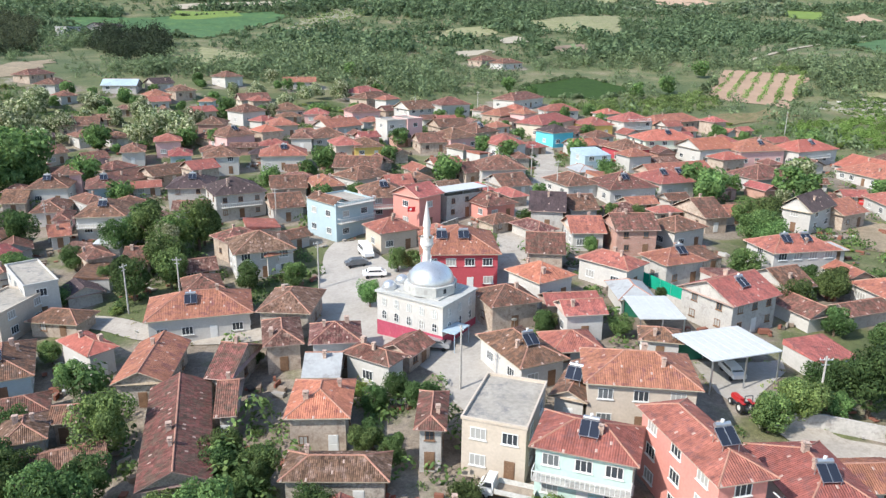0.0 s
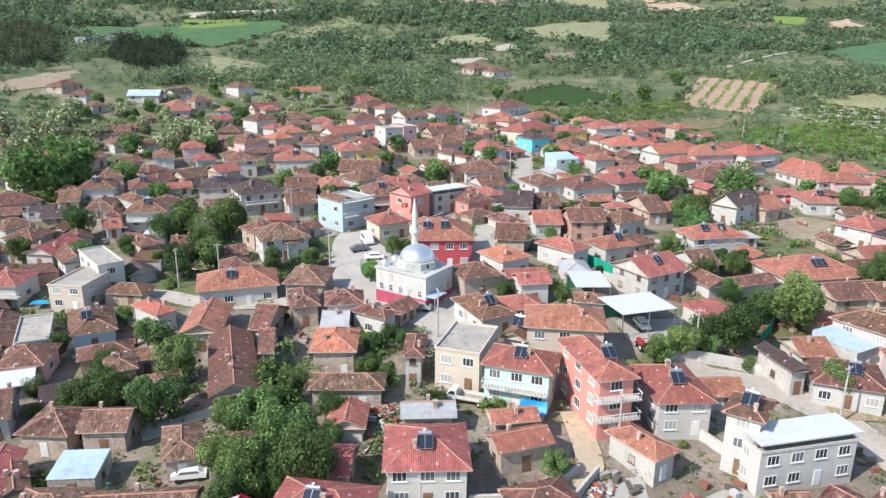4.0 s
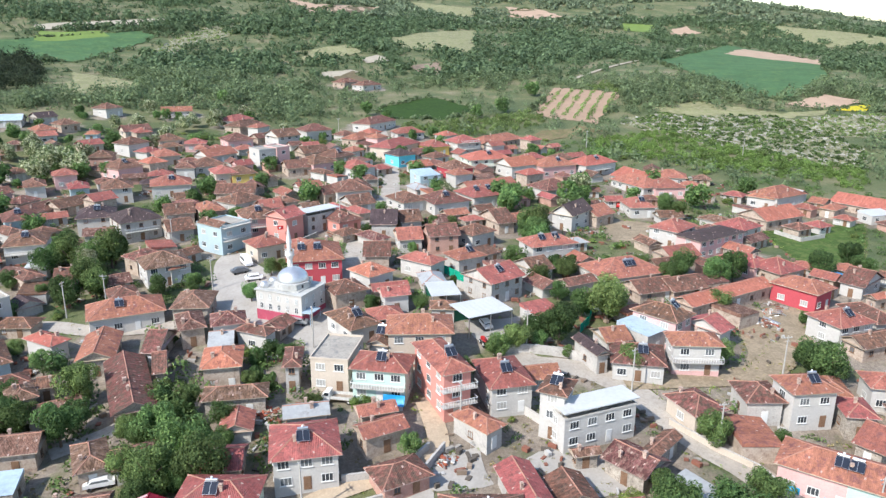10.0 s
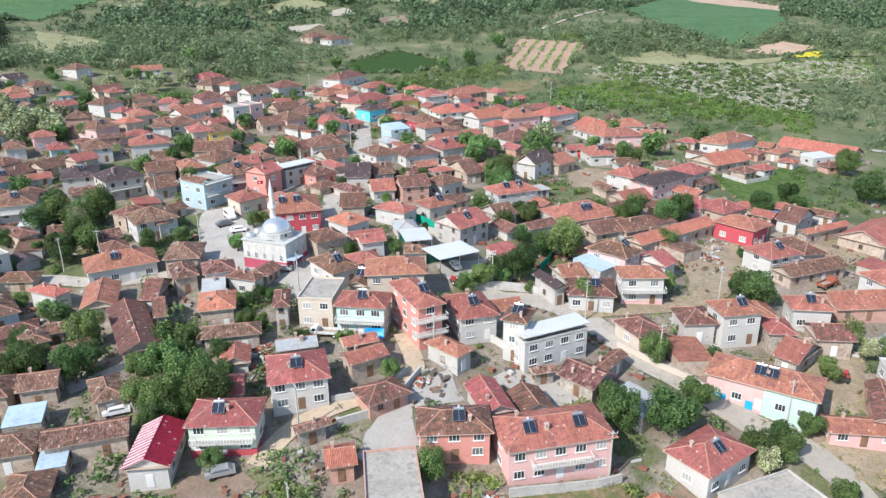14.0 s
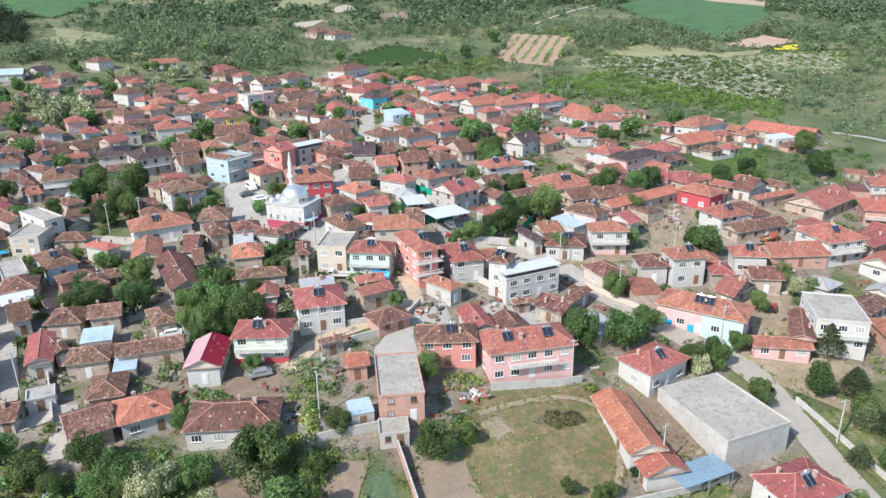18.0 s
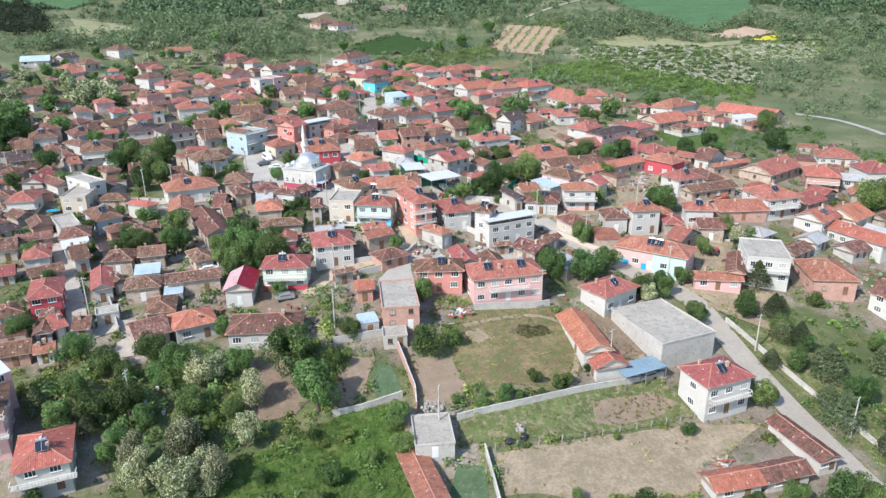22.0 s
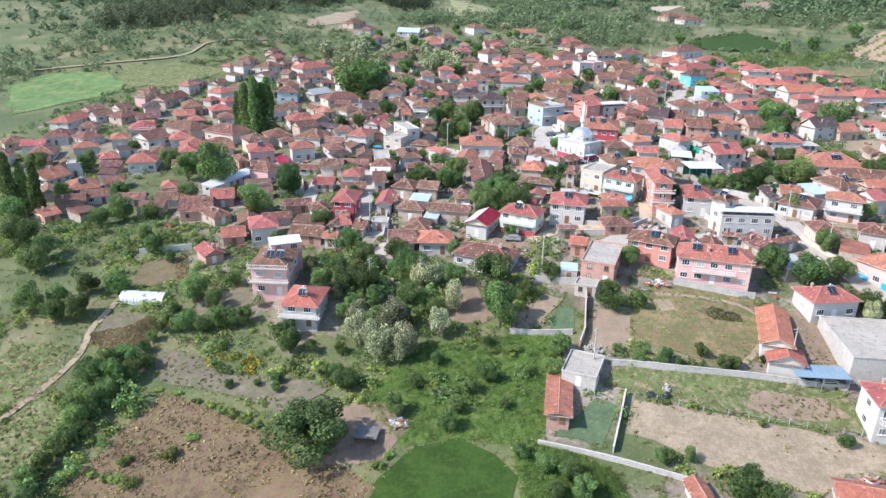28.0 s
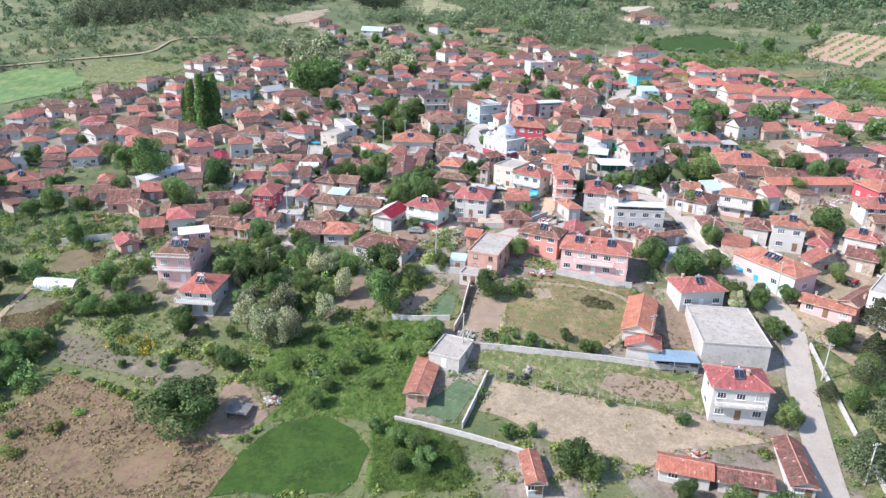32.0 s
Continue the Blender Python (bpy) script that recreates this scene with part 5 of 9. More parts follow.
sheet_canopy(37.7, 84.9, 17, 10.3, 8.4, 4.2, "open white sheet-metal canopy on steel posts over parked car")
sheet_canopy(31.9, 96.8, 1, 6.5, 9.0, 3.5, "low white sheet-metal shed roof on posts")
sheet_canopy(56.8, -6.6, 11, 9.9, 4.8, 2.8, "open shelter with a blue-grey sheet roof on steel posts", "slate")


def vehicle(x, y, rot, body, van=False, label=""):
    z = float(sheet_z(x, y)) + 0.22
    L, W, H = (5.2, 1.95, 2.3) if van else (4.2, 1.7, 1.42)
    top = thing("van" if van else "car", x, y, z, rot, label, "van" if van else "car")
    prof = [(-L / 2, 0.35), (-L / 2, 0.85), (-L * 0.44, 0.95), (-L * 0.36, 1.0), (-L * 0.2, H), (L * 0.28, H), (L * 0.42, 0.98), (L / 2, 0.9), (L / 2, 0.35)]
    if van:
        prof = [(-L / 2, 0.4), (-L / 2, 1.0), (-L * 0.38, 1.15), (-L * 0.26, H - 0.1), (-L * 0.2, H), (L * 0.48, H), (L / 2, H - 0.15), (L / 2, 0.4)]
    m = Mesh()
    def wid(zz):
        return W / 2 * (1 - 0.14 * max(0, (zz - 0.9)) / (H - 0.9))
    for (x0, z0), (x1, z1) in zip(prof, prof[1:] + prof[:1]):
        m.face([(x0, -wid(z0), z0), (x1, -wid(z1), z1), (x1, wid(z1), z1), (x0, wid(z0), z0)])
    m.face([(a, -wid(b), b) for a, b in prof])
    m.face([(a, wid(b), b) for a, b in reversed(prof)])
    part("body", m, [body], top)
    g = Mesh()
    zb = 1.0 if not van else 1.25
    for s in (-1, 1):
        x0, x1 = (-L * 0.30, L * 0.34) if not van else (-L * 0.3, L * 0.44)
        e = 0.006
        zt = H - 0.12 if not van else H - 0.35
        q = [(x0, s * (wid(zb) + e), zb), (x1, s * (wid(zb) + e), zb), (x1 - 0.35 * (not van), s * (wid(zt) + e), zt), (x0 + 0.4, s * (wid(zt) + e), zt)]
        g.face(q if s < 0 else q[::-1])
    k = 3 if not van else 2
    (xa, za), (xb, zb2) = prof[k], prof[k + 1]
    g.face([(xa * 0.98 - 0.01, -wid(za) * 0.85, za + 0.05), (xa * 0.98 - 0.01, wid(za) * 0.85, za + 0.05), (xb - 0.04, wid(zb2) * 0.85, zb2 - 0.08), (xb - 0.04, -wid(zb2) * 0.85, zb2 - 0.08)])
    part("window_glass", g, [GLASS], top, "dark side and front windows")
    for px in (-L * 0.31, L * 0.31):
        for s in (-1, 1):
            t = Mesh()
            t.tube((px, s * (W / 2 - 0.2), 0.1), (px, s * (W / 2 + 0.01), 0.1), 0.32, 0.32, 14)
            part("wheel", t, [RUBBER], top)
    return top


PAINT_SILVER = plain("silver_paint", (0.45, 0.46, 0.47), 0.3, 0.5)
PAINT_WHITE = plain("white_paint", (0.75, 0.75, 0.74), 0.35)
PAINT_GREY = plain("grey_paint", (0.16, 0.17, 0.18), 0.3, 0.4)
PAINT_RED = plain("red_paint", (0.45, 0.03, 0.03), 0.35)
vehicle(0.8, 92.6, 168, PAINT_SILVER, label="silver hatchback parked below the mosque wall")
vehicle(-12.6, 133.0, 110, PAINT_WHITE, True, "white minibus parked on the village square")
vehicle(-13.9, 127.6, 20, PAINT_GREY, label="dark grey car parked on the village square")
vehicle(-10.0, 121.5, 8, PAINT_WHITE, label="white car parked on the village square")
vehicle(58.6, -6.8, 12, PAINT_SILVER, label="silver car parked under the blue sheet shelter")
vehicle(38.7, 84.3, 95, PAINT_WHITE, label="white car parked under the sheet canopy")

# Houses of the village
house(23.6, 74.7, -8, 12.6, 9.3, 6.0, "hip", "red", "cream")
house(15.5, 61.9, -20, 10.1, 7.4, 6.0, "hip", "red", "mint", solar=1, balcony=1)
house(8.2, 68.7, -19, 6.8, 10.3, 6.0, "flat", "flat", "cream")
house(24.9, 58.6, 13, 5.8, 13.9, 8.0, "hip", "red", "salmon", solar=1, balcony=2)
house(11.7, 85.3, 25, 7.2, 11.4, 3.5, "hip", "brown", "white", solar=1)
house(17.4, 76.4, -25, 4.4, 9.8, 3.5, "gableY", "brown", "white", solar=1)
house(21.1, 95.2, 8, 6.3, 5.7, 4.0, "gable", "red", "white")
house(30.7, 89.3, -13, 5.8, 4.9, 3.0, "hip", "brown", "white")
house(44.1, 100.6, 30, 10.7, 10.3, 5.0, "gable", "red", "grey", solar=1)
house(56.9, 111.4, 20, 6.5, 9.4, 3.0, "gable", "brown", "grey")
house(64.5, 123.9, 11, 13.6, 9.0, 5.0, "hip", "red", "white", solar=2)
house(17.4, 109.3, 34, 7.9, 8.6, 4.0, "hip", "orange", "white")
house(11.0, 100.2, 20, 8.2, 8.0, 4.0, "hip", "brown", "taupe")
house(30.3, 115.6, 44, 6.5, 10.4, 4.0, "hip", "red", "white")
house(41.3, 118.1, 22, 8.8, 7.7, 4.0, "hip", "red", "grey", solar=1)
house(-35.6, 105.4, 16, 15.6, 10.7, 3.8, "hip", "red", "white", solar=1)
house(-21.1, 104.0, -4, 8.3, 10.4, 4.0, "hip", "old", "stone")
house(-47.8, 93.9, 52, 4.6, 8.9, 4.0, "hip", "orange", "white")
house(-23.4, 77.6, 9, 2.6, 9.5, 3.5, "gable", "brown", "stone")
house(-12.0, 74.1, 2, 7.2, 9.2, 4.5, "hip", "orange", "taupe")
house(-8.8, 62.9, 0, 10.7, 5.3, 3.5, "hip", "old", "stone")
house(0.5, 69.4, -3, 3.4, 8.4, 5.0, "hip", "brown", "grey")
house(-6.9, 84.7, 57, 4.2, 7.8, 4.0, "hip", "brown", "white")
house(-12.8, 91.6, 8, 7.1, 7.2, 4.0, "hip", "old", "white")
house(-13.3, 84.7, 1, 4.8, 7.5, 3.0, "gable", "grey", "grey")
house(-20.4, 93.2, 14, 5.5, 9.6, 4.0, "hip", "old", "taupe")
house(-25.4, 87.7, -9, 3.7, 11.0, 3.0, "gable", "brown", "stone")
house(-45.6, 73.6, 25, 5.0, 7.0, 3.5, "hip", "old", "white")
house(-42.5, 77.2, 11, 3.3, 4.9, 3.0, "gable", "brown", "taupe")
house(-67.3, 116.3, 40, 5.2, 14.3, 6.0, "flat", "flat", "white")
house(-31.9, 129.5, 23, 11.3, 11.3, 5.0, "hip", "old", "white")
house(35.1, 57.7, 3, 8.0, 11.4, 5.0, "hip", "red", "white", solar=1)
house(2.5, 44.5, 2, 10.0, 10.1, 5.3, "hip", "red", "white", solar=1)
house(-8.4, 36.2, -10, 10.8, 7.8, 5.2, "hip", "red", "pale_green", solar=1, balcony=1, band="red")
house(-8.8, 45.5, -4, 5.8, 6.8, 3.5, "gable", "red", "taupe")
house(13.7, 47.7, 19, 7.5, 4.8, 3.5, "gable", "red", "taupe")
house(13.4, 52.5, 10, 6.4, 4.0, 3.5, "gable", "red", "taupe")
house(46.5, 46.6, 13, 13.3, 5.6, 6.6, "raised", "white", "white")
house(41.3, 48.1, -35, 5.0, 6.4, 8.0, "hip", "brown", "white", solar=1)
house(28.5, 47.3, 33, 4.5, 8.3, 3.5, "hip", "red", "grey")
house(-84.6, 130.8, -10, 7.6, 12.0, 3.3, "gableY", "red", "grey")
house(-77.9, 124.8, 38, 6.1, 12.0, 3.3, "gableY", "brown", "white")
house(-83.1, 109.3, 0, 8.4, 9.7, 4.5, "hip", "red", "white", balcony=1)
house(-67.1, 107.4, -8, 7.3, 11.6, 5.0, "flat", "flat", "cream")
house(-57.9, 90.8, 27, 7.8, 13.0, 3.3, "hip", "brown", "blue", solar=1)
house(-67.0, 88.5, 24, 5.4, 13.0, 3.0, "flat", "flat", "grey")
house(-62.0, 77.3, 9, 7.7, 8.5, 3.5, "hip", "brown", "pink")
house(-60.8, 70.8, 20, 6.5, 6.1, 3.0, "gable", "white", "white")
house(-58.0, 62.4, 21, 4.3, 9.6, 3.5, "gable", "brown", "grey")
house(-47.4, 57.5, -4, 7.4, 7.8, 3.5, "hip", "old", "taupe")
house(-40.0, 57.1, 3, 6.6, 6.7, 3.5, "gable", "old", "taupe")
house(-28.6, 51.8, 19, 5.1, 8.9, 3.0, "hip", "old", "taupe")
house(-49.4, 45.2, 12, 4.9, 12.6, 3.4, "gableY", "red", "white", stacks=0)
house(-46.9, 45.9, 32, 3.5, 7.1, 2.9, "gableY", "brown", "stone")
house(-40.0, 48.0, 4, 5.7, 5.4, 2.8, "mono", "blue", "stone")
house(-39.8, 40.2, 2, 8.1, 6.8, 3.4, "hip", "old", "taupe")
house(-29.0, 39.8, 5, 12.2, 5.6, 3.4, "gable", "old", "taupe")
house(-33.0, 36.1, 3, 4.0, 4.1, 2.4, "mono", "blue", "stone")
house(2.6, 55.4, 3, 7.3, 4.7, 3.0, "gable", "grey", "grey")
house(3.7, 32.7, 16, 5.4, 2.5, 3.0, "gable", "old", "stone")
house(77.6, 106.2, 11, 17.6, 13.0, 3.3, "hip", "red", "white", solar=2)
house(79.9, 96.1, 10, 10.9, 8.6, 2.6, "gable", "brown", "taupe")
house(87.5, 96.5, 11, 9.9, 8.8, 2.6, "gable", "brown", "taupe")
house(72.5, 75.3, 34, 7.5, 10.6, 6.0, "hip", "brown", "pink", solar=1)
house(67.7, 73.3, 28, 7.1, 7.5, 4.0, "mono", "blue", "grey")
house(60.4, 71.8, 5, 5.7, 7.1, 3.5, "gable", "red", "white")
house(54.5, 67.1, 11, 3.4, 8.9, 4.0, "gableY", "dark", "grey")
house(62.1, 63.7, -21, 9.9, 9.5, 3.5, "hip", "brown", "white", solar=1)
house(43.2, 39.9, 3, 4.5, 2.5, 2.5, "gable", "old", "stone")
house(49.9, 37.1, -58, 7.7, 7.0, 3.0, "gable", "old", "stone")
house(55.1, 39.8, 37, 8.9, 3.1, 3.0, "gable", "brown", "stone")
house(-118.1, 243.3, 17, 13.2, 10.4, 3.8, "gable", "brown", "taupe")
house(-111.3, 233.2, 46, 9.6, 9.1, 3.0, "hip", "brown", "white")
house(-100.7, 231.5, 53, 6.7, 9.1, 3.0, "hip", "brown", "white")
house(-88.6, 213.0, 20, 7.2, 12.0, 3.8, "hip", "brown", "white")
house(-98.4, 208.2, 46, 7.1, 7.8, 2.6, "gable", "brown", "taupe")
house(-73.9, 210.3, 20, 6.9, 10.4, 3.3, "hip", "red", "blue")
house(-59.8, 203.6, 14, 10.1, 12.0, 4.9, "hip", "brown", "white")
house(-43.3, 207.6, 11, 13.6, 12.0, 4.1, "hip", "red", "white", solar=1)
house(-64.5, 230.5, 48, 11.2, 12.0, 4.5, "hip", "brown", "pink", solar=1)
house(-52.2, 249.3, 24, 9.5, 12.0, 3.8, "hip", "red", "cream")
house(-41.7, 230.6, 4, 7.5, 10.4, 3.8, "hip", "brown", "white")
house(-68.3, 265.7, 50, 11.0, 10.4, 4.5, "hip", "brown", "white")
house(-75.5, 248.9, 4, 9.3, 10.4, 3.8, "hip", "brown", "brick")
house(-72.9, 294.5, 29, 12.4, 10.4, 2.6, "gable", "brown", "cream")
house(-92.5, 329.4, 54, 10.7, 10.4, 3.8, "hip", "brown", "white")
house(-55.7, 277.2, 26, 11.4, 10.4, 3.0, "hip", "brown", "cream")
house(-61.2, 334.3, 8, 15.0, 9.1, 2.6, "gable", "red", "white")
house(-88.2, 285.0, 6, 5.9, 9.1, 3.0, "hip", "red", "blue")
house(-103.0, 299.0, 42, 9.4, 10.4, 3.0, "hip", "brown", "taupe")
house(-109.2, 289.0, 39, 9.1, 10.4, 3.0, "hip", "red", "brick")
house(-115.3, 309.3, 47, 9.9, 9.1, 3.0, "gable", "dark", "grey")
house(-128.5, 303.7, 7, 14.2, 10.4, 2.6, "gable", "blue", "white")
house(-142.2, 283.3, 47, 7.2, 9.1, 2.6, "hip", "brown", "white")
house(-170.1, 314.8, 77, 15.5, 9.1, 2.6, "hip", "brown", "taupe")
house(-154.9, 299.8, 92, 14.9, 9.1, 2.6, "hip", "brown", "white")
house(-95.2, 178.5, 14, 10.2, 12.0, 4.1, "hip", "brown", "white", solar=1)
house(-94.5, 187.0, 14, 7.9, 11.7, 4.9, "hip", "brown", "pink")
house(-81.8, 178.0, 24, 9.0, 12.0, 4.1, "hip", "brown", "blue", solar=1)
house(-59.0, 174.7, 9, 10.6, 13.0, 4.9, "hip", "dark", "grey", solar=1)
house(-46.4, 166.6, 28, 12.3, 13.0, 5.7, "hip", "dark", "grey", balcony=1)
house(-80.7, 188.4, 62, 12.4, 9.1, 2.6, "gable", "brown", "taupe")
house(-72.0, 193.1, 51, 12.9, 9.1, 2.6, "gable", "brown", "taupe")
house(-36.1, 177.4, 15, 9.1, 10.4, 3.3, "gable", "brown", "taupe")
house(-33.9, 161.7, 22, 7.8, 10.4, 3.3, "gable", "brown", "grey")
house(-71.9, 156.0, 10, 10.7, 13.0, 4.5, "hip", "brown", "white", solar=1, balcony=1)
house(-81.0, 167.8, 47, 5.8, 10.4, 3.3, "hip", "brown", "white")
house(-81.8, 156.5, 17, 3.9, 9.1, 3.3, "hip", "brown", "pink")
house(-78.6, 147.7, 30, 4.5, 7.8, 2.6, "gable", "red", "white")
house(-64.1, 141.8, 2, 5.1, 10.1, 3.3, "mono", "white", "white")
house(-64.2, 132.2, 41, 5.5, 8.0, 3.5, "hip", "brown", "taupe")
house(-55.0, 130.8, 9, 4.9, 9.5, 3.0, "gable", "brown", "taupe")
house(-38.5, 138.3, 43, 8.5, 7.0, 4.0, "hip", "brown", "taupe")
house(-29.7, 128.6, 36, 5.5, 8.0, 4.0, "hip", "red", "white")
house(-100.1, 171.8, 13, 6.0, 10.4, 2.6, "gable", "brown", "taupe")
house(-88.1, 164.3, 14, 7.7, 11.7, 2.9, "hip", "brown", "white")
house(-19.5, 149.5, 44, 10.0, 10.5, 7.2, "flat", "flat", "blue", balcony=2)
house(-11.4, 162.3, 18, 10.3, 13.0, 4.9, "hip", "brown", "pink", solar=1, balcony=1)
house(-26.7, 175.5, 23, 7.7, 11.7, 4.1, "hip", "red", "taupe")
house(-20.2, 196.1, -5, 13.3, 10.4, 3.3, "gable", "brown", "taupe")
house(-18.4, 184.9, 45, 12.2, 10.4, 3.3, "hip", "brown", "white")
house(-8.8, 175.7, 19, 7.1, 9.1, 3.3, "gable", "red", "brick")
house(-3.7, 181.1, 27, 5.2, 9.1, 3.3, "hip", "brown", "taupe")
house(-20.9, 221.1, 17, 9.8, 12.0, 3.3, "hip", "brown", "yellow")
house(-27.2, 219.9, 19, 8.6, 11.7, 4.1, "hip", "red", "cream")
house(-34.9, 235.7, 22, 12.5, 12.0, 3.0, "hip", "brown", "white")
house(-33.4, 251.2, 43, 14.7, 10.4, 3.0, "gable", "red", "white")
house(-39.7, 258.6, 5, 5.5, 10.4, 3.8, "hip", "red", "white")
house(-27.2, 274.5, 24, 12.1, 11.7, 3.8, "hip", "brown", "pink")
house(-31.3, 317.8, 55, 16.0, 10.4, 3.0, "hip", "red", "white")
house(-26.4, 307.4, 54, 18.1, 10.4, 3.0, "hip", "brown", "taupe")
house(-14.3, 241.5, 30, 7.3, 9.0, 7.0, "flat", "flat", "white")
house(-8.9, 244.4, 37, 6.2, 9.0, 7.0, "flat", "flat", "pink")
house(-7.8, 277.6, 36, 12.4, 11.7, 4.9, "gable", "brown", "white")
house(6.0, 293.5, 27, 13.9, 12.0, 4.5, "hip", "brown", "white")
house(4.8, 249.2, 27, 12.0, 10.4, 3.8, "gable", "brown", "taupe")
house(6.2, 231.1, 37, 11.7, 12.0, 3.8, "hip", "brown", "pink")
house(-1.2, 227.9, 17, 10.1, 10.4, 3.0, "gable", "brown", "taupe")
house(14.2, 244.6, 43, 11.5, 11.7, 3.0, "hip", "brown", "taupe", solar=1)
house(21.0, 220.1, 29, 10.8, 12.0, 4.1, "hip", "red", "white")
house(17.2, 189.0, 10, 12.7, 13.0, 4.1, "hip", "brown", "white")
house(8.3, 187.9, 30, 5.2, 9.1, 3.3, "gable", "brown", "taupe")
house(5.7, 159.0, 35, 11.2, 6.9, 6.1, "raised", "white", "grey")
house(-3.3, 152.0, 47, 7.8, 9.0, 7.0, "gable", "red", "salmon")
house(12.3, 157.6, 32, 8.6, 11.4, 3.3, "hip", "brown", "salmon")
house(4.5, 119.5, 3, 13.4, 14.5, 6.2, "hip", "red", "red", solar=2)
house(-8.1, 138.3, 29, 8.9, 8.5, 4.0, "hip", "red", "cream")
house(18.5, 176.4, 25, 8.8, 10.4, 2.6, "gable", "brown", "grey")
house(24.7, 150.9, -9, 7.8, 12.6, 4.0, "gable", "dark", "grey")
house(31.6, 154.3, 10, 7.0, 10.4, 3.3, "gable", "brown", "grey")
house(20.1, 122.8, -7, 6.9, 10.5, 4.0, "gable", "brown", "taupe")
house(29.6, 136.6, 2, 7.0, 9.9, 3.5, "gable", "red", "white")
house(40.1, 240.1, 30, 9.5, 10.4, 4.5, "hip", "dark", "cyan")
house(39.9, 258.6, 50, 23.3, 11.7, 4.5, "hip", "red", "cream")
house(36.4, 317.0, 50, 24.0, 11.7, 3.8, "hip", "brown", "white")
house(50.5, 296.7, 14, 14.7, 10.4, 3.0, "hip", "red", "white")
house(26.4, 281.3, 46, 15.1, 10.4, 3.0, "hip", "red", "taupe")
house(44.9, 204.9, 17, 8.3, 9.0, 4.9, "mono", "blue", "blue")
house(57.3, 261.4, 21, 11.1, 11.7, 3.8, "hip", "red", "yellow")
house(70.6, 261.7, 20, 13.1, 11.7, 5.6, "hip", "red", "white", balcony=2)
house(58.7, 219.6, 21, 11.1, 11.7, 4.1, "hip", "brown", "red")
house(73.3, 231.2, 12, 18.1, 12.0, 5.2, "hip", "orange", "pale_green", solar=1, balcony=1)
house(84.5, 223.3, 22, 14.3, 12.0, 4.5, "gable", "orange", "white", balcony=1)
house(98.9, 222.9, 15, 16.7, 12.0, 4.5, "hip", "red", "pink", solar=1)
house(116.0, 224.7, 25, 18.2, 12.0, 4.5, "hip", "orange", "white", solar=1, balcony=1)
house(126.1, 203.5, -78, 17.1, 13.0, 3.0, "gable", "orange", "white")
house(89.5, 277.6, 35, 28.6, 11.7, 3.0, "hip", "red", "taupe")
house(34.4, 176.9, 23, 9.7, 12.2, 3.3, "hip", "brown", "white")
house(46.3, 174.5, 16, 13.4, 13.0, 3.7, "hip", "brown", "white", solar=1)
house(58.9, 181.6, 21, 11.2, 13.0, 3.7, "hip", "red", "white", solar=2)
house(65.3, 193.8, 21, 20.6, 9.1, 3.3, "gable", "red", "taupe")
house(58.3, 152.6, 15, 6.2, 13.0, 3.3, "gable", "brown", "taupe")
house(48.4, 138.5, 29, 9.2, 8.4, 4.0, "hip", "brown", "white")
house(38.1, 134.4, 4, 8.8, 9.7, 5.0, "gable", "brown", "brick")
house(88.3, 191.9, 22, 13.9, 12.0, 3.3, "hip", "brown", "white")
house(82.1, 153.8, -49, 7.9, 13.0, 4.9, "gableY", "dark", "white", pitch=0.75)
house(90.9, 158.1, 29, 9.3, 10.4, 3.3, "gable", "red", "taupe")
glossy_house = house(-18.3, 33.6, -7, 6.7, 10.9, 3.6, "gableY", "crimson", "white", stacks=0)
# pale ribs on the slope turned to the west: glossy glare put into colour
GLARE_RIB = mat("faded_pink_sheet", (0.50, 0.36, 0.37), 0.45, 0.15, 1.5, 0.1, 0, (0.40, 0.22, 0.24), 0.58)
for k in range(13):
    rib = Mesh()
    rib.beam((-3.3, -5.0 + k * 0.835, 3.67), (-0.12, -5.0 + k * 0.835, 5.13), 0.5, 0.05)
    part("roof_sheet", rib, [GLARE_RIB], glossy_house, "pale rib painted as glare on the crimson sheet")
house(123.5, 196.3, -75, 19.6, 11.7, 3.0, "hip", "red", "white")
house(130.2, 188.7, -5, 11.9, 12.0, 3.8, "hip", "red", "pink")
house(140.6, 205.8, -25, 13.0, 10.4, 3.0, "hip", "red", "white")
house(109.1, 166.1, -4, 9.0, 12.0, 3.4, "hip", "red", "white", solar=1)
house(158.8, 171.6, -50, 9.7, 10.4, 3.8, "hip", "red", "white")
house(163.7, 171.9, 21, 16.4, 12.0, 4.5, "hip", "red", "white")
house(147.8, 151.6, 17, 17.7, 12.0, 3.0, "gable", "orange", "taupe")
house(193.0, 159.3, -63, 26.8, 11.7, 3.0, "gable", "orange", "taupe")
house(187.8, 151.2, 7, 13.8, 6.0, 3.0, "mono", "white", "white")
house(175.5, 158.5, -61, 5.9, 9.1, 3.0, "hip", "red", "taupe")
house(129.9, 141.1, 26, 10.8, 10.4, 3.0, "hip", "red", "white")
house(105.7, 135.4, -55, 9.6, 12.0, 4.9, "hip", "red", "white")
house(112.2, 126.1, 23, 19.8, 9.1, 5.3, "hip", "dark", "pink", pitch=0.25, stacks=0)
house(98.2, 118.7, 12, 9.7, 9.1, 2.6, "gable", "red", "taupe")
house(94.4, 89.3, 21, 27.4, 6.3, 3.3, "gable", "orange", "taupe")
house(112.1, 109.2, 22, 8.4, 12.0, 3.3, "hip", "red", "pink")
house(117.1, 103.7, 20, 10.4, 10.4, 3.3, "hip", "red", "taupe")
house(113.2, 88.5, 27, 8.1, 11.5, 4.5, "hip", "red", "red")
house(132.6, 93.2, -60, 6.1, 12.0, 3.3, "gable", "brown", "white")
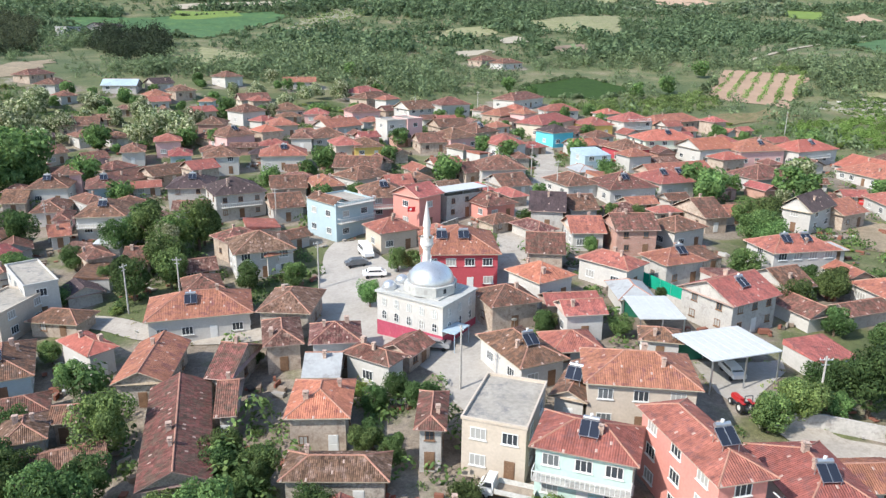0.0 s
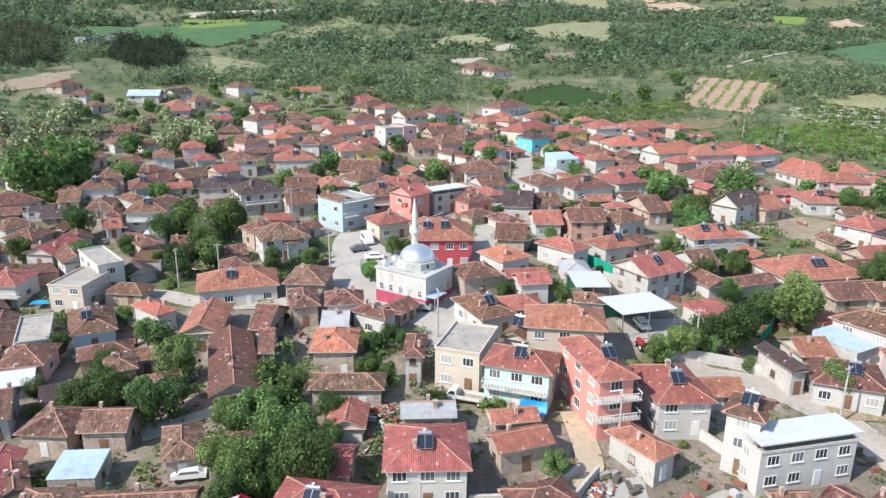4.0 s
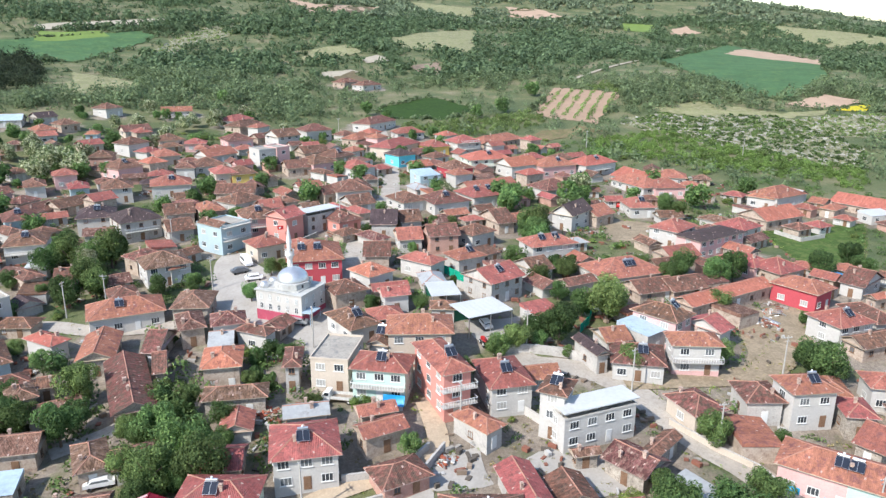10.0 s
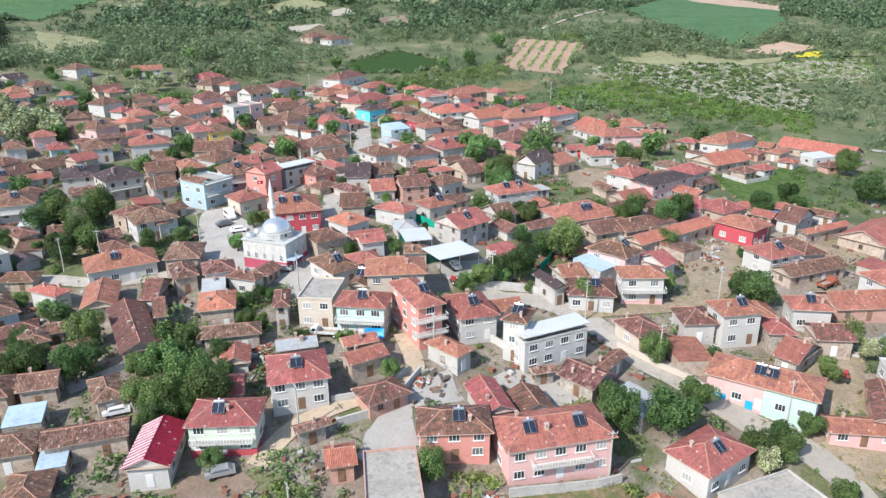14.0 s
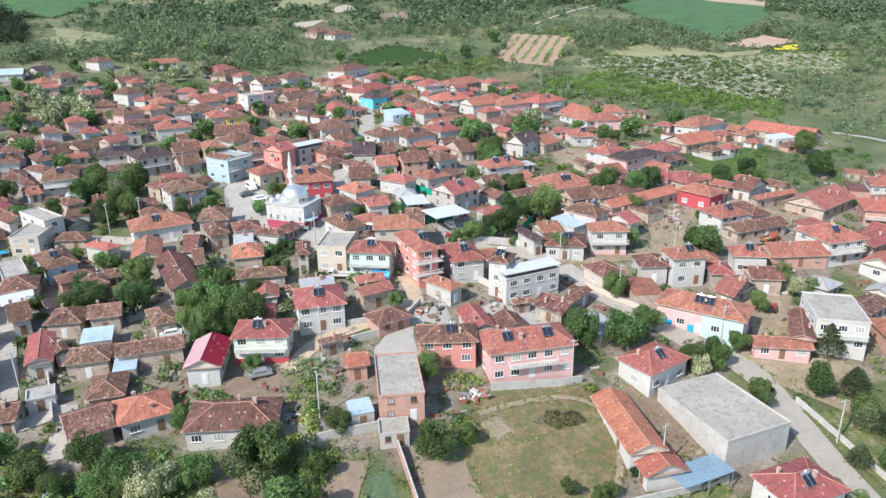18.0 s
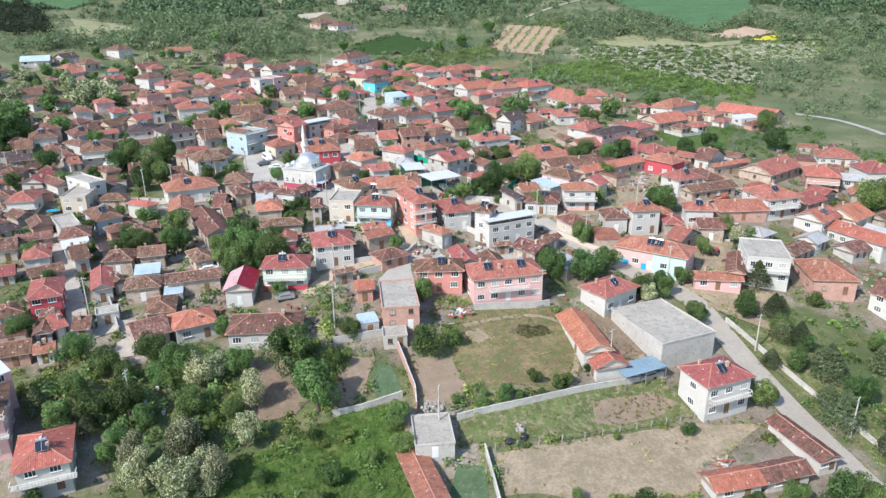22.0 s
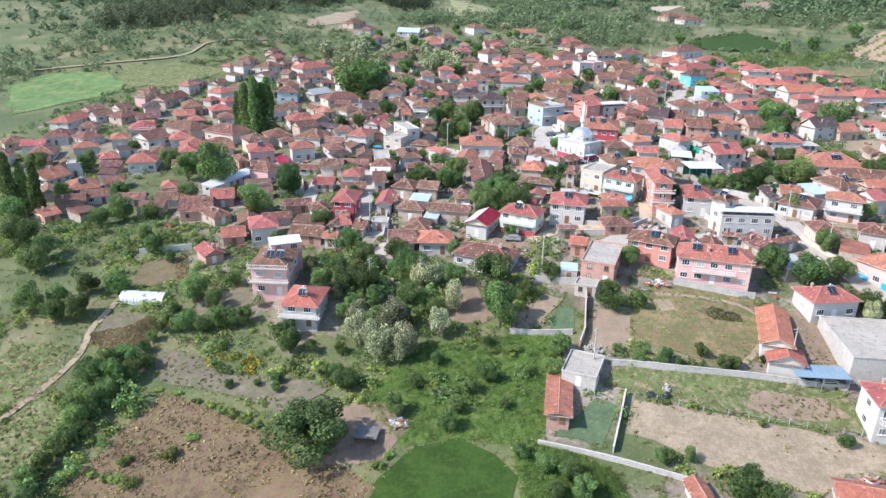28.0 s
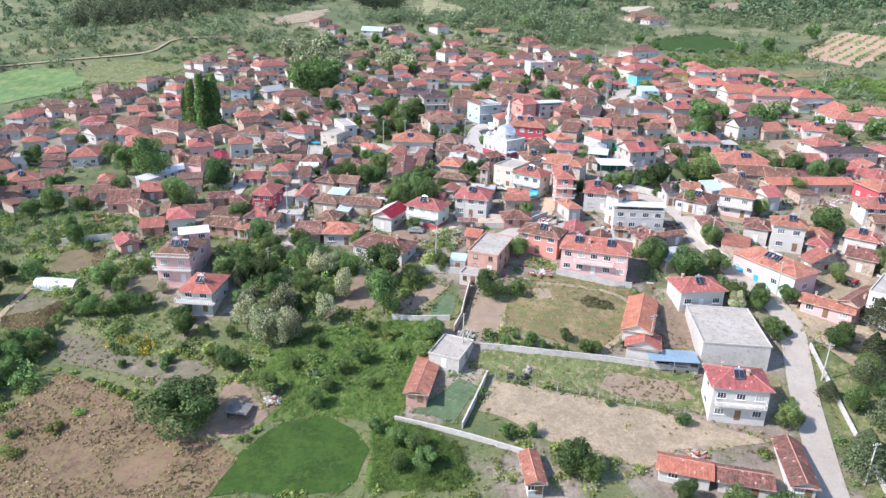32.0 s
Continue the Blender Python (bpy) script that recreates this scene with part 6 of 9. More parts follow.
house(109.0, 70.6, 11, 10.0, 9.0, 4.9, "hip", "red", "white", solar=1)
house(119.8, 75.3, 1, 6.8, 11.9, 3.3, "hip", "brown", "white")
house(114.6, 65.1, 9, 17.0, 6.6, 2.9, "gable", "brown", "taupe")
house(134.3, 84.8, 13, 16.3, 3.5, 3.3, "gable", "orange", "taupe")
house(81.2, 72.5, 31, 5.3, 8.4, 4.1, "gable", "red", "white")
house(72.7, 63.2, -13, 9.6, 6.5, 6.0, "hip", "red", "white", balcony=1, band="pink")
house(65.2, 48.2, 11, 6.8, 8.2, 3.5, "hip", "brown", "cream")
house(76.7, 48.9, -10, 6.9, 7.9, 4.0, "hip", "brown", "grey")
house(83.5, 46.5, -3, 8.6, 7.2, 6.5, "hip", "red", "white", solar=1)
house(90.5, 43.0, -18, 5.4, 7.3, 4.0, "hip", "red", "stone")
house(90.5, 36.9, -61, 4.9, 9.7, 3.0, "gable", "red", "stone")
house(101.1, 48.2, -20, 8.2, 6.9, 4.5, "hip", "red", "white", solar=1)
house(99.8, 40.3, -18, 7.3, 7.5, 3.5, "gable", "brown", "taupe")
long_house = house(79.0, 30.0, -45, 18.0, 9.0, 4.6, "hip", "red", "pink", solar=2)
half_front = Mesh()
half_front.box(0.6, -3.912, -2.0, 8.38, -3.9, 4.4)
part("mint_front", half_front, [WALL["mint"]], long_house, "mint green painted half of the front wall")
house(24.4, 26.8, -10, 11.2, 7.6, 5.0, "hip", "brown", "salmon", solar=1)
house(38.1, 22.6, -0, 16.7, 9.3, 6.0, "hip", "red", "pink", solar=2, balcony=1)
house(31.7, 33.2, 4, 5.5, 9.8, 3.5, "gableY", "red", "grey")
house(61.4, 17.8, 23, 11.4, 8.4, 4.1, "hip", "red", "white", solar=1)
house(7.5, 25.4, 0, 4.5, 5.4, 3.0, "gable", "orange", "brick")
house(13.7, 16.8, -5, 7.5, 13.6, 4.8, "flat", "flat", "brick")
house(11.3, 7.7, -5, 4.8, 4.2, 2.3, "flat", "flat", "grey", stacks=0, noun="outbuilding", plain_walls=True)
house(125.8, 51.5, 3, 11.6, 12.0, 5.7, "hip", "red", "white", balcony=1, solar=1)
house(156.1, 68.6, -32, 10.5, 11.6, 4.5, "hip", "orange", "brick", balcony=1)
house(138.3, 53.2, 19, 9.4, 9.1, 2.6, "gable", "red", "taupe")
house(133.0, 40.8, 24, 10.6, 8.9, 3.3, "gable", "red", "white", solar=1)
house(143.0, 41.7, 23, 10.1, 10.7, 3.0, "gable", "orange", "cream")
house(138.0, 29.8, -74, 16.2, 7.9, 3.3, "gable", "orange", "white")
house(103.6, 22.6, -26, 9.8, 13.2, 6.2, "flat", "flat", "white", balcony=1)
house(96.2, 22.3, -35, 4.7, 13.2, 3.4, "gableY", "brown", "brick")
house(89.4, 19.4, -20, 11.4, 5.3, 2.6, "gable", "red", "pink")
house(116.1, 16.0, -18, 10.8, 13.2, 3.8, "hip", "red", "brick")
house(125.7, 3.5, -74, 9.5, 9.7, 5.0, "gable", "brown", "white")
house(114.7, 50.2, -9, 14.3, 9.1, 2.9, "gable", "red", "brick")
house(177.1, 70.5, -9, 10.5, 11.7, 4.5, "hip", "red", "white")
house(146.2, 80.1, 26, 19.4, 12.0, 3.0, "gable", "red", "taupe")
house(180.1, 90.7, -31, 13.3, 10.4, 3.0, "hip", "red", "white")
house(49.8, 4.4, -93, 17.0, 6.7, 2.7, "gable", "orange", "white", plain_walls=True, stacks=0)
house(50.9, -4.0, -89, 6.7, 7.5, 2.7, "gable", "orange", "white", plain_walls=True, stacks=0)
house(68.2, -14.4, 9, 11.2, 8.6, 6.9, "hip", "red", "white", solar=1, balcony=1)
house(59.3, -34.5, -0, 9.3, 5.4, 2.3, "gable", "orange", "white", plain_walls=True, stacks=0)
house(68.8, -34.0, 3, 9.3, 5.1, 2.3, "gable", "brown", "white", plain_walls=True, stacks=0)
house(77.5, -27.9, 6, 4.9, 13.2, 2.4, "gableY", "brown", "white", plain_walls=True, stacks=0)
house(-59.6, 40.7, 10, 7.1, 11.4, 4.8, "hip", "red", "red")
house(-68.7, 67.3, 12, 6.6, 10.7, 3.3, "hip", "red", "white")
house(-66.2, 35.4, 30, 5.4, 7.2, 3.2, "hip", "brown", "white")
house(-57.2, 29.6, 7, 3.9, 11.9, 2.5, "gableY", "brown", "grey")
house(-55.6, 29.0, 32, 3.0, 8.3, 2.5, "gable", "red", "grey")
house(-49.5, 27.0, -1, 3.7, 6.7, 2.5, "gable", "brown", "grey")
house(-54.8, 19.0, 8, 4.0, 4.7, 2.5, "gable", "red", "white")
house(-36.1, 20.1, 22, 7.0, 9.0, 3.2, "gable", "old", "taupe")
house(-27.8, 21.5, 16, 8.8, 8.4, 3.2, "hip", "orange", "white")
house(-13.2, 15.6, -8, 14.7, 9.1, 3.2, "hip", "brown", "white")
house(-45.9, 31.1, 14, 4.5, 3.9, 2.4, "flat", "flat", "white")
house(6.7, 12.9, 7, 3.9, 3.9, 2.6, "mono", "blue", "grey")
house(13.5, -17.1, -6, 6.7, 8.7, 2.5, "flat", "flat", "grey")
house(10.1, -25.5, 6, 5.1, 14.2, 2.1, "gableY", "red", "brick", plain_walls=True, stacks=0, pitch=0.28)
house(-219.7, 114.4, 97, 20.2, 9.7, 2.8, "hip", "red", "white")
house(-205.7, 91.6, 25, 10.1, 11.1, 3.5, "hip", "brown", "white")
house(-196.9, 73.5, 30, 9.4, 11.1, 2.8, "hip", "brown", "white")
house(-219.8, 82.4, 55, 8.9, 8.4, 2.8, "hip", "brown", "taupe")
house(-169.7, 58.8, 39, 4.8, 6.5, 4.6, "flat", "flat", "white")
house(-172.3, 49.3, 80, 10.0, 11.0, 2.8, "gable", "red", "white")
house(-153.0, 43.0, 43, 9.9, 11.1, 2.8, "hip", "red", "blue", solar=1)
house(-146.0, 30.1, 39, 8.6, 9.5, 2.4, "gable", "brown", "taupe")
house(-146.2, 20.3, 69, 5.6, 7.1, 2.4, "gable", "red", "brick")
house(-199.9, 123.3, 76, 11.2, 9.8, 2.8, "hip", "brown", "taupe")
house(-192.8, 132.8, 42, 7.6, 9.8, 4.3, "hip", "dark", "pink")
house(-178.0, 106.5, 32, 10.2, 11.3, 3.6, "hip", "red", "white", balcony=1)
house(-177.8, 92.2, 37, 6.8, 9.8, 3.6, "hip", "red", "white")
house(-193.6, 93.2, 67, 10.1, 9.7, 2.8, "hip", "brown", "white")
house(-165.5, 95.0, 71, 10.5, 11.4, 3.6, "gable", "brown", "white")
house(-155.1, 99.6, 38, 9.4, 11.1, 2.9, "hip", "red", "white")
house(-158.6, 109.8, -16, 15.7, 11.6, 3.8, "hip", "brown", "cream")
house(-139.7, 108.6, -13, 16.2, 11.6, 3.8, "hip", "brown", "cream")
house(-152.1, 128.7, 36, 8.7, 10.3, 3.0, "hip", "brown", "white")
house(-176.8, 139.9, 37, 9.3, 11.9, 3.8, "hip", "brown", "brick")
house(-196.8, 151.3, 86, 17.7, 9.9, 2.9, "gable", "brown", "taupe")
house(-175.7, 162.6, 74, 10.4, 10.4, 3.8, "hip", "red", "white")
house(-162.6, 139.9, 44, 10.0, 9.1, 3.0, "hip", "red", "taupe")
house(-142.7, 167.0, 19, 10.1, 11.7, 5.2, "hip", "brown", "blue")
house(-118.5, 110.0, 43, 10.1, 10.3, 3.0, "hip", "brown", "cream")
house(-149.5, 69.3, 28, 10.4, 11.3, 3.6, "hip", "red", "white")
house(-142.0, 84.9, 34, 6.9, 9.9, 2.9, "hip", "red", "brick")
house(-143.1, 91.2, 39, 11.0, 11.5, 3.0, "hip", "red", "white")
house(-113.1, 87.0, 35, 9.5, 11.8, 4.4, "hip", "red", "pink", solar=1)
house(-116.9, 79.1, 44, 4.0, 8.9, 2.9, "hip", "brown", "brick")
house(-98.1, 76.8, 36, 5.2, 11.8, 3.0, "gableY", "crimson", "white")
house(-108.3, 59.2, 80, 22.4, 4.9, 2.5, "mono", "white", "white")
house(-118.2, 39.4, 24, 6.8, 7.3, 2.4, "gable", "brown", "white")
house(-115.6, 42.1, 30, 9.7, 7.5, 2.5, "gable", "brown", "white")
house(-103.3, 32.3, 26, 9.6, 11.4, 2.9, "gable", "brown", "brick")
house(-95.1, 28.7, 60, 6.4, 9.9, 2.5, "hip", "brown", "taupe")
house(-100.9, 42.2, 29, 7.2, 8.8, 2.9, "gable", "red", "brick")
house(-74.3, 18.9, 33, 7.7, 9.3, 4.7, "hip", "red", "white")
house(-81.7, 16.2, 31, 6.5, 7.5, 2.5, "gable", "red", "brick")
house(-82.1, 5.5, 52, 5.7, 7.8, 2.4, "gableY", "red", "brick")
house(-59.3, -2.6, 13, 9.3, 12.1, 6.9, "hip", "brown", "pink", solar=2, balcony=2)
house(-60.2, 4.3, 37, 7.5, 4.3, 7.4, "mono", "white", "pink")
house(-47.5, -11.4, 10, 8.5, 10.8, 4.9, "hip", "orange", "white", solar=1, balcony=1)
house(-152.7, 212.2, 58, 18.3, 12.0, 3.8, "hip", "red", "white")
house(-147.5, 199.2, 39, 12.3, 7.8, 2.6, "gable", "brown", "white")
house(-131.7, 174.7, 65, 11.6, 9.1, 2.6, "gable", "grey", "grey")
house(-117.2, 168.1, 47, 16.8, 10.4, 3.0, "hip", "brown", "cream")
house(-175.3, 208.8, 78, 13.5, 10.4, 3.0, "hip", "brown", "white")
house(-101.9, 107.7, -1, 11.3, 11.9, 3.8, "hip", "brown", "white")
house(-115.1, 147.1, 55, 7.0, 9.1, 3.0, "hip", "red", "taupe")
house(-120.1, 132.3, 39, 10.8, 10.4, 3.0, "hip", "red", "white")
house(-88.4, 95.8, 42, 6.8, 9.0, 3.0, "hip", "brown", "white")
house(42.2, 440.2, 39, 17.5, 11.7, 3.0, "hip", "brown", "white")
house(29.3, 452.2, 46, 16.8, 11.7, 3.0, "hip", "brown", "taupe")
house(-243.1, 512.6, 90, 47.2, 8.0, 5.0, "flat", "flat", "white")
house(-236.1, 542.1, 98, 64.1, 10.4, 3.0, "gable", "dark", "grey")
house(34.8, -42.9, 20, 3.7, 8.5, 2.4, "gableY", "red", "white", plain_walls=True, stacks=0)
house(-21.6, 147.4, 44, 4.6, 9.6, 7.7, "gableY", "brown", "blue", stacks=1, bare=True, noun="rooftop_room")
house(67.4, 4.6, 10, 13.4, 17.2, 3.8, "flat", "flat", "grey", bare=True)
house(-27.5, 71.6, 17, 7.2, 21.9, 3.4, "gableY", "brown", "stone")
house(-36.4, 88.0, 6, 7.0, 13.0, 3.6, "gableY", "red", "stone")



# Plants
def leaf_material(name, dark, light, flower=None):
    m = bpy.data.materials.new(name)
    m.use_nodes = True
    n, l = m.node_tree.nodes, m.node_tree.links
    b = n["Principled BSDF"]
    b.inputs["Roughness"].default_value = 0.75
    b.inputs["Specular IOR Level"].default_value = 0.25
    geo, info = n.new("ShaderNodeNewGeometry"), n.new("ShaderNodeObjectInfo")
    r = n.new("ShaderNodeValToRGB")
    stops = [(0.0, dark), (0.75, light), (1.0, tuple(c * 1.35 for c in light))]
    if flower:
        stops = [(0.0, dark), (0.5, light), (0.6, flower), (1.0, flower)]
    while len(r.color_ramp.elements) < len(stops):
        r.color_ramp.elements.new(0.5)
    for e, (pos, c) in zip(r.color_ramp.elements, stops):
        e.position, e.color = pos, (*c, 1)
    l.new(geo.outputs["Random Per Island"], r.inputs[0])
    stand = n.new("ShaderNodeTexNoise")
    stand.inputs["Scale"].default_value, stand.inputs["Detail"].default_value = 0.11, 3
    l.new(geo.outputs["Position"], stand.inputs["Vector"])
    sm = n.new("ShaderNodeMapRange")
    sm.inputs[1].default_value, sm.inputs[2].default_value = 0.32, 0.68
    sm.inputs[3].default_value, sm.inputs[4].default_value = 0.62, 1.38
    l.new(stand.outputs[0], sm.inputs[0])
    mul = n.new("ShaderNodeMath")
    mul.operation = 'MULTIPLY'
    l.new(sm.outputs[0], mul.inputs[1])
    h = n.new("ShaderNodeHueSaturation")
    mr = n.new("ShaderNodeMapRange")
    mr.inputs[3].default_value, mr.inputs[4].default_value = 0.68, 1.5
    l.new(info.outputs["Random"], mr.inputs[0])
    l.new(mr.outputs[0], mul.inputs[0])
    l.new(mul.outputs[0], h.inputs["Value"])
    w = n.new("ShaderNodeTexWhiteNoise")
    w.noise_dimensions = '1D'
    l.new(info.outputs["Random"], w.inputs["W"])
    m2 = n.new("ShaderNodeMapRange")
    m2.inputs[3].default_value, m2.inputs[4].default_value = 0.465, 0.512
    l.new(w.outputs[0], m2.inputs[0])
    l.new(m2.outputs[0], h.inputs["Hue"])
    l.new(r.outputs[0], h.inputs["Color"])
    l.new(h.outputs[0], b.inputs["Base Color"])
    tr = n.new("ShaderNodeBsdfTranslucent")
    l.new(h.outputs[0], tr.inputs["Color"])
    mx = n.new("ShaderNodeMixShader")
    mx.inputs[0].default_value = 0.38
    l.new(b.outputs[0], mx.inputs[1])
    l.new(tr.outputs[0], mx.inputs[2])
    l.new(mx.outputs[0], n["Material Output"].inputs["Surface"])
    return m


LEAF = leaf_material("broad_leaves", (0.05, 0.10, 0.034), (0.125, 0.20, 0.066))
LEAF_BLOOM = leaf_material("leaves_in_blossom", (0.09, 0.12, 0.05), (0.22, 0.27, 0.12), (0.50, 0.51, 0.33))
# lighter, bluer green: the haze over the slopes is mixed into this colour
LEAF_HILL_HAZED = leaf_material("hill_leaves", (0.112, 0.172, 0.09), (0.165, 0.24, 0.12))
LEAF_WOOD = leaf_material("dark_pine_needles", (0.03, 0.045, 0.026), (0.075, 0.095, 0.05))
LEAF_PINE = leaf_material("pine_needles", (0.06, 0.088, 0.046), (0.125, 0.155, 0.078))
LEAF_BUSH = leaf_material("bush_leaves", (0.095, 0.145, 0.04), (0.19, 0.26, 0.075))
# aerial haze of the far hills put into the leaf colour as a bluish cast
LEAF_FAR_HAZED = leaf_material("distant_leaves", (0.09, 0.14, 0.085), (0.165, 0.225, 0.135))
LEAF_LUSH = leaf_material("lush_grass_blades", (0.058, 0.105, 0.024), (0.125, 0.185, 0.05))
LEAF_HEDGE = leaf_material("bright_hedge_leaves", (0.09, 0.165, 0.04), (0.18, 0.29, 0.08))
BARK = mat("bark", (0.14, 0.105, 0.08), 0.95, 0.3, 4, 0.6)
nrng = np.random.RandomState(11)


def leaf_quads(centres, size, out=None):
    """Small bent leaf sprays round the given centres, as vertex and face arrays."""
    k = len(centres)
    a = nrng.normal(size=(k, 3))
    a[:, 2] *= 0.6
    a /= np.linalg.norm(a, axis=1)[:, None]
    if out is not None:
        a = a * 0.45 + np.cross(out, nrng.normal(size=(k, 3)))
        a /= np.linalg.norm(a, axis=1)[:, None] + 1e-9
        b = np.cross(a, out + 0.5 * nrng.normal(size=(k, 3)))
    else:
        b = np.cross(a, nrng.normal(size=(k, 3)))
    b /= np.linalg.norm(b, axis=1)[:, None] + 1e-9
    s = (size * nrng.uniform(0.6, 1.35, k))[:, None]
    v = np.stack([centres - a * s, centres - b * s * 0.6, centres + a * s, centres + b * s * 0.6], 1)
    v[:, 2, 2] -= (s * 0.25)[:, 0]
    return v.reshape(-1, 3)


def quad_mesh(name, v, material):
    me = bpy.data.meshes.new(name)
    nq = len(v) // 4
    me.vertices.add(len(v))
    me.vertices.foreach_set("co", np.asarray(v, np.float32).ravel())
    me.loops.add(nq * 4)
    me.loops.foreach_set("vertex_index", np.arange(nq * 4, dtype=np.int32))
    me.polygons.add(nq)
    me.polygons.foreach_set("loop_start", np.arange(0, nq * 4, 4, dtype=np.int32))
    me.update(calc_edges=True)
    me.materials.append(material)
    return me


def lobed_crown(n_lobes, n_leaves, size, flat=0.85, base=0.35):
    """Leaf places of a crown of radius 1 about (0, 0, 1), made of uneven lobes."""
    d = nrng.normal(size=(n_lobes, 3))
    d /= np.linalg.norm(d, axis=1)[:, None]
    d[:, 2] = d[:, 2] * flat + 0.08
    cen = d * nrng.uniform(0.35, 0.68, n_lobes)[:, None]
    rad = nrng.uniform(0.24, 0.42, n_lobes)
    pick = nrng.randint(0, n_lobes, n_leaves)
    u = nrng.normal(size=(n_leaves, 3))
    u /= np.linalg.norm(u, axis=1)[:, None]
    p = cen[pick] + u * (rad[pick] * nrng.uniform(0.75, 1.08, n_leaves))[:, None]
    p[:, 2] = np.maximum(p[:, 2], -0.75) + 1.0
    return leaf_quads(p, size, u)


def trunk_mesh(top, r, limbs):
    m = Mesh()
    m.tube((0, 0, -0.25), (0.03, 0.02, top), r, r * 0.6, 7)
    for k in range(limbs):
        a = 2 * math.pi * (k + 0.3 * (k % 2)) / limbs
        m.tube((0.02, 0.01, top * (0.7 + 0.25 * (k % 2))), (0.5 * math.cos(a), 0.5 * math.sin(a), top + 0.45), r * 0.5, r * 0.15, 5)
    return m.data("trunk", [BARK])


CROWNS = {
    "r": [quad_mesh("crown", lobed_crown(nl, 7400, 0.043), LEAF) for nl in (16, 22, 13, 26, 18)],
    "f": [quad_mesh("crown", lobed_crown(nl, 6200, 0.042, 1.0), LEAF_BLOOM) for nl in (14, 20, 17)],
    "b": [quad_mesh("bush", lobed_crown(nl, 1500, 0.075, 0.7) * [1, 1, 0.75], LEAF_BUSH) for nl in (7, 10, 9, 6)],
}


def cone_crown(n, width, tall, size, tiers, taper=0.8):
    t = nrng.uniform(0, 1, n) ** 0.75
    ang = nrng.uniform(0, 2 * math.pi, n)
    rr = width * (1 - t) ** taper * (0.62 + 0.38 * np.abs(np.sin(t * tiers * math.pi + ang * 0.5))) * nrng.uniform(0.7, 1.05, n)
    c = np.stack([rr * np.cos(ang), rr * np.sin(ang), 0.35 + t * tall], -1)
    return leaf_quads(c, size)


CROWNS["c"] = [quad_mesh("crown", cone_crown(4600, 1.2, 1.75, 0.062, k), LEAF_PINE) for k in (7, 9)]
CROWNS["p"] = [quad_mesh("crown", np.concatenate([cone_crown(3200, 1.15, 6.8, 0.16, 2, 0.35)]), LEAF) for k in (1, 2)]
TRUNKS = {"r": trunk_mesh(0.75, 0.07, 5), "f": trunk_mesh(0.8, 0.06, 5), "c": trunk_mesh(0.9, 0.06, 0), "p": trunk_mesh(1.2, 0.12, 0)}
TREE_LABEL = {"r": "leafy green broadleaf tree with a rounded uneven crown", "f": "tree in pale blossom with a loose uneven crown",
              "c": "dark green pine with a ragged conical crown", "p": "tall narrow dark green poplar"}
TREES = []


FAR_TREES = []


def tree(x, y, r, k="r", squat=1.0):
    if y > 165:
        FAR_TREES.append((x, y, r, k))
        TREES.append((x, y, r))
        return None
    ob = thing("tree", x, y, gz(x, y) - 0.1, rng.uniform(0, 360), TREE_LABEL[k], "tree", "village trees")
    s = r * rng.uniform(0.97, 1.12)
    ob.scale = (s, s, s * rng.uniform(0.9, 1.15) * (1.25 if k == "f" else 1.0) * squat)
    part("trunk", TRUNKS[k], None, ob)
    part("crown", rng.choice(CROWNS[k]), None, ob)
    TREES.append((x, y, r))
    return ob


def bush(x, y, r):
    ob = new("bush", rng.choice(CROWNS["b"]))
    ob.matrix_basis = pose(x, y, gz(x, y) - 0.25 * r, 0, 0, rng.uniform(0, 360))
    ob.scale = (r, r, r * rng.uniform(0.7, 1.1))
    return tagged(ob, "low leafy green garden bush", "bush", "garden bushes")

# Trees and bushes
tree(-35.8, 71.9, 3.9, "r")
tree(-21.6, 67.9, 2.7, "r")
tree(-16.8, 64.0, 2.5, "r")
tree(-6.0, 70.2, 1.8, "r")
tree(-1.2, 77.7, 2.2, "r")
tree(-4.0, 80.1, 1.8, "r")
tree(-46.2, 122.2, 4.1, "r")
tree(-57.0, 141.9, 5.2, "r")
tree(-47.2, 141.3, 5.1, "r")
tree(-51.5, 135.7, 3.5, "f")
tree(-31.5, 119.1, 3.3, "r")
tree(-23.7, 119.0, 2.8, "r")
tree(-9.6, 108.3, 2.5, "r")
tree(-5.9, 123.4, 2.5, "r")
tree(51.1, 80.8, 2.6, "r")
tree(46.9, 74.2, 1.9, "r")
tree(89.1, 167.2, 4.5, "r")
tree(68.2, 172.8, 4.4, "r")
tree(63.7, 136.4, 4.6, "r")
tree(54.5, 119.4, 3.2, "r")
tree(66.0, 111.1, 2.9, "r")
tree(63.5, 113.2, 1.6, "r")
tree(-30.4, 201.1, 4.5, "r")
tree(3.5, 185.7, 4.4, "r")
tree(-12.7, 210.0, 3.0, "r")
tree(-42.0, 185.4, 3.3, "r")
tree(15.1, 220.3, 3.2, "r")
tree(53.6, 252.4, 2.8, "r")
tree(43.4, 218.7, 3.5, "r")
tree(44.7, 152.0, 2.5, "r")
tree(29.8, 130.2, 1.9, "r")
tree(26.8, 94.2, 2.0, "r")
tree(15.9, 95.1, 2.1, "r")
tree(19.7, 148.3, 2.2, "r")
tree(-68.2, 132.4, 3.0, "r")
tree(-46.4, 86.2, 2.4, "r")
tree(-108.7, 193.8, 7.9, "r")
tree(-108.5, 184.6, 6.0, "r")
tree(-54.3, 96.0, 1.9, "r")
tree(-137.4, 245.2, 6.7, "f")
tree(-135.2, 233.6, 5.3, "f")
tree(-128.5, 239.5, 4.3, "f")
tree(-90.5, 239.5, 5.7, "f")
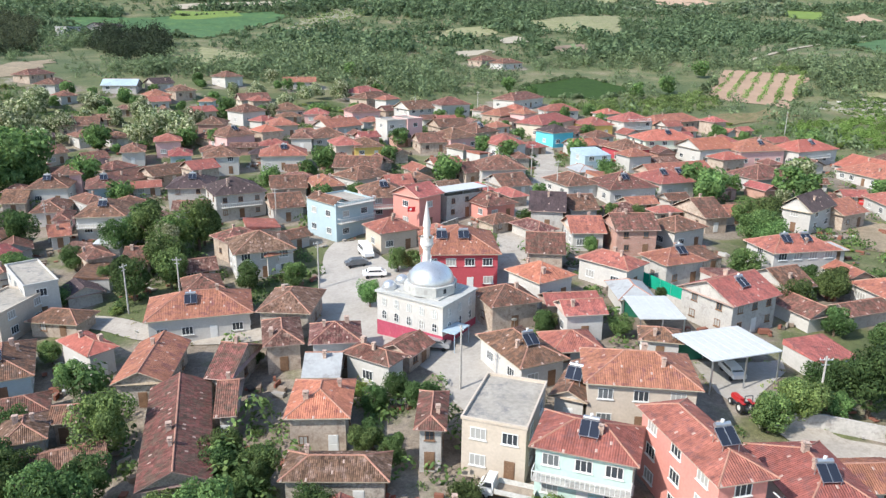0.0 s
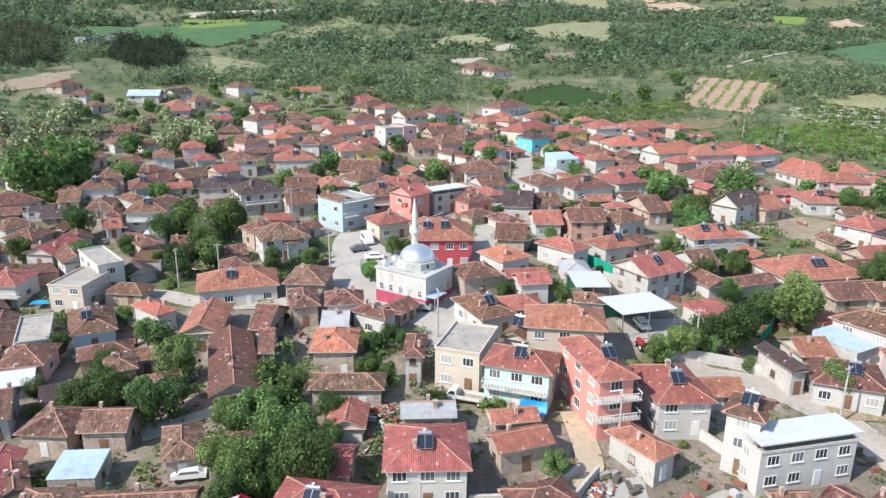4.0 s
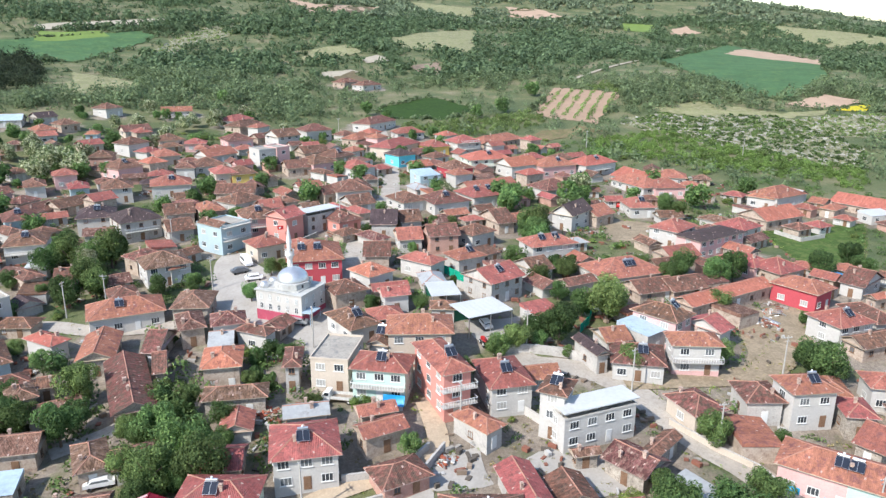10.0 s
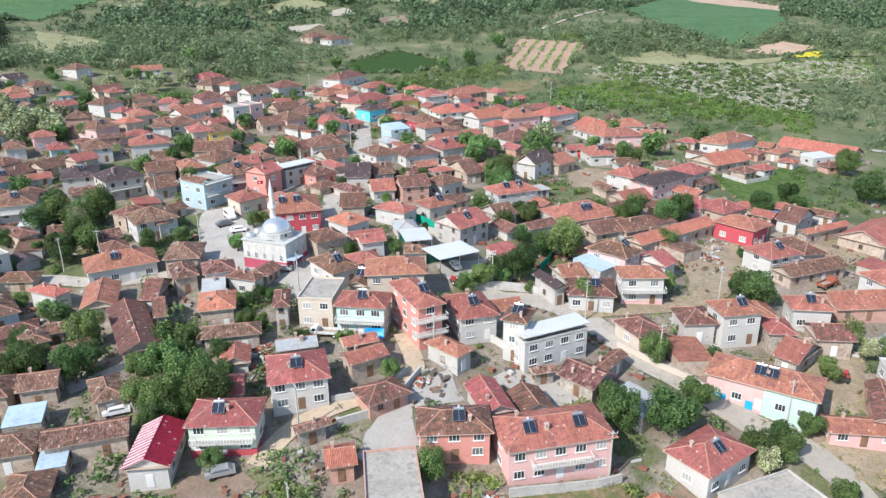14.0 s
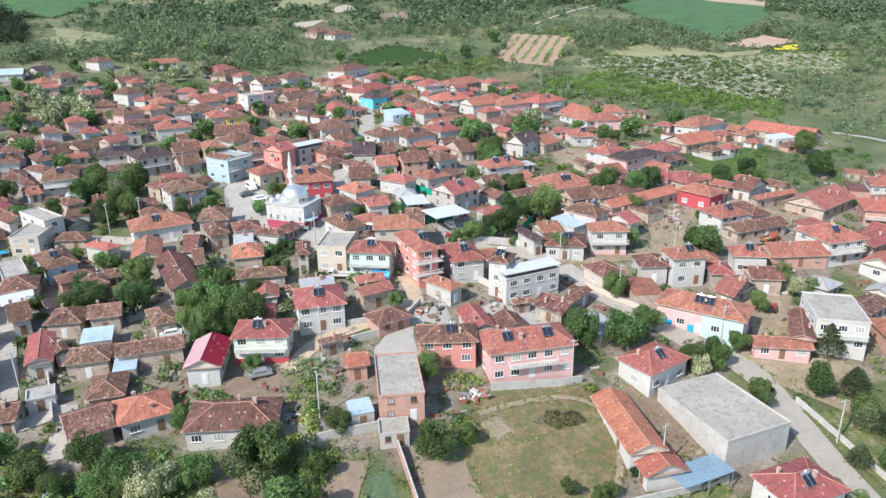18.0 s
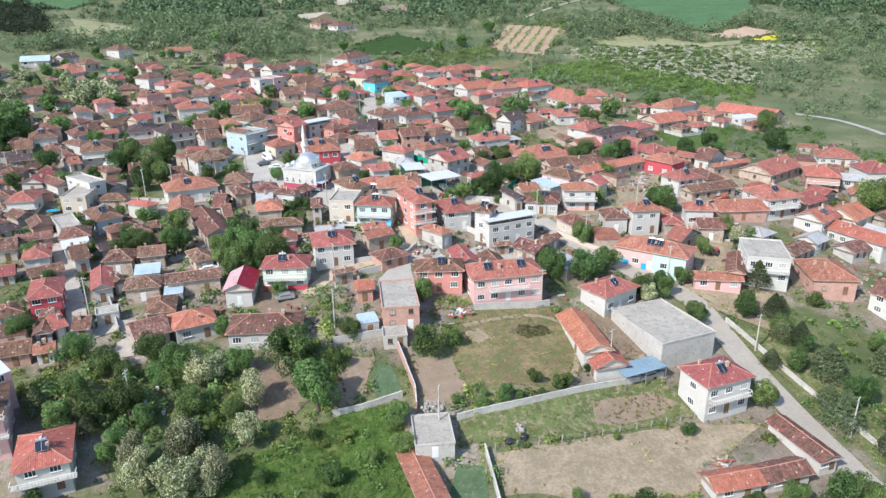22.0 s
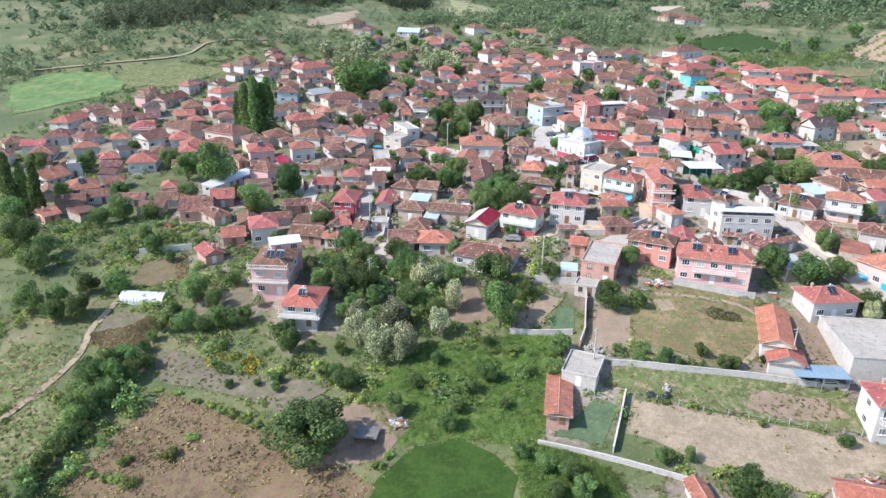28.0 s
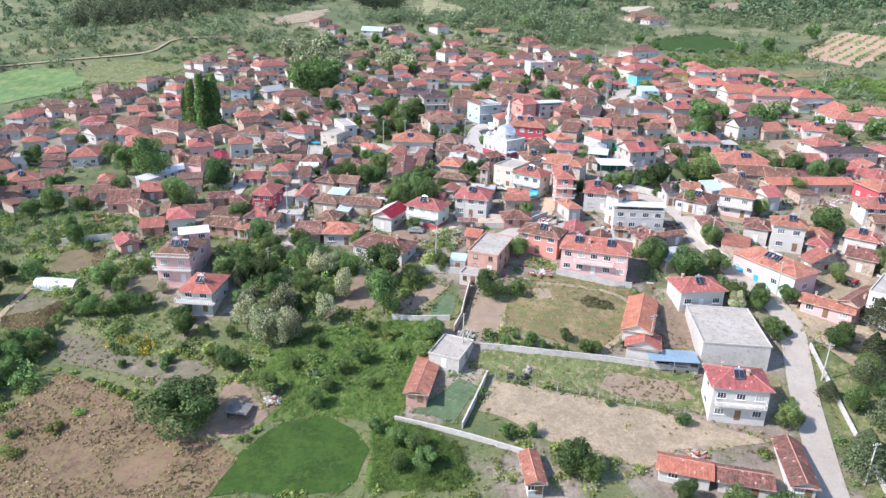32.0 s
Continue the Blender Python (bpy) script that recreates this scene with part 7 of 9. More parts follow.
tree(-81.0, 233.0, 5.5, "f")
tree(-97.4, 235.4, 4.0, "f")
tree(-123.2, 267.9, 4.7, "f")
tree(-148.8, 274.3, 4.9, "f")
tree(-82.5, 251.7, 4.2, "f")
tree(-58.4, 282.2, 4.5, "f")
tree(-72.9, 302.5, 4.4, "f")
tree(-40.3, 310.6, 5.4, "f")
tree(-53.1, 301.9, 4.4, "f")
tree(-74.4, 336.6, 4.1, "f")
tree(-77.0, 270.4, 4.0, "r")
tree(-78.2, 229.1, 3.8, "r")
tree(-143.4, 288.8, 3.8, "r")
tree(-118.4, 281.0, 3.6, "r")
tree(9.0, 99.1, 1.0, "r")
tree(-28.6, 93.9, 1.2, "r")
tree(-24.1, 91.8, 1.5, "r")
tree(-60.9, 273.3, 3.3, "f")
tree(-118.2, 230.9, 2.5, "f")
tree(-121.3, 253.9, 3.6, "f")
tree(-126.0, 216.3, 5.0, "r")
tree(-105.2, 263.4, 4.5, "f")
tree(-111.2, 253.3, 3.9, "f")
tree(-83.5, 303.1, 3.7, "f")
tree(-49.9, 310.9, 4.0, "f")
tree(-42.4, 371.1, 4.1, "r")
tree(-28.0, 333.3, 3.7, "f")
tree(35.2, 351.1, 3.9, "r")
tree(44.9, 340.9, 3.2, "r")
tree(112.8, 356.8, 4.7, "r")
tree(96.0, 345.1, 4.0, "r")
tree(145.4, 403.9, 5.4, "r")
tree(64.8, 84.3, 5.4, "r")
tree(51.1, 75.4, 4.5, "r")
tree(42.6, 75.4, 2.6, "r")
tree(94.3, 55.6, 4.9, "r")
tree(59.2, 25.7, 4.8, "r")
tree(51.6, 27.5, 3.5, "r")
tree(93.2, 106.0, 4.0, "r")
tree(104.8, 102.3, 4.0, "r")
tree(128.8, 102.2, 4.0, "r")
tree(141.9, 109.1, 3.5, "r")
tree(159.2, 182.9, 4.1, "r")
tree(119.2, 164.9, 4.0, "r")
tree(66.2, 145.9, 3.8, "r")
tree(89.2, 178.0, 4.8, "r")
tree(94.6, 178.2, 3.6, "r")
tree(65.2, 41.9, 2.8, "r")
tree(52.1, 32.3, 2.6, "r")
tree(19.5, 20.9, 2.9, "r")
tree(43.4, 21.0, 2.2, "r")
tree(69.9, 18.3, 3.0, "r")
tree(75.5, 19.5, 2.7, "r")
tree(64.3, 109.4, 2.9, "r")
tree(17.7, 44.1, 1.9, "r")
tree(185.7, 136.4, 5.3, "r")
tree(168.2, 108.0, 5.3, "r")
tree(140.1, 102.2, 3.4, "r")
tree(103.6, 39.1, 3.1, "r")
tree(73.0, 43.8, 1.1, "r")
tree(64.2, 45.0, 1.2, "r")
tree(106.8, 78.3, 1.4, "r")
tree(76.3, 40.5, 1.5, "r")
tree(97.1, 39.3, 1.4, "r")
tree(16.3, 2.4, 3.6, "r")
tree(22.5, 4.5, 2.0, "r")
tree(-8.7, 2.0, 5.6, "r")
tree(-4.9, -7.3, 4.5, "r")
tree(2.9, 11.0, 2.5, "r")
tree(-22.5, 3.8, 2.5, "f")
tree(-38.7, 6.8, 2.7, "r")
tree(-29.9, 3.3, 2.8, "r")
tree(98.8, 17.3, 2.9, "c")
tree(96.2, 7.0, 2.4, "c")
tree(89.6, 7.8, 2.9, "r")
tree(74.8, 17.3, 2.7, "r")
tree(77.3, 7.6, 2.7, "r")
tree(94.2, 1.6, 2.7, "r")
tree(96.0, -2.3, 2.6, "c")
tree(39.5, -7.9, 1.7, "r")
tree(35.3, -6.5, 1.5, "r")
tree(41.8, -7.2, 1.4, "r")
tree(28.5, -10.3, 1.7, "r")
tree(23.6, -11.6, 1.5, "r")
tree(109.5, 36.2, 2.0, "r")
tree(94.8, 60.8, 2.7, "r")
tree(79.1, 63.8, 2.7, "r")
tree(104.6, 35.8, 2.3, "f")
tree(64.4, 17.2, 1.6, "r")
tree(42.0, 24.1, 1.6, "r")
tree(95.5, -11.8, 3.7, "c")
tree(96.0, -19.7, 3.8, "r")
tree(89.3, -23.9, 3.5, "c")
tree(109.3, -13.0, 4.0, "c")
tree(111.8, -6.8, 3.1, "r")
tree(100.2, -27.2, 3.6, "c")
tree(92.8, -32.0, 2.6, "c")
tree(95.9, -4.1, 2.2, "r")
tree(85.9, -7.1, 2.0, "c")
tree(91.0, 9.9, 3.1, "r")
tree(98.8, 8.4, 2.0, "c")
tree(107.7, 8.6, 2.1, "r")
tree(77.6, -16.5, 3.0, "r")
tree(-27.2, -20.5, 4.0, "f")
tree(-32.7, -18.3, 3.0, "f")
tree(-23.4, -21.1, 2.9, "f")
tree(-24.7, -10.0, 2.1, "r")
tree(-39.3, -10.8, 2.0, "r")
tree(-47.7, -3.2, 3.2, "r")
tree(-52.4, 2.2, 2.5, "c")
tree(-42.8, -4.4, 2.1, "c")
tree(-19.1, -6.2, 2.4, "r")
tree(-33.6, -4.9, 2.4, "r")
tree(-37.9, -7.7, 2.2, "r")
tree(-23.6, 4.5, 2.5, "f")
tree(-32.7, 4.5, 3.2, "r")
tree(-4.3, -22.6, 2.5, "r")
tree(-50.1, -19.9, 2.2, "r")
tree(8.3, -12.6, 2.6, "r")
tree(8.3, -18.7, 2.5, "r")
tree(8.3, -25.2, 1.4, "r")
tree(154.4, 45.0, 5.3, "r")
tree(81.2, 20.8, 2.5, "r")
tree(69.9, 15.7, 2.1, "f")
tree(79.0, -10.4, 1.2, "r")
tree(27.7, -10.8, 1.1, "r")
tree(31.2, -10.3, 1.1, "r")
tree(19.2, -10.0, 1.1, "r")
tree(35.8, -9.8, 1.1, "r")
tree(59.3, -21.5, 1.6, "r")
tree(45.7, -20.7, 0.9, "r")
tree(93.3, 31.8, 2.4, "r")
tree(77.5, -40.0, 3.3, "r")
tree(67.3, -39.4, 2.8, "r")
tree(78.6, -42.9, 3.1, "r")
tree(59.5, -40.4, 2.5, "r")
tree(43.8, -39.8, 3.1, "r")
tree(29.5, -35.2, 1.5, "r")
tree(24.9, -9.0, 0.9, "r")
tree(47.3, -3.8, 0.9, "r")
tree(-29.8, -46.0, 8.4, "r", 0.64)
tree(-122.8, -9.2, 4.7, "r")
tree(-95.5, -13.2, 3.4, "r")
tree(-75.2, -11.6, 3.6, "r")
tree(-48.7, -18.7, 2.2, "r")
tree(-24.0, -19.2, 3.0, "f")
tree(41.4, -39.6, 3.9, "r")
tree(28.5, -35.0, 1.6, "r")
tree(33.0, -33.3, 1.4, "r")
tree(-7.9, -36.0, 2.3, "r")
tree(-112.6, 56.7, 7.1, "r")
tree(-125.9, 60.7, 5.3, "r")
tree(-83.3, 30.9, 5.4, "r")
tree(-84.2, 52.0, 5.5, "r")
tree(-123.2, 24.5, 4.4, "r")
tree(-127.3, 19.7, 3.3, "r")
tree(-140.4, 71.8, 4.0, "r")
tree(-167.2, 60.3, 3.6, "r")
tree(-115.9, 178.6, 8.9, "r")
tree(-155.0, 16.8, 4.0, "r")
tree(-126.6, -1.7, 3.8, "r")
tree(-115.9, 27.4, 3.0, "r")
tree(-166.4, 30.0, 3.8, "r")
tree(-165.2, 84.6, 2.9, "r")
tree(-70.6, 68.9, 2.7, "r")
tree(-102.9, -14.4, 3.1, "r")
tree(-137.4, 1.7, 4.5, "r")
tree(-106.6, 13.1, 2.4, "r")
tree(-91.3, 2.2, 1.9, "r")
tree(-69.3, -4.9, 2.2, "r")
tree(-44.1, -32.5, 1.2, "r")
tree(0.8, -29.0, 1.4, "r")
tree(-6.7, -26.4, 1.7, "r")
tree(2.7, -19.5, 1.5, "r")
tree(-6.3, -13.0, 1.3, "r")
tree(-17.0, -27.0, 1.8, "r")
tree(-7.9, -31.4, 1.9, "r")
tree(-18.9, -33.9, 2.2, "r")
tree(-14.9, -19.9, 1.6, "r")
tree(-35.3, -20.6, 1.7, "r")
tree(-41.3, -21.7, 1.7, "r")
tree(-59.6, -10.8, 1.6, "f")
tree(-134.9, 114.5, 2.7, "p")
tree(-129.9, 113.9, 2.7, "p")
tree(-126.8, 118.5, 2.7, "p")
tree(-159.1, 20.7, 2.3, "p")
tree(-156.1, 23.1, 2.0, "p")
tree(-150.9, 22.2, 2.0, "p")
tree(-139.4, 116.9, 2.2, "p")
tree(-128.0, 115.9, 2.4, "p")
tree(-34.0, -14.2, 3.0, "f")
tree(-48.7, -12.3, 3.2, "r")
tree(-45.9, -22.6, 2.8, "r")
tree(10.3, -42.0, 2.3, "r")
tree(14.3, -42.4, 2.5, "r")
tree(17.1, -46.0, 2.3, "r")
tree(12.5, -46.9, 2.1, "r")
tree(5.7, -39.8, 1.8, "r")
tree(73.2, -42.7, 4.1, "r")
tree(78.4, -45.6, 3.7, "r")
tree(-27.1, -13.4, 3.6, "f")
tree(-21.9, -19.0, 3.5, "f")
tree(-24.8, 2.9, 3.0, "f")
tree(-16.9, -12.3, 2.6, "f")
tree(-154.2, 234.9, 6.5, "f")
tree(-139.4, 222.0, 5.6, "f")
tree(-138.0, 235.4, 5.4, "f")
tree(-121.1, 220.9, 4.6, "f")
tree(-121.0, 239.8, 4.8, "f")
tree(-104.0, 223.3, 4.9, "r")
tree(-104.1, 259.3, 4.5, "f")
tree(-91.7, 187.2, 5.1, "r")
tree(-75.9, 172.2, 3.9, "r")
tree(-69.3, 230.2, 3.5, "r")
tree(-59.2, 146.0, 4.7, "r")
tree(-51.3, 138.9, 4.5, "r")
tree(-47.1, 144.7, 4.0, "r")
tree(-62.7, 139.2, 4.0, "r")
tree(-34.1, 192.3, 3.0, "r")
tree(-10.8, 230.9, 3.4, "r")
tree(21.6, 211.4, 3.6, "r")
tree(41.6, 245.4, 3.6, "r")
tree(66.7, 181.0, 4.4, "r")
tree(64.4, 131.7, 4.3, "r")
tree(46.8, 186.3, 2.5, "r")
tree(100.4, 195.5, 4.0, "r")
tree(120.6, 231.1, 4.6, "r")
tree(2.5, 157.2, 2.5, "r")
tree(-17.7, 172.8, 2.4, "r")
tree(-29.3, 127.7, 2.7, "r")
tree(-62.7, 114.0, 2.7, "r")
tree(-21.3, 65.7, 2.8, "r")
tree(-17.2, 62.7, 2.1, "r")
tree(-76.2, 127.6, 3.3, "r")
tree(-91.6, 128.7, 3.4, "r")
tree(39.3, 153.1, 2.2, "r")
tree(52.9, 173.0, 2.4, "r")
tree(111.8, 175.8, 3.4, "r")
tree(129.1, 196.9, 4.2, "r")
tree(118.3, 156.5, 3.6, "r")
tree(25.5, 169.3, 2.3, "r")
tree(14.9, 191.9, 2.2, "r")
tree(-98.8, 5.5, 2.9, "r")
tree(-113.2, 42.9, 3.0, "r")
tree(-134.8, 38.2, 3.2, "r")
tree(-152.7, 34.1, 3.3, "r")
tree(-100.6, 47.9, 2.6, "r")
tree(-62.9, 52.8, 2.5, "r")
tree(-60.5, 83.5, 2.7, "r")
tree(-61.7, 27.8, 2.9, "r")
tree(-21.9, 18.2, 2.2, "r")
tree(-10.4, 30.3, 2.1, "r")
tree(29.5, 63.0, 2.6, "r")
tree(47.4, 78.7, 2.8, "r")
tree(61.0, 62.7, 3.3, "r")
tree(56.2, 104.2, 3.1, "r")
tree(3.5, 59.7, 2.0, "r")
tree(-183.9, 57.0, 3.8, "r")
tree(-171.2, 67.5, 3.3, "r")
tree(-120.0, 63.2, 2.9, "r")
tree(-67.4, 12.8, 2.5, "r")
tree(-15.6, 50.7, 4.3, "r")
tree(-11.5, 43.3, 4.1, "r")
tree(-18.5, 44.3, 3.8, "r")
tree(-35.5, 60.0, 3.8, "r")
tree(-22.7, 48.1, 3.1, "r")
tree(91.2, 85.5, 3.1, "r")
tree(66.2, 29.5, 3.3, "r")
tree(59.9, 28.8, 2.7, "r")
tree(75.9, 36.1, 2.1, "r")
tree(-69.2, -13.3, 2.4, "r")
tree(90.5, -9.1, 2.8, "r")
tree(90.6, -18.4, 2.6, "c")
tree(93.2, -0.2, 2.5, "c")
tree(38.0, 72.0, 3.1, "r")
tree(60.3, 87.3, 3.3, "r")
tree(80.0, 9.6, 1.5, "r")
tree(-20.1, 57.0, 3.6, "r")
tree(-22.6, 56.3, 2.8, "r")
tree(-12.8, 52.3, 3.0, "r")
tree(-9.9, 52.4, 2.3, "r")
tree(-46.0, 66.2, 3.5, "r")
tree(-48.7, 64.4, 3.2, "r")
tree(-42.4, 67.5, 2.5, "r")
tree(-6.5, 77.3, 2.1, "r")
tree(-6.9, 69.0, 2.2, "r")
tree(-25.4, 59.2, 2.5, "r")
tree(-11.7, 81.0, 1.3, "r")
tree(42.1, 73.4, 3.0, "r")
tree(28.3, 78.1, 1.2, "r")
tree(-48.8, 76.2, 2.3, "r")
tree(-34.0, 63.8, 3.1, "r")
tree(-3.5, 67.2, 1.9, "r")
tree(-49.2, 128.4, 4.2, "r")
tree(-85.7, 145.4, 4.4, "r")
tree(-113.2, 186.7, 6.3, "r")
tree(-112.9, 196.6, 5.0, "r")
tree(-104.0, 188.3, 4.0, "r")
tree(-92.2, 226.3, 4.9, "f")
tree(-149.1, 249.3, 5.3, "f")
tree(-142.8, 265.6, 5.5, "f")
tree(-91.6, 246.9, 4.8, "f")
tree(68.0, 142.2, 4.4, "r")
tree(63.4, 114.8, 2.6, "r")
tree(65.6, 168.1, 4.3, "r")
tree(96.7, 187.1, 4.6, "f")
tree(36.4, 107.5, 1.3, "r")
tree(16.9, 95.8, 1.7, "r")
tree(-0.2, 78.6, 1.8, "r")
tree(-42.6, 10.6, 3.5, "r")
tree(-48.4, 16.6, 3.2, "r")
tree(-28.4, 5.2, 3.9, "r")
tree(-34.4, 11.4, 3.4, "r")
tree(-18.3, 5.1, 3.3, "r")
tree(-26.6, -3.5, 3.3, "r")
tree(-36.9, -1.5, 3.3, "r")
tree(-42.2, -1.4, 3.3, "r")
tree(-14.4, 15.0, 2.6, "r")
tree(-1.9, 1.9, 2.8, "r")
tree(-15.4, -4.3, 3.2, "f")
tree(-46.8, 4.4, 3.0, "r")
tree(-44.0, 64.4, 3.3, "r")
tree(-17.4, 52.1, 2.8, "r")
tree(-20.1, 41.5, 2.5, "r")
tree(-12.1, 50.6, 2.4, "r")
tree(-10.7, 58.6, 2.4, "r")
tree(-15.2, 44.4, 2.0, "r")
tree(-99.0, 127.9, 3.3, "r")
tree(-51.0, 117.5, 3.9, "r")
tree(-58.5, 123.4, 2.0, "r")
tree(66.3, 87.8, 3.6, "r")
tree(58.2, 96.3, 2.5, "r")
tree(83.3, 109.6, 3.4, "r")
tree(86.9, 101.7, 3.6, "r")
tree(131.6, 168.5, 4.8, "r")
tree(99.6, 100.5, 4.2, "r")
tree(118.6, 133.9, 2.4, "r")
tree(51.2, 70.0, 1.5, "r")
tree(47.0, 177.6, 2.2, "r")
tree(-56.6, 69.2, 2.0, "r")
tree(-40.0, 58.0, 2.0, "r")
tree(-61.4, 70.8, 1.4, "r")

# Trees and undergrowth round the stubble field and its gardens
tree(-76, -63, 2.4, "r")
tree(-75.6, -59.5, 2.2, "r")
tree(-76, -56, 2.5, "r")
tree(-75.8, -53, 2.6, "r")
tree(-76.5, -50, 2.7, "r")
tree(-76.2, -47, 2.8, "r")
tree(-77.5, -44.3, 3.0, "r")
tree(-76, -41.5, 2.7, "r")
tree(-79.8, -47, 2.2, "r")
tree(-81, -43.5, 2.8, "r")
tree(-80.5, -40, 3.2, "r")
tree(-77.2, -38.3, 3.1, "r")
tree(-83, -38.6, 2.6, "r")
tree(-81, -35.6, 3.0, "r")
tree(-74.6, -35.8, 2.3, "r")
tree(-77, -33, 2.7, "r")
tree(-80, -31.5, 2.2, "r")
tree(-73.5, -32.5, 1.7, "r")
tree(-76.5, -28.5, 1.6, "r")
tree(-77, -25.5, 1.5, "r")
tree(-77, -22.5, 1.7, "r")
tree(-77.4, -19.5, 1.6, "r")
tree(-77.8, -16.5, 1.9, "r")
tree(-74, -21.8, 2.0, "r")
tree(-71, -21, 2.4, "r")
tree(-68, -20.4, 2.2, "r")
tree(-65.2, -19, 2.5, "r")
tree(-62.5, -17.5, 2.4, "r")
tree(-60, -16.5, 2.1, "r")
tree(-98.4, -23, 3.6, "r")
tree(-102.5, -25.5, 3.0, "r")
tree(-110.5, -23.5, 3.8, "r")
tree(-106.5, -20, 2.9, "r")
tree(-54, -33.5, 1.2, "r")
tree(-44.6, -30.7, 1.5, "r")
tree(-48.5, -32, 0.9, "r")
tree(-60, -29, 0.9, "r")
tree(-30.5, -29.5, 2.6, "r")
tree(-33, -27.6, 2.0, "r")
tree(-36.5, -27.5, 1.5, "r")
tree(-43.3, -26.5, 1.3, "r")
tree(-71.5, -67.5, 2.4, "r")
tree(-67.5, -66, 1.8, "r")
bush(-66.4, -57.9, 1.6)
bush(-64.0, -58.4, 1.3)
bush(-61.9, -58.0, 1.5)
bush(-58.6, -58.4, 1.8)
bush(-62.4, -54.4, 1.7)
bush(-53.8, -46.7, 1.5)
bush(-55.0, -51.6, 2.0)
bush(-63, -37.2, 1.1)
bush(-58.4, -38.0, 1.2)
bush(-55, -38.6, 1.4)
bush(-52, -39.2, 1.6)
bush(-49.1, -39.9, 1.7)
bush(-46.5, -40.6, 1.6)
bush(-43.5, -41.4, 1.5)
bush(-41, -42.2, 1.3)
bush(-38, -43.4, 1.2)
bush(-67.5, -37.0, 1.0)
bush(-17.8, -46.2, 1.5)
bush(-16.8, -43.8, 1.3)

# Bare, trodden earth round the houses
px, py = np.meshgrid(GX, GY)
px, py = px.ravel(), py.ravel()
near_by = np.full(px.shape, 1e9)
for hx, hy, _, hw, hd in PLOTS:
    near_by = np.minimum(near_by, np.hypot(px - hx, py - hy) - 0.5 * max(hw, hd))
bare = np.clip(1 - near_by / 14, 0, 1) * np.where(px < -5, 0.64, 0.72)
att = ground_ob.data.attributes.new("bare", 'FLOAT', 'POINT')
att.data.foreach_set("value", bare.astype(np.float32))


def free_of(x, y, room=1.0):
    """Whether places keep clear of houses, roads and open yards."""
    ok = np.ones(x.shape, bool)
    for hx, hy, rot, hw, hd in PLOTS:
        c, s = math.cos(radians(rot)), math.sin(radians(rot))
        dx, dy = x - hx, y - hy
        ok &= ~((np.abs(dx * c + dy * s) < hw / 2 + room) & (np.abs(-dx * s + dy * c) < hd / 2 + room))
    for poly, surface in SHEETS:
        if surface not in ("rocky", "lush"):
            ok &= ~inside(poly, x, y)
    return ok


def house_gap(x, y):
    g = np.full(x.shape, 1e9)
    for hx, hy, _, hw, hd in PLOTS:
        g = np.minimum(g, np.hypot(x - hx, y - hy))
    return g


def clump_field(name, x, y, size, leaves, leaf, material, label, squash=0.8, category="woods"):
    """Many uneven leafy clumps in one mesh."""
    k = len(x)
    z = sheet_z(x, y)
    u = nrng.normal(size=(k, leaves, 3))
    u /= np.linalg.norm(u, axis=2)[:, :, None]
    u[:, :, 2] = np.abs(u[:, :, 2]) * 1.2 - 0.15
    facing = u.reshape(-1, 3).copy()
    # three lobes to every clump
    lobe = nrng.uniform(-0.5, 0.5, (k, 3, 3)) * [1, 1, 0.5] + [0, 0, 0.18]
    wide = nrng.uniform(0.45, 0.8, (k, 3))
    pick = nrng.randint(0, 3, (k, leaves))
    row = np.arange(k)[:, None]
    u = u * (wide[row, pick] * nrng.uniform(0.8, 1.08, (k, leaves)))[:, :, None] + lobe[row, pick]
    u[:, :, 2] = np.maximum(u[:, :, 2], 0.0) * squash * 1.3
    c = np.stack([x, y, z], -1)[:, None, :] + u * size[:, None, None]
    v = leaf_quads(c.reshape(-1, 3), leaf, facing if leaves >= 26 else None)
    v = v.reshape(k, leaves, 4, 3)
    mid = c[:, :, None, :]
    v = mid + (v - mid) * (size[:, None, None, None] / size.mean())
    ob = new(name, quad_mesh(name, v.reshape(-1, 3), material))
    return tagged(ob, label, category, kind="stuff")


# Smaller dwellings packed between the mapped houses
def packed(count, x0, x1, y0, y1, roofs, walls):
    """Small houses in the gaps of the village, turned like their nearest neighbour."""
    qx, qy = nrng.uniform(x0, x1, 5000), nrng.uniform(y0, y1, 5000)
    g = house_gap(qx, qy)
    built = []
    for k in np.flatnonzero((g > 9.5) & (g < 20) & free_of(qx, qy, 4.2)):
        x, y = float(qx[k]), float(qy[k])
        if len(built) >= count or any(math.hypot(x - p, y - q) < 11 for p, q in built) or any(math.hypot(x - t[0], y - t[1]) < t[2] + 3 for t in TREES):
            continue
        turn = min(PLOTS, key=lambda p: math.hypot(x - p[0], y - p[1]))[2]
        house(round(x, 1), round(y, 1), turn + rng.choice((0, 0, 8, -8)), round(rng.uniform(7, 9.5), 1), round(rng.uniform(7, 9), 1), rng.choice((2.8, 3.2, 4.6)), rng.choice(("hip", "hip", "gable")),
              rng.choice(roofs), rng.choice(walls), stacks=1, plain_walls=True)
        built.append((x, y))


packed(46, -225, -62, 62, 235, ("brown", "red", "brown", "old", "red"), ("white", "white", "cream", "taupe", "pink", "grey"))
packed(26, -110, 110, 205, 305, ("brown", "red", "red", "orange"), ("white", "pink", "cream", "taupe", "white"))

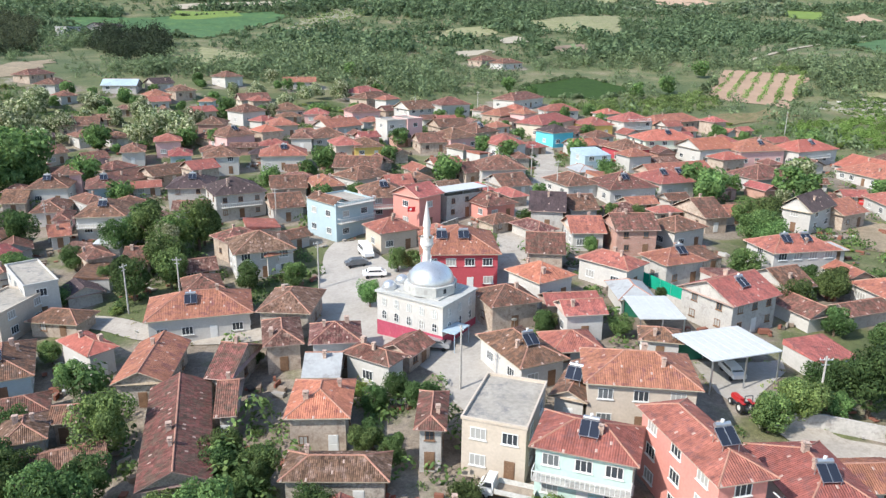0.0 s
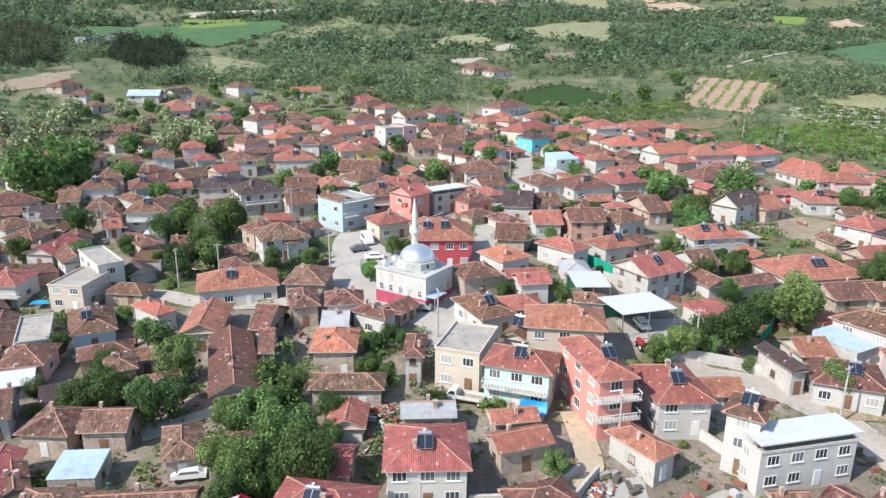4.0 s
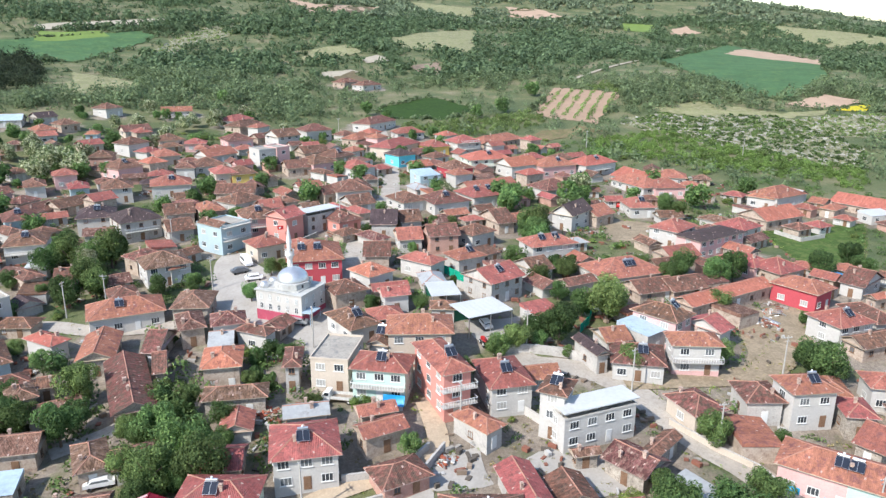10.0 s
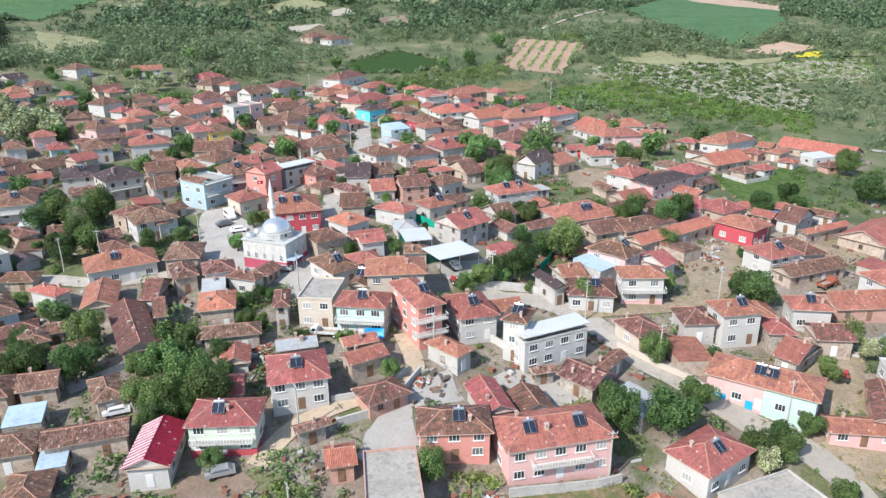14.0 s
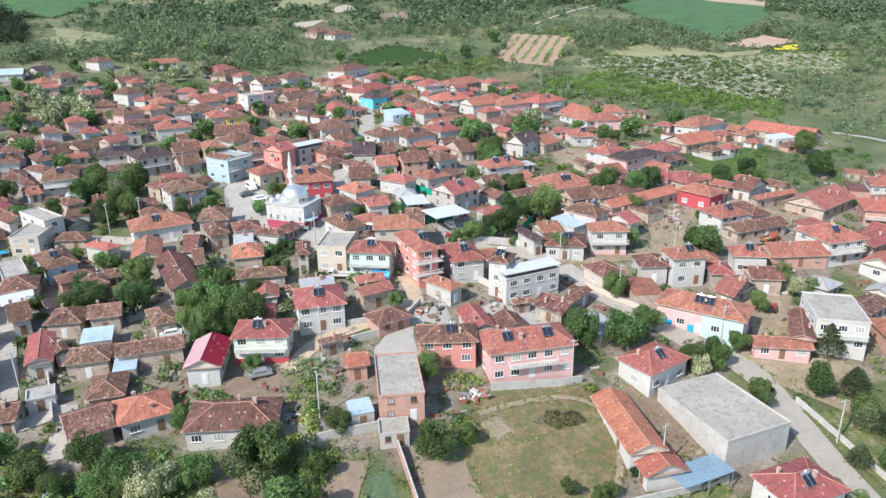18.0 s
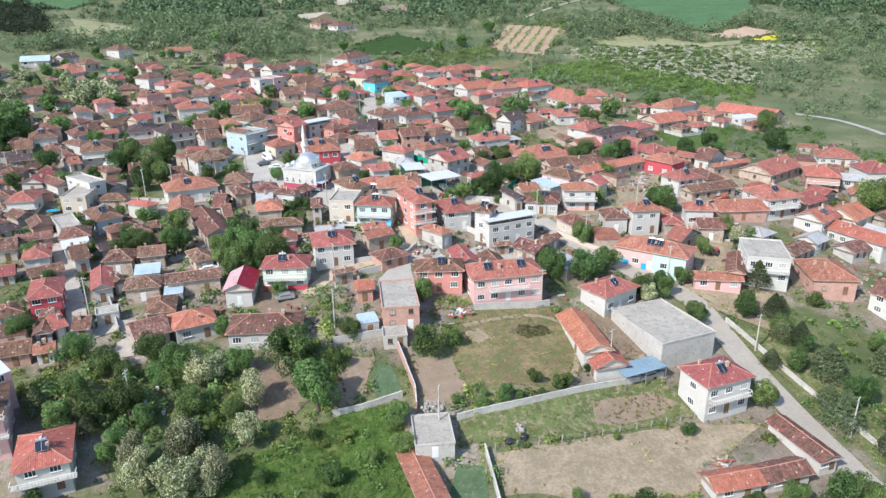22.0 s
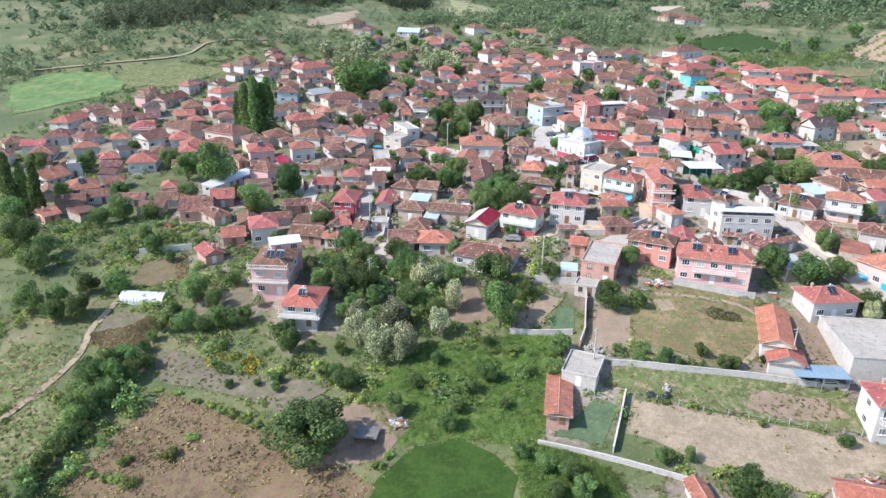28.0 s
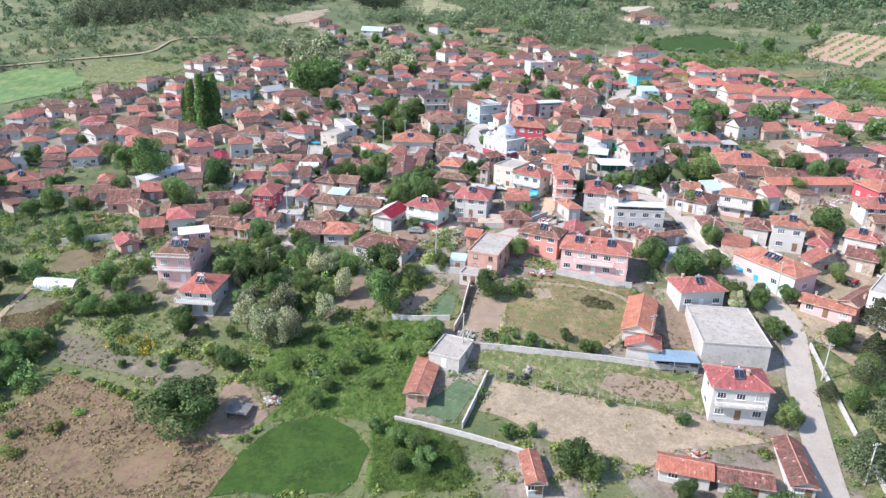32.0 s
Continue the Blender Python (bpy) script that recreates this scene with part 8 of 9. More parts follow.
# Outbuildings in the yards
sx, sy = nrng.uniform(-200, 190, 9000), nrng.uniform(20, 270, 9000)
gap = house_gap(sx, sy)
order = np.flatnonzero((gap < 14) & free_of(sx, sy, 2.9))
made = 0
for k in order:
    x, y = float(sx[k]), float(sy[k])
    if made >= 235 or any(math.hypot(x - q[0], y - q[1]) < 7.6 for q in PLOTS[-made:] if made) or any(math.hypot(x - t[0], y - t[1]) < t[2] * 0.9 for t in TREES):
        continue
    near_rot = min(PLOTS, key=lambda q: math.hypot(x - q[0], y - q[1]))[2]
    house(x, y, round(near_rot + rng.choice((0, 0, 90))), rng.uniform(6.0, 9.5), rng.uniform(4.8, 7.0), rng.uniform(2.2, 2.7), rng.choice(("gable", "gable", "hip", "mono")),
          rng.choice(("brown", "red", "old", "red", "brown", "red", "brown", "grey") if x > -5 else ("brown", "old", "old", "brown", "brown", "red", "dark")), rng.choice(("taupe", "stone", "grey", "white", "white", "brick")), stacks=0, noun="outbuilding", plain_walls=True)
    made += 1

# Garden bushes between the houses
bx, by = nrng.uniform(-240, 210, 16000), nrng.uniform(-30, 300, 16000)
gap = house_gap(bx, by)
pat = np.array([noise.noise((a * 0.03, b * 0.03, 5.0)) for a, b in zip(bx, by)])
ok = free_of(bx, by, 0.5) & (gap < 26) & (pat + 0.012 * (gap - 9) > -0.12)
bx, by = bx[ok], by[ok]
for k in range(260):
    bush(float(bx[k]), float(by[k]), rng.uniform(0.9, 2.2))
west = nrng.uniform(0, 1, len(bx)) < np.where(bx < 5, 1.0, 0.55)
bx, by = bx[west][260:4600], by[west][260:4600]
clump_field("undergrowth", bx, by, nrng.uniform(0.5, 2.2, len(bx)), 50, 0.22, LEAF, "dense green undergrowth in gardens and yards", 0.8, "undergrowth")

# Rough gardens below the village
bx, by = nrng.uniform(-150, 60, 6000), nrng.uniform(-75, 25, 6000)
pat = np.array([noise.noise((a * 0.045, b * 0.045, 9.0)) for a, b in zip(bx, by)])
ok = free_of(bx, by, 1.2) & (pat > -0.05)
for poly, surface in SHEETS:
    if surface == "lush":
        ok &= ~inside(poly, bx, by) | (pat > 0.36)
bx, by = bx[ok][:1400], by[ok][:1400]
clump_field("thicket", bx, by, nrng.uniform(0.5, 1.9, len(bx)), 70, 0.2, LEAF_BUSH, "rough green thicket in the gardens below the village", 0.7, "thicket")

# Yellow broom in flower above the fallow field
LEAF_BROOM = leaf_material("broom_in_flower", (0.16, 0.20, 0.04), (0.30, 0.30, 0.05), (0.52, 0.46, 0.05))
qx, qy = nrng.uniform(0, 1, 34), nrng.normal(0, 1.3, 34)
BROOM = [(-64.1, -25.4), (-51.1, -27.3)]
clump_field("flowering_broom", BROOM[0][0] + (BROOM[1][0] - BROOM[0][0]) * qx, BROOM[0][1] + (BROOM[1][1] - BROOM[0][1]) * qx + qy, nrng.uniform(0.5, 1.3, 34), 60, 0.16, LEAF_BROOM, "yellow flowering broom shrubs beside the plots", 0.8, "shrubs")

DRY_GRASS = leaf_material("dry_grass", (0.19, 0.19, 0.075), (0.30, 0.28, 0.13))
STRAW = leaf_material("pale_straw", (0.17, 0.14, 0.065), (0.30, 0.25, 0.135))
# Tall grass tufts on the meadows
for surface, count, high in (("lush", 4200, 0.5), ("weeds", 380, 0.1), ("turf", 330, 0.05)):
    gx, gy = [], []
    for poly, sf in SHEETS:
        if sf == surface and abs(poly[0][1]) < 120:
            q = np.array(poly)
            ax, ay = nrng.uniform(q[:, 0].min(), q[:, 0].max(), count), nrng.uniform(q[:, 1].min(), q[:, 1].max(), count)
            keep = inside(poly, ax, ay)
            gx.append(ax[keep])
            gy.append(ay[keep])
    if gx:
        gx, gy = np.concatenate(gx), np.concatenate(gy)
        clump_field("tall_grass", gx, gy, nrng.uniform(0.3, 0.8, len(gx)) * (0.5 + high), 26, 0.075, LEAF_LUSH if surface == "lush" else DRY_GRASS, f"uneven tufts of {'tall green' if surface == 'lush' else 'dry low'} grass on the meadow", 0.8, "grass")

# Planted rows, hedges and pine woods
for name, poly, leafy, each, size in WOODS:
    q = np.array(poly)
    lo, hi = q.min(0), q.max(0)
    if name == "orchard_trees":
        rx, ry = np.meshgrid(np.arange(lo[0] - 40, hi[0] + 40, 7.0), np.arange(lo[1] - 40, hi[1] + 40, 7.0))
        c, s = math.cos(radians(-28)), math.sin(radians(-28))
        mx, my = q.mean(0)
        ax = mx + (rx.ravel() - mx) * c - (ry.ravel() - my) * s
        ay = my + (rx.ravel() - mx) * s + (ry.ravel() - my) * c
    else:
        count = int((hi - lo).prod() / each)
        ax, ay = nrng.uniform(lo[0], hi[0], count), nrng.uniform(lo[1], hi[1], count)
    keep = inside(poly, ax, ay) & (free_of(ax, ay, 0.8) if name != "orchard_trees" else True)
    ax, ay = ax[keep], ay[keep]
    clump_field(name, ax, ay, size * nrng.uniform(0.6, 1.25, len(ax)), 120, 0.115 * size + 0.05, {"LEAF": LEAF, "LEAF_HEDGE": LEAF_HEDGE, "LEAF_BUSH": LEAF_BUSH, "LEAF_PINE": LEAF_WOOD}[leafy],
                {"pine_wood": "dark pine wood on the hill above the village", "orchard_trees": "rows of young orchard trees on bare soil"}.get(name, "dense mixed green hedge, shrubs and small garden trees"),
                1.9 if name == "pine_wood" else 1.5 if name in ("garden_trees", "thicket_slope") else 1.0, "trees" if "trees" in name else "woods")

# Pale stones on the scrubby slope
STONE_GREY = mat("limestone", (0.40, 0.39, 0.35), 0.95, 0.25, 2, 0.4)
for poly, surface in SHEETS:
    if surface == "rocky":
        q = np.array(poly)
        ax, ay = nrng.uniform(q[:, 0].min(), q[:, 0].max(), 5000), nrng.uniform(q[:, 1].min(), q[:, 1].max(), 5000)
        keep = inside(poly, ax, ay)
        ax, ay = ax[keep], ay[keep]
        clump_field("field_stones", ax[::3], ay[::3], nrng.uniform(0.4, 1.1, len(ax[::3])), 9, 0.6, STONE_GREY, "pale limestone boulders among the scrub", 0.35, "stones")
        clump_field("low_scrub", ax[1::4], ay[1::4], nrng.uniform(0.7, 1.9, len(ax[1::4])), 30, 0.4, LEAF, "low grey-green scrub between stones", 0.7, "scrub")

# Rough grass on the open ground round the plots
gx, gy = nrng.uniform(-190, 150, 26000), nrng.uniform(-95, 60, 26000)
keep = free_of(gx, gy, 0.3)
for poly, surface in SHEETS:
    keep &= ~inside(poly, gx, gy)
gx, gy = gx[keep][:8000], gy[keep][:8000]
dry = nrng.uniform(0, 1, len(gx)) < 0.45
for cut_, material, words in ((dry, DRY_GRASS, "rough dry grass tufts on open ground"), (~dry, LEAF_BUSH, "rough green grass tufts on open ground")):
    clump_field("rough_grass", gx[cut_], gy[cut_], nrng.uniform(0.2, 0.75, int(cut_.sum())), 16, 0.13, material, words, 0.7, "grass")

# Weeds on the bare plots
for surface, count, tall in (("fallow", 3600, 0.2), ("stubble", 5200, 0.25), ("garden", 420, 0.3), ("soil", 160, 0.2), ("sand", 110, 0.15), ("turf", 160, 0.3)):
    gx, gy = [], []
    for poly, sf in SHEETS:
        if sf == surface and -150 < poly[0][1] < 130:
            q = np.array(poly)
            ax, ay = nrng.uniform(q[:, 0].min(), q[:, 0].max(), count), nrng.uniform(q[:, 1].min(), q[:, 1].max(), count)
            keep = inside(poly, ax, ay) & np.array([noise.noise((a * 0.08, b * 0.08, 1.0)) > (-0.4 if surface == "stubble" else -0.1) for a, b in zip(ax, ay)])
            gx.append(ax[keep])
            gy.append(ay[keep])
    gx, gy = np.concatenate(gx), np.concatenate(gy)
    clump_field("weeds", gx, gy, nrng.uniform(0.2, 0.7, len(gx)) * (0.5 + tall), 12, 0.16, STRAW if surface in ("fallow", "stubble") else DRY_GRASS, "scattered weeds and dry stalks on bare earth", 0.7, "weeds")

# Garden trees between the far houses
gx, gy = nrng.uniform(-150, 110, 1400), nrng.uniform(166, 330, 1400)
keep = free_of(gx, gy, 1.6) & (house_gap(gx, gy) < 14)
for x, y in list(zip(gx[keep], gy[keep]))[:75]:
    tree(x, y, rng.uniform(1.8, 3.4), "f" if rng.random() < 0.12 else "r")

# Trees far back in the village, joined
for k in "rfcp":
    rows = [q for q in FAR_TREES if q[3] == k]
    if rows:
        v = []
        for x, y, r, _ in rows:
            me = rng.choice(CROWNS[k])
            co = np.empty(len(me.vertices) * 3, np.float32)
            me.vertices.foreach_get("co", co)
            co = co.reshape(-1, 4, 3)[::5] * 1.0
            mid = co.mean(1, keepdims=True)
            co = (mid + (co - mid) * 2.1) * r * rng.uniform(0.97, 1.12)
            a = rng.uniform(0, 6.28)
            c, s_ = math.cos(a), math.sin(a)
            v.append(np.stack([co[..., 0] * c - co[..., 1] * s_ + x, co[..., 0] * s_ + co[..., 1] * c + y, co[..., 2] + gz(x, y) - 0.1], -1).reshape(-1, 3))
        ob = new("background_trees", quad_mesh("background_trees", np.concatenate(v), CROWNS[k][0].materials[0]))
        tagged(ob, {"r": "green broadleaf trees between the far houses", "f": "pale blossoming trees between the far houses", "c": "dark pines above the village", "p": "row of tall narrow poplars"}[k], "trees", kind="stuff")

# Low shrubs on the open slope west of the village
gx, gy = nrng.uniform(-480, -170, 5200), nrng.uniform(120, 460, 5200)
pat = np.array([noise.noise((a * 0.02, b * 0.02, 8.0)) for a, b in zip(gx, gy)])
keep = (house_gap(gx, gy) > 14) & (pat > -0.12)
for poly, surface in SHEETS:
    keep &= ~inside(poly, gx, gy)
gx, gy = gx[keep][:1500], gy[keep][:1500]
clump_field("slope_scrub", gx, gy, 0.4 + 2.0 * nrng.uniform(0, 1, len(gx)) ** 2, 34, 0.3, LEAF_HILL_HAZED, "scattered low shrubs on open grassy slope", 0.9, "scrub")

# Hedgerows along the far fields
hx_, hy_ = [], []
for poly, surface in SHEETS:
    if surface in ("crop", "fallow", "orchard", "yellow", "lush", "wheat") and poly[0][1] > 200:
        for p, q in zip(poly, poly[1:] + poly[:1]):
            k = int(math.dist(p, q) / 2.2)
            u = nrng.uniform(0, 1, k)
            hx_.append(p[0] + (q[0] - p[0]) * u + nrng.normal(0, 1.5, k))
            hy_.append(p[1] + (q[1] - p[1]) * u + nrng.normal(0, 1.5, k))
hx_, hy_ = np.concatenate(hx_), np.concatenate(hy_)
pat = np.array([noise.noise((a * 0.02, b * 0.02, 6.0)) for a, b in zip(hx_, hy_)])
hx_, hy_, pat = hx_[pat > -0.15], hy_[pat > -0.15], pat[pat > -0.15]
clump_field("field_hedge", hx_, hy_, 0.7 + 3.2 * nrng.uniform(0, 1, len(hx_)) * np.clip(pat + 0.35, 0, 1), 34, 0.6, LEAF_HILL_HAZED, "ragged hedge of shrubs along far field edges", 1.0, "hedge")

# Scrub, hedgerows and woods on the slopes beyond
wx, wy = nrng.uniform(-700, 950, 120000), nrng.uniform(150, 980, 120000)
pat = np.array([noise.noise((a * 0.009, b * 0.009, 2.0)) + 0.45 * noise.noise((a * 0.035, b * 0.035, 7.0)) for a, b in zip(wx, wy)])
lines_ = np.array([min(abs(noise.noise((a * 0.011, b * 0.011, 12.0))), abs(noise.noise((a * 0.009, b * 0.013, 31.0)))) for a, b in zip(wx, wy)])
chance = np.where(pat > 0.1, 0.8, np.where(pat > -0.12, 0.34, 0.05))
chance = np.where(lines_ < 0.03, np.maximum(chance, 0.6), chance) * np.where(wy < 330, 0.45, 1.0)
ok = (house_gap(wx, wy) > 17) & (nrng.uniform(0, 1, len(wx)) < chance)
for poly, surface in SHEETS:
    if surface not in ("rocky", "pasture"):
        ok &= ~inside(poly, wx, wy)
    else:
        ok &= ~inside(poly, wx, wy) | ((pat > 0.25) & (nrng.uniform(0, 1, len(wx)) < 0.5))
for name, poly, *_ in WOODS:
    ok &= ~inside(poly, wx, wy)
wx, wy, pat = wx[ok], wy[ok], pat[ok]
size = (1.3 + 3.9 * nrng.uniform(0, 1, len(wx)) ** 2.0) * np.where(pat > 0.1, 1.15, 0.85)
cut = (wy < 480) & (wx > -330) & (wx < 420)
clump_field("scrub_woods", wx[cut], wy[cut], size[cut], 64, 0.42, LEAF_HILL_HAZED, "green scrub and small trees on the slope", 1.2)
clump_field("hill_woods", wx[~cut], wy[~cut], size[~cut], 30, 0.8, LEAF_HILL_HAZED, "hedgerows, thickets and woods on the hillside", 1.2)
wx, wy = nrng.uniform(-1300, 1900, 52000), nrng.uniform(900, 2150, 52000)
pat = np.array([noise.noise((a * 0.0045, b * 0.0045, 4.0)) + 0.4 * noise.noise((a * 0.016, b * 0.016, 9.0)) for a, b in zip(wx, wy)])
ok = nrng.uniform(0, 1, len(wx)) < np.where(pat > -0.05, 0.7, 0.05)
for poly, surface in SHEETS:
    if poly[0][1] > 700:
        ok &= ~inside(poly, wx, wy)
clump_field("far_woods", wx[ok], wy[ok], nrng.uniform(4, 9, ok.sum()), 26, 2.0, LEAF_FAR_HAZED, "distant wooded hills", 0.8)


# Small things of the yards and streets
PLASTIC = mat("milky_greenhouse_film", (0.52, 0.55, 0.54), 0.45, 0.15, 0.8, 0.1, 0, (0.40, 0.43, 0.42), 0.58)
TARP_BLUE = mat("bright_blue_tarpaulin", (0.015, 0.27, 0.58), 0.5, 0.2, 1.5, 0.3)
TARP_GREEN = mat("green_netting", (0.01, 0.30, 0.19), 0.8, 0.2, 1.5, 0.3)
TARP_BLACK = mat("black_silage_film", (0.025, 0.026, 0.028), 0.4, 0.2, 2, 0.3)
HIVE = mat("chalky_box_paint", (0.55, 0.55, 0.52), 0.8, 0.15, 2, 0.1, 0, (0.4, 0.39, 0.35), 0.6)
BOARD = mat("weathered_boards", (0.30, 0.25, 0.20), 0.9, 0.35, 3, 0.3)
RUBBLE = mat("rubble_stones", (0.30, 0.28, 0.25), 0.95, 0.3, 3, 0.3)
RUSTY = mat("rusty_red_steel", (0.33, 0.10, 0.06), 0.8, 0.3, 2, 0.3, 0, (0.2, 0.08, 0.05), 0.55)


# Boards, crates, sheets and scrap lying about the yards
CLUTTER = bpy.data.materials.new("yard_scrap")
CLUTTER.use_nodes = True
cn, cl = CLUTTER.node_tree.nodes, CLUTTER.node_tree.links
c_geo, c_ramp = cn.new("ShaderNodeNewGeometry"), cn.new("ShaderNodeValToRGB")
c_ramp.color_ramp.interpolation = 'CONSTANT'
for k, shade in enumerate(((0.20, 0.15, 0.11), (0.10, 0.085, 0.07), (0.30, 0.28, 0.25), (0.42, 0.41, 0.39), (0.22, 0.09, 0.06), (0.12, 0.19, 0.26), (0.26, 0.20, 0.15), (0.06, 0.06, 0.06))):
    stop = c_ramp.color_ramp.elements[k] if k < 2 else c_ramp.color_ramp.elements.new(0.5)
    stop.position, stop.color = k / 8, (*shade, 1)
cl.new(c_geo.outputs["Random Per Island"], c_ramp.inputs[0])
cl.new(c_ramp.outputs[0], cn["Principled BSDF"].inputs["Base Color"])
cn["Principled BSDF"].inputs["Roughness"].default_value = 0.85


def scatter_boxes(name, x, y, label):
    """Low boxes and planks on the ground, each turned its own way, in one mesh."""
    k = len(x)
    half = np.stack([nrng.uniform(0.12, 0.9, k), nrng.uniform(0.1, 0.4, k), nrng.uniform(0.04, 0.35, k)], -1)
    corner = np.array([(i, j, h) for h in (-1, 1) for i, j in ((-1, -1), (1, -1), (1, 1), (-1, 1))], float)
    p = corner[None] * half[:, None]
    ang = nrng.uniform(0, math.pi, k)
    c, s_ = np.cos(ang)[:, None], np.sin(ang)[:, None]
    v = np.stack([p[..., 0] * c - p[..., 1] * s_ + x[:, None], p[..., 0] * s_ + p[..., 1] * c + y[:, None], p[..., 2] + (sheet_z(x, y) + half[:, 2] - 0.03)[:, None] + 0.12], -1).reshape(-1, 3)
    quad = np.array([(0, 3, 2, 1), (4, 5, 6, 7), (0, 1, 5, 4), (1, 2, 6, 5), (2, 3, 7, 6), (3, 0, 4, 7)])
    f = (quad[None] + 8 * np.arange(k)[:, None, None]).reshape(-1, 4)
    me = bpy.data.meshes.new(name)
    me.from_pydata(v.tolist(), [], f.tolist())
    me.materials.append(CLUTTER)
    return tagged(new(name, me), label, "scrap", kind="stuff")


cx_, cy_ = nrng.uniform(-110, 170, 22000), nrng.uniform(10, 230, 22000)
pat = np.array([noise.noise((a * 0.11, b * 0.11, 21.0)) for a, b in zip(cx_, cy_)])
keep = (house_gap(cx_, cy_) < 12) & (pat > 0.12)
for hx, hy, rot, hw, hd in PLOTS:
    c, s_ = math.cos(radians(rot)), math.sin(radians(rot))
    dx, dy = cx_ - hx, cy_ - hy
    keep &= ~((np.abs(dx * c + dy * s_) < hw / 2 + 0.3) & (np.abs(-dx * s_ + dy * c) < hd / 2 + 0.3))
for poly, surface in SHEETS:
    if surface in ("street", "road", "square", "lane", "lush", "weeds"):
        keep &= ~inside(poly, cx_, cy_)
scatter_boxes("yard_scrap", cx_[keep][:2600], cy_[keep][:2600], "boards, crates and scrap lying about the yards")


def cloth(w, d, sag, material, n=10):
    """A wavy sheet with a thin edge."""
    m = Mesh()
    def pt(i, j):
        u, v = i / n, j / n
        z = -sag * math.sin(math.pi * u) * math.sin(math.pi * v) + 0.06 * math.sin(9 * u + 4 * v) * w / 4
        return Vector((w * (u - 0.5), d * (v - 0.5), z))
    for i in range(n):
        for j in range(n):
            q = [pt(i, j), pt(i + 1, j), pt(i + 1, j + 1), pt(i, j + 1)]
            m.face(q)
            m.face([p - Vector((0, 0, 0.02)) for p in reversed(q)])
    return m.data("sheet", [material], True)


def tarp_shelter(x, y, rot, w, d, h, material, label):
    top = thing("tarp_shelter", x, y, gz(x, y), rot, label, "shelter")
    part("sheet", cloth(w, d, 0.25, material), None, top, "", Matrix.Translation((0, 0, h)))
    for sx in (-1, 1):
        for sy in (-1, 1):
            m = Mesh()
            m.tube((sx * (w / 2 - 0.1), sy * (d / 2 - 0.1), -0.4), (sx * (w / 2 - 0.1), sy * (d / 2 - 0.1), h + 0.02), 0.05, 0.04, 6)
            part("post", m, [BOARD], top)
    return top


def greenhouse(x0, y0, x1, y1, width, high):
    L = math.dist((x0, y0), (x1, y1))
    cx, cy = (x0 + x1) / 2, (y0 + y1) / 2
    top = thing("greenhouse", cx, cy, gz(cx, cy) - 0.05, math.degrees(math.atan2(y1 - y0, x1 - x0)), "long arched greenhouse tunnel covered in milky plastic film", "greenhouse")
    arc = [(-width / 2 * math.cos(t), high * math.sin(t)) for t in (math.pi * k / 14 for k in range(15))]
    m = Mesh()
    seg = 12
    for s in range(seg):
        xa, xb = -L / 2 + L * s / seg, -L / 2 + L * (s + 1) / seg
        for (a, b), (c, e) in zip(arc, arc[1:]):
            m.face([(xa, a, b - 0.4), (xb, a, b - 0.4), (xb, c, e - 0.4 * (e < 0.1)), (xa, c, e - 0.4 * (e < 0.1))] if b < 0.01 else [(xa, a, b), (xb, a, b), (xb, c, e), (xa, c, e)])
    part("film", m.data("film", [PLASTIC], True), None, top)
    for s in (-1, 1):
        m = Mesh()
        m.face([(s * L / 2, a, b) for a, b in (arc if s < 0 else arc[::-1])])
        part("end_wall", m, [PLASTIC], top)
    for s in range(seg + 1):
        m = Mesh()
        xa = -L / 2 + L * s / seg
        for (a, b), (c, e) in zip(arc, arc[1:]):
            m.beam((xa, a * 1.01, b * 1.01), (xa, c * 1.01, e * 1.01), 0.06, 0.06)
        part("hoop", m, [STEEL], top)
    return top


def netting_fence(line, h, label):
    x0, y0 = line[0]
    top = thing("netting_fence", x0, y0, gz(x0, y0), 0, label, "fence")
    for (xa, ya), (xb, yb) in zip(line, line[1:]):
        n = max(1, int(math.dist((xa, ya), (xb, yb)) / 2.2))
        for k in range(n):
            p = [(xa + (xb - xa) * q / n, ya + (yb - ya) * q / n) for q in (k, k + 1)]
            za, zb = gz(*p[0]) - gz(x0, y0), gz(*p[1]) - gz(x0, y0)
            m = Mesh()
            a, b = (p[0][0] - x0, p[0][1] - y0), (p[1][0] - x0, p[1][1] - y0)
            d = Vector((b[0] - a[0], b[1] - a[1])).normalized() * 0.03
            o = (-d.y, d.x)
            for s in (1, -1):
                q = [(a[0] + o[0] * s, a[1] + o[1] * s, za + 0.1), (b[0] + o[0] * s, b[1] + o[1] * s, zb + 0.1), (b[0] + o[0] * s, b[1] + o[1] * s, zb + h), (a[0] + o[0] * s, a[1] + o[1] * s, za + h)]
                m.face(q[::s])
            m.face([(a[0] + o[0], a[1] + o[1], za + h), (b[0] + o[0], b[1] + o[1], zb + h), (b[0] - o[0], b[1] - o[1], zb + h), (a[0] - o[0], a[1] - o[1], za + h)])
            part("panel", m, [TARP_GREEN], top)
            m = Mesh()
            m.tube((*a, za - 0.4), (*a, za + h + 0.1), 0.04, 0.04, 6)
            part("post", m, [STEEL], top)
    return top


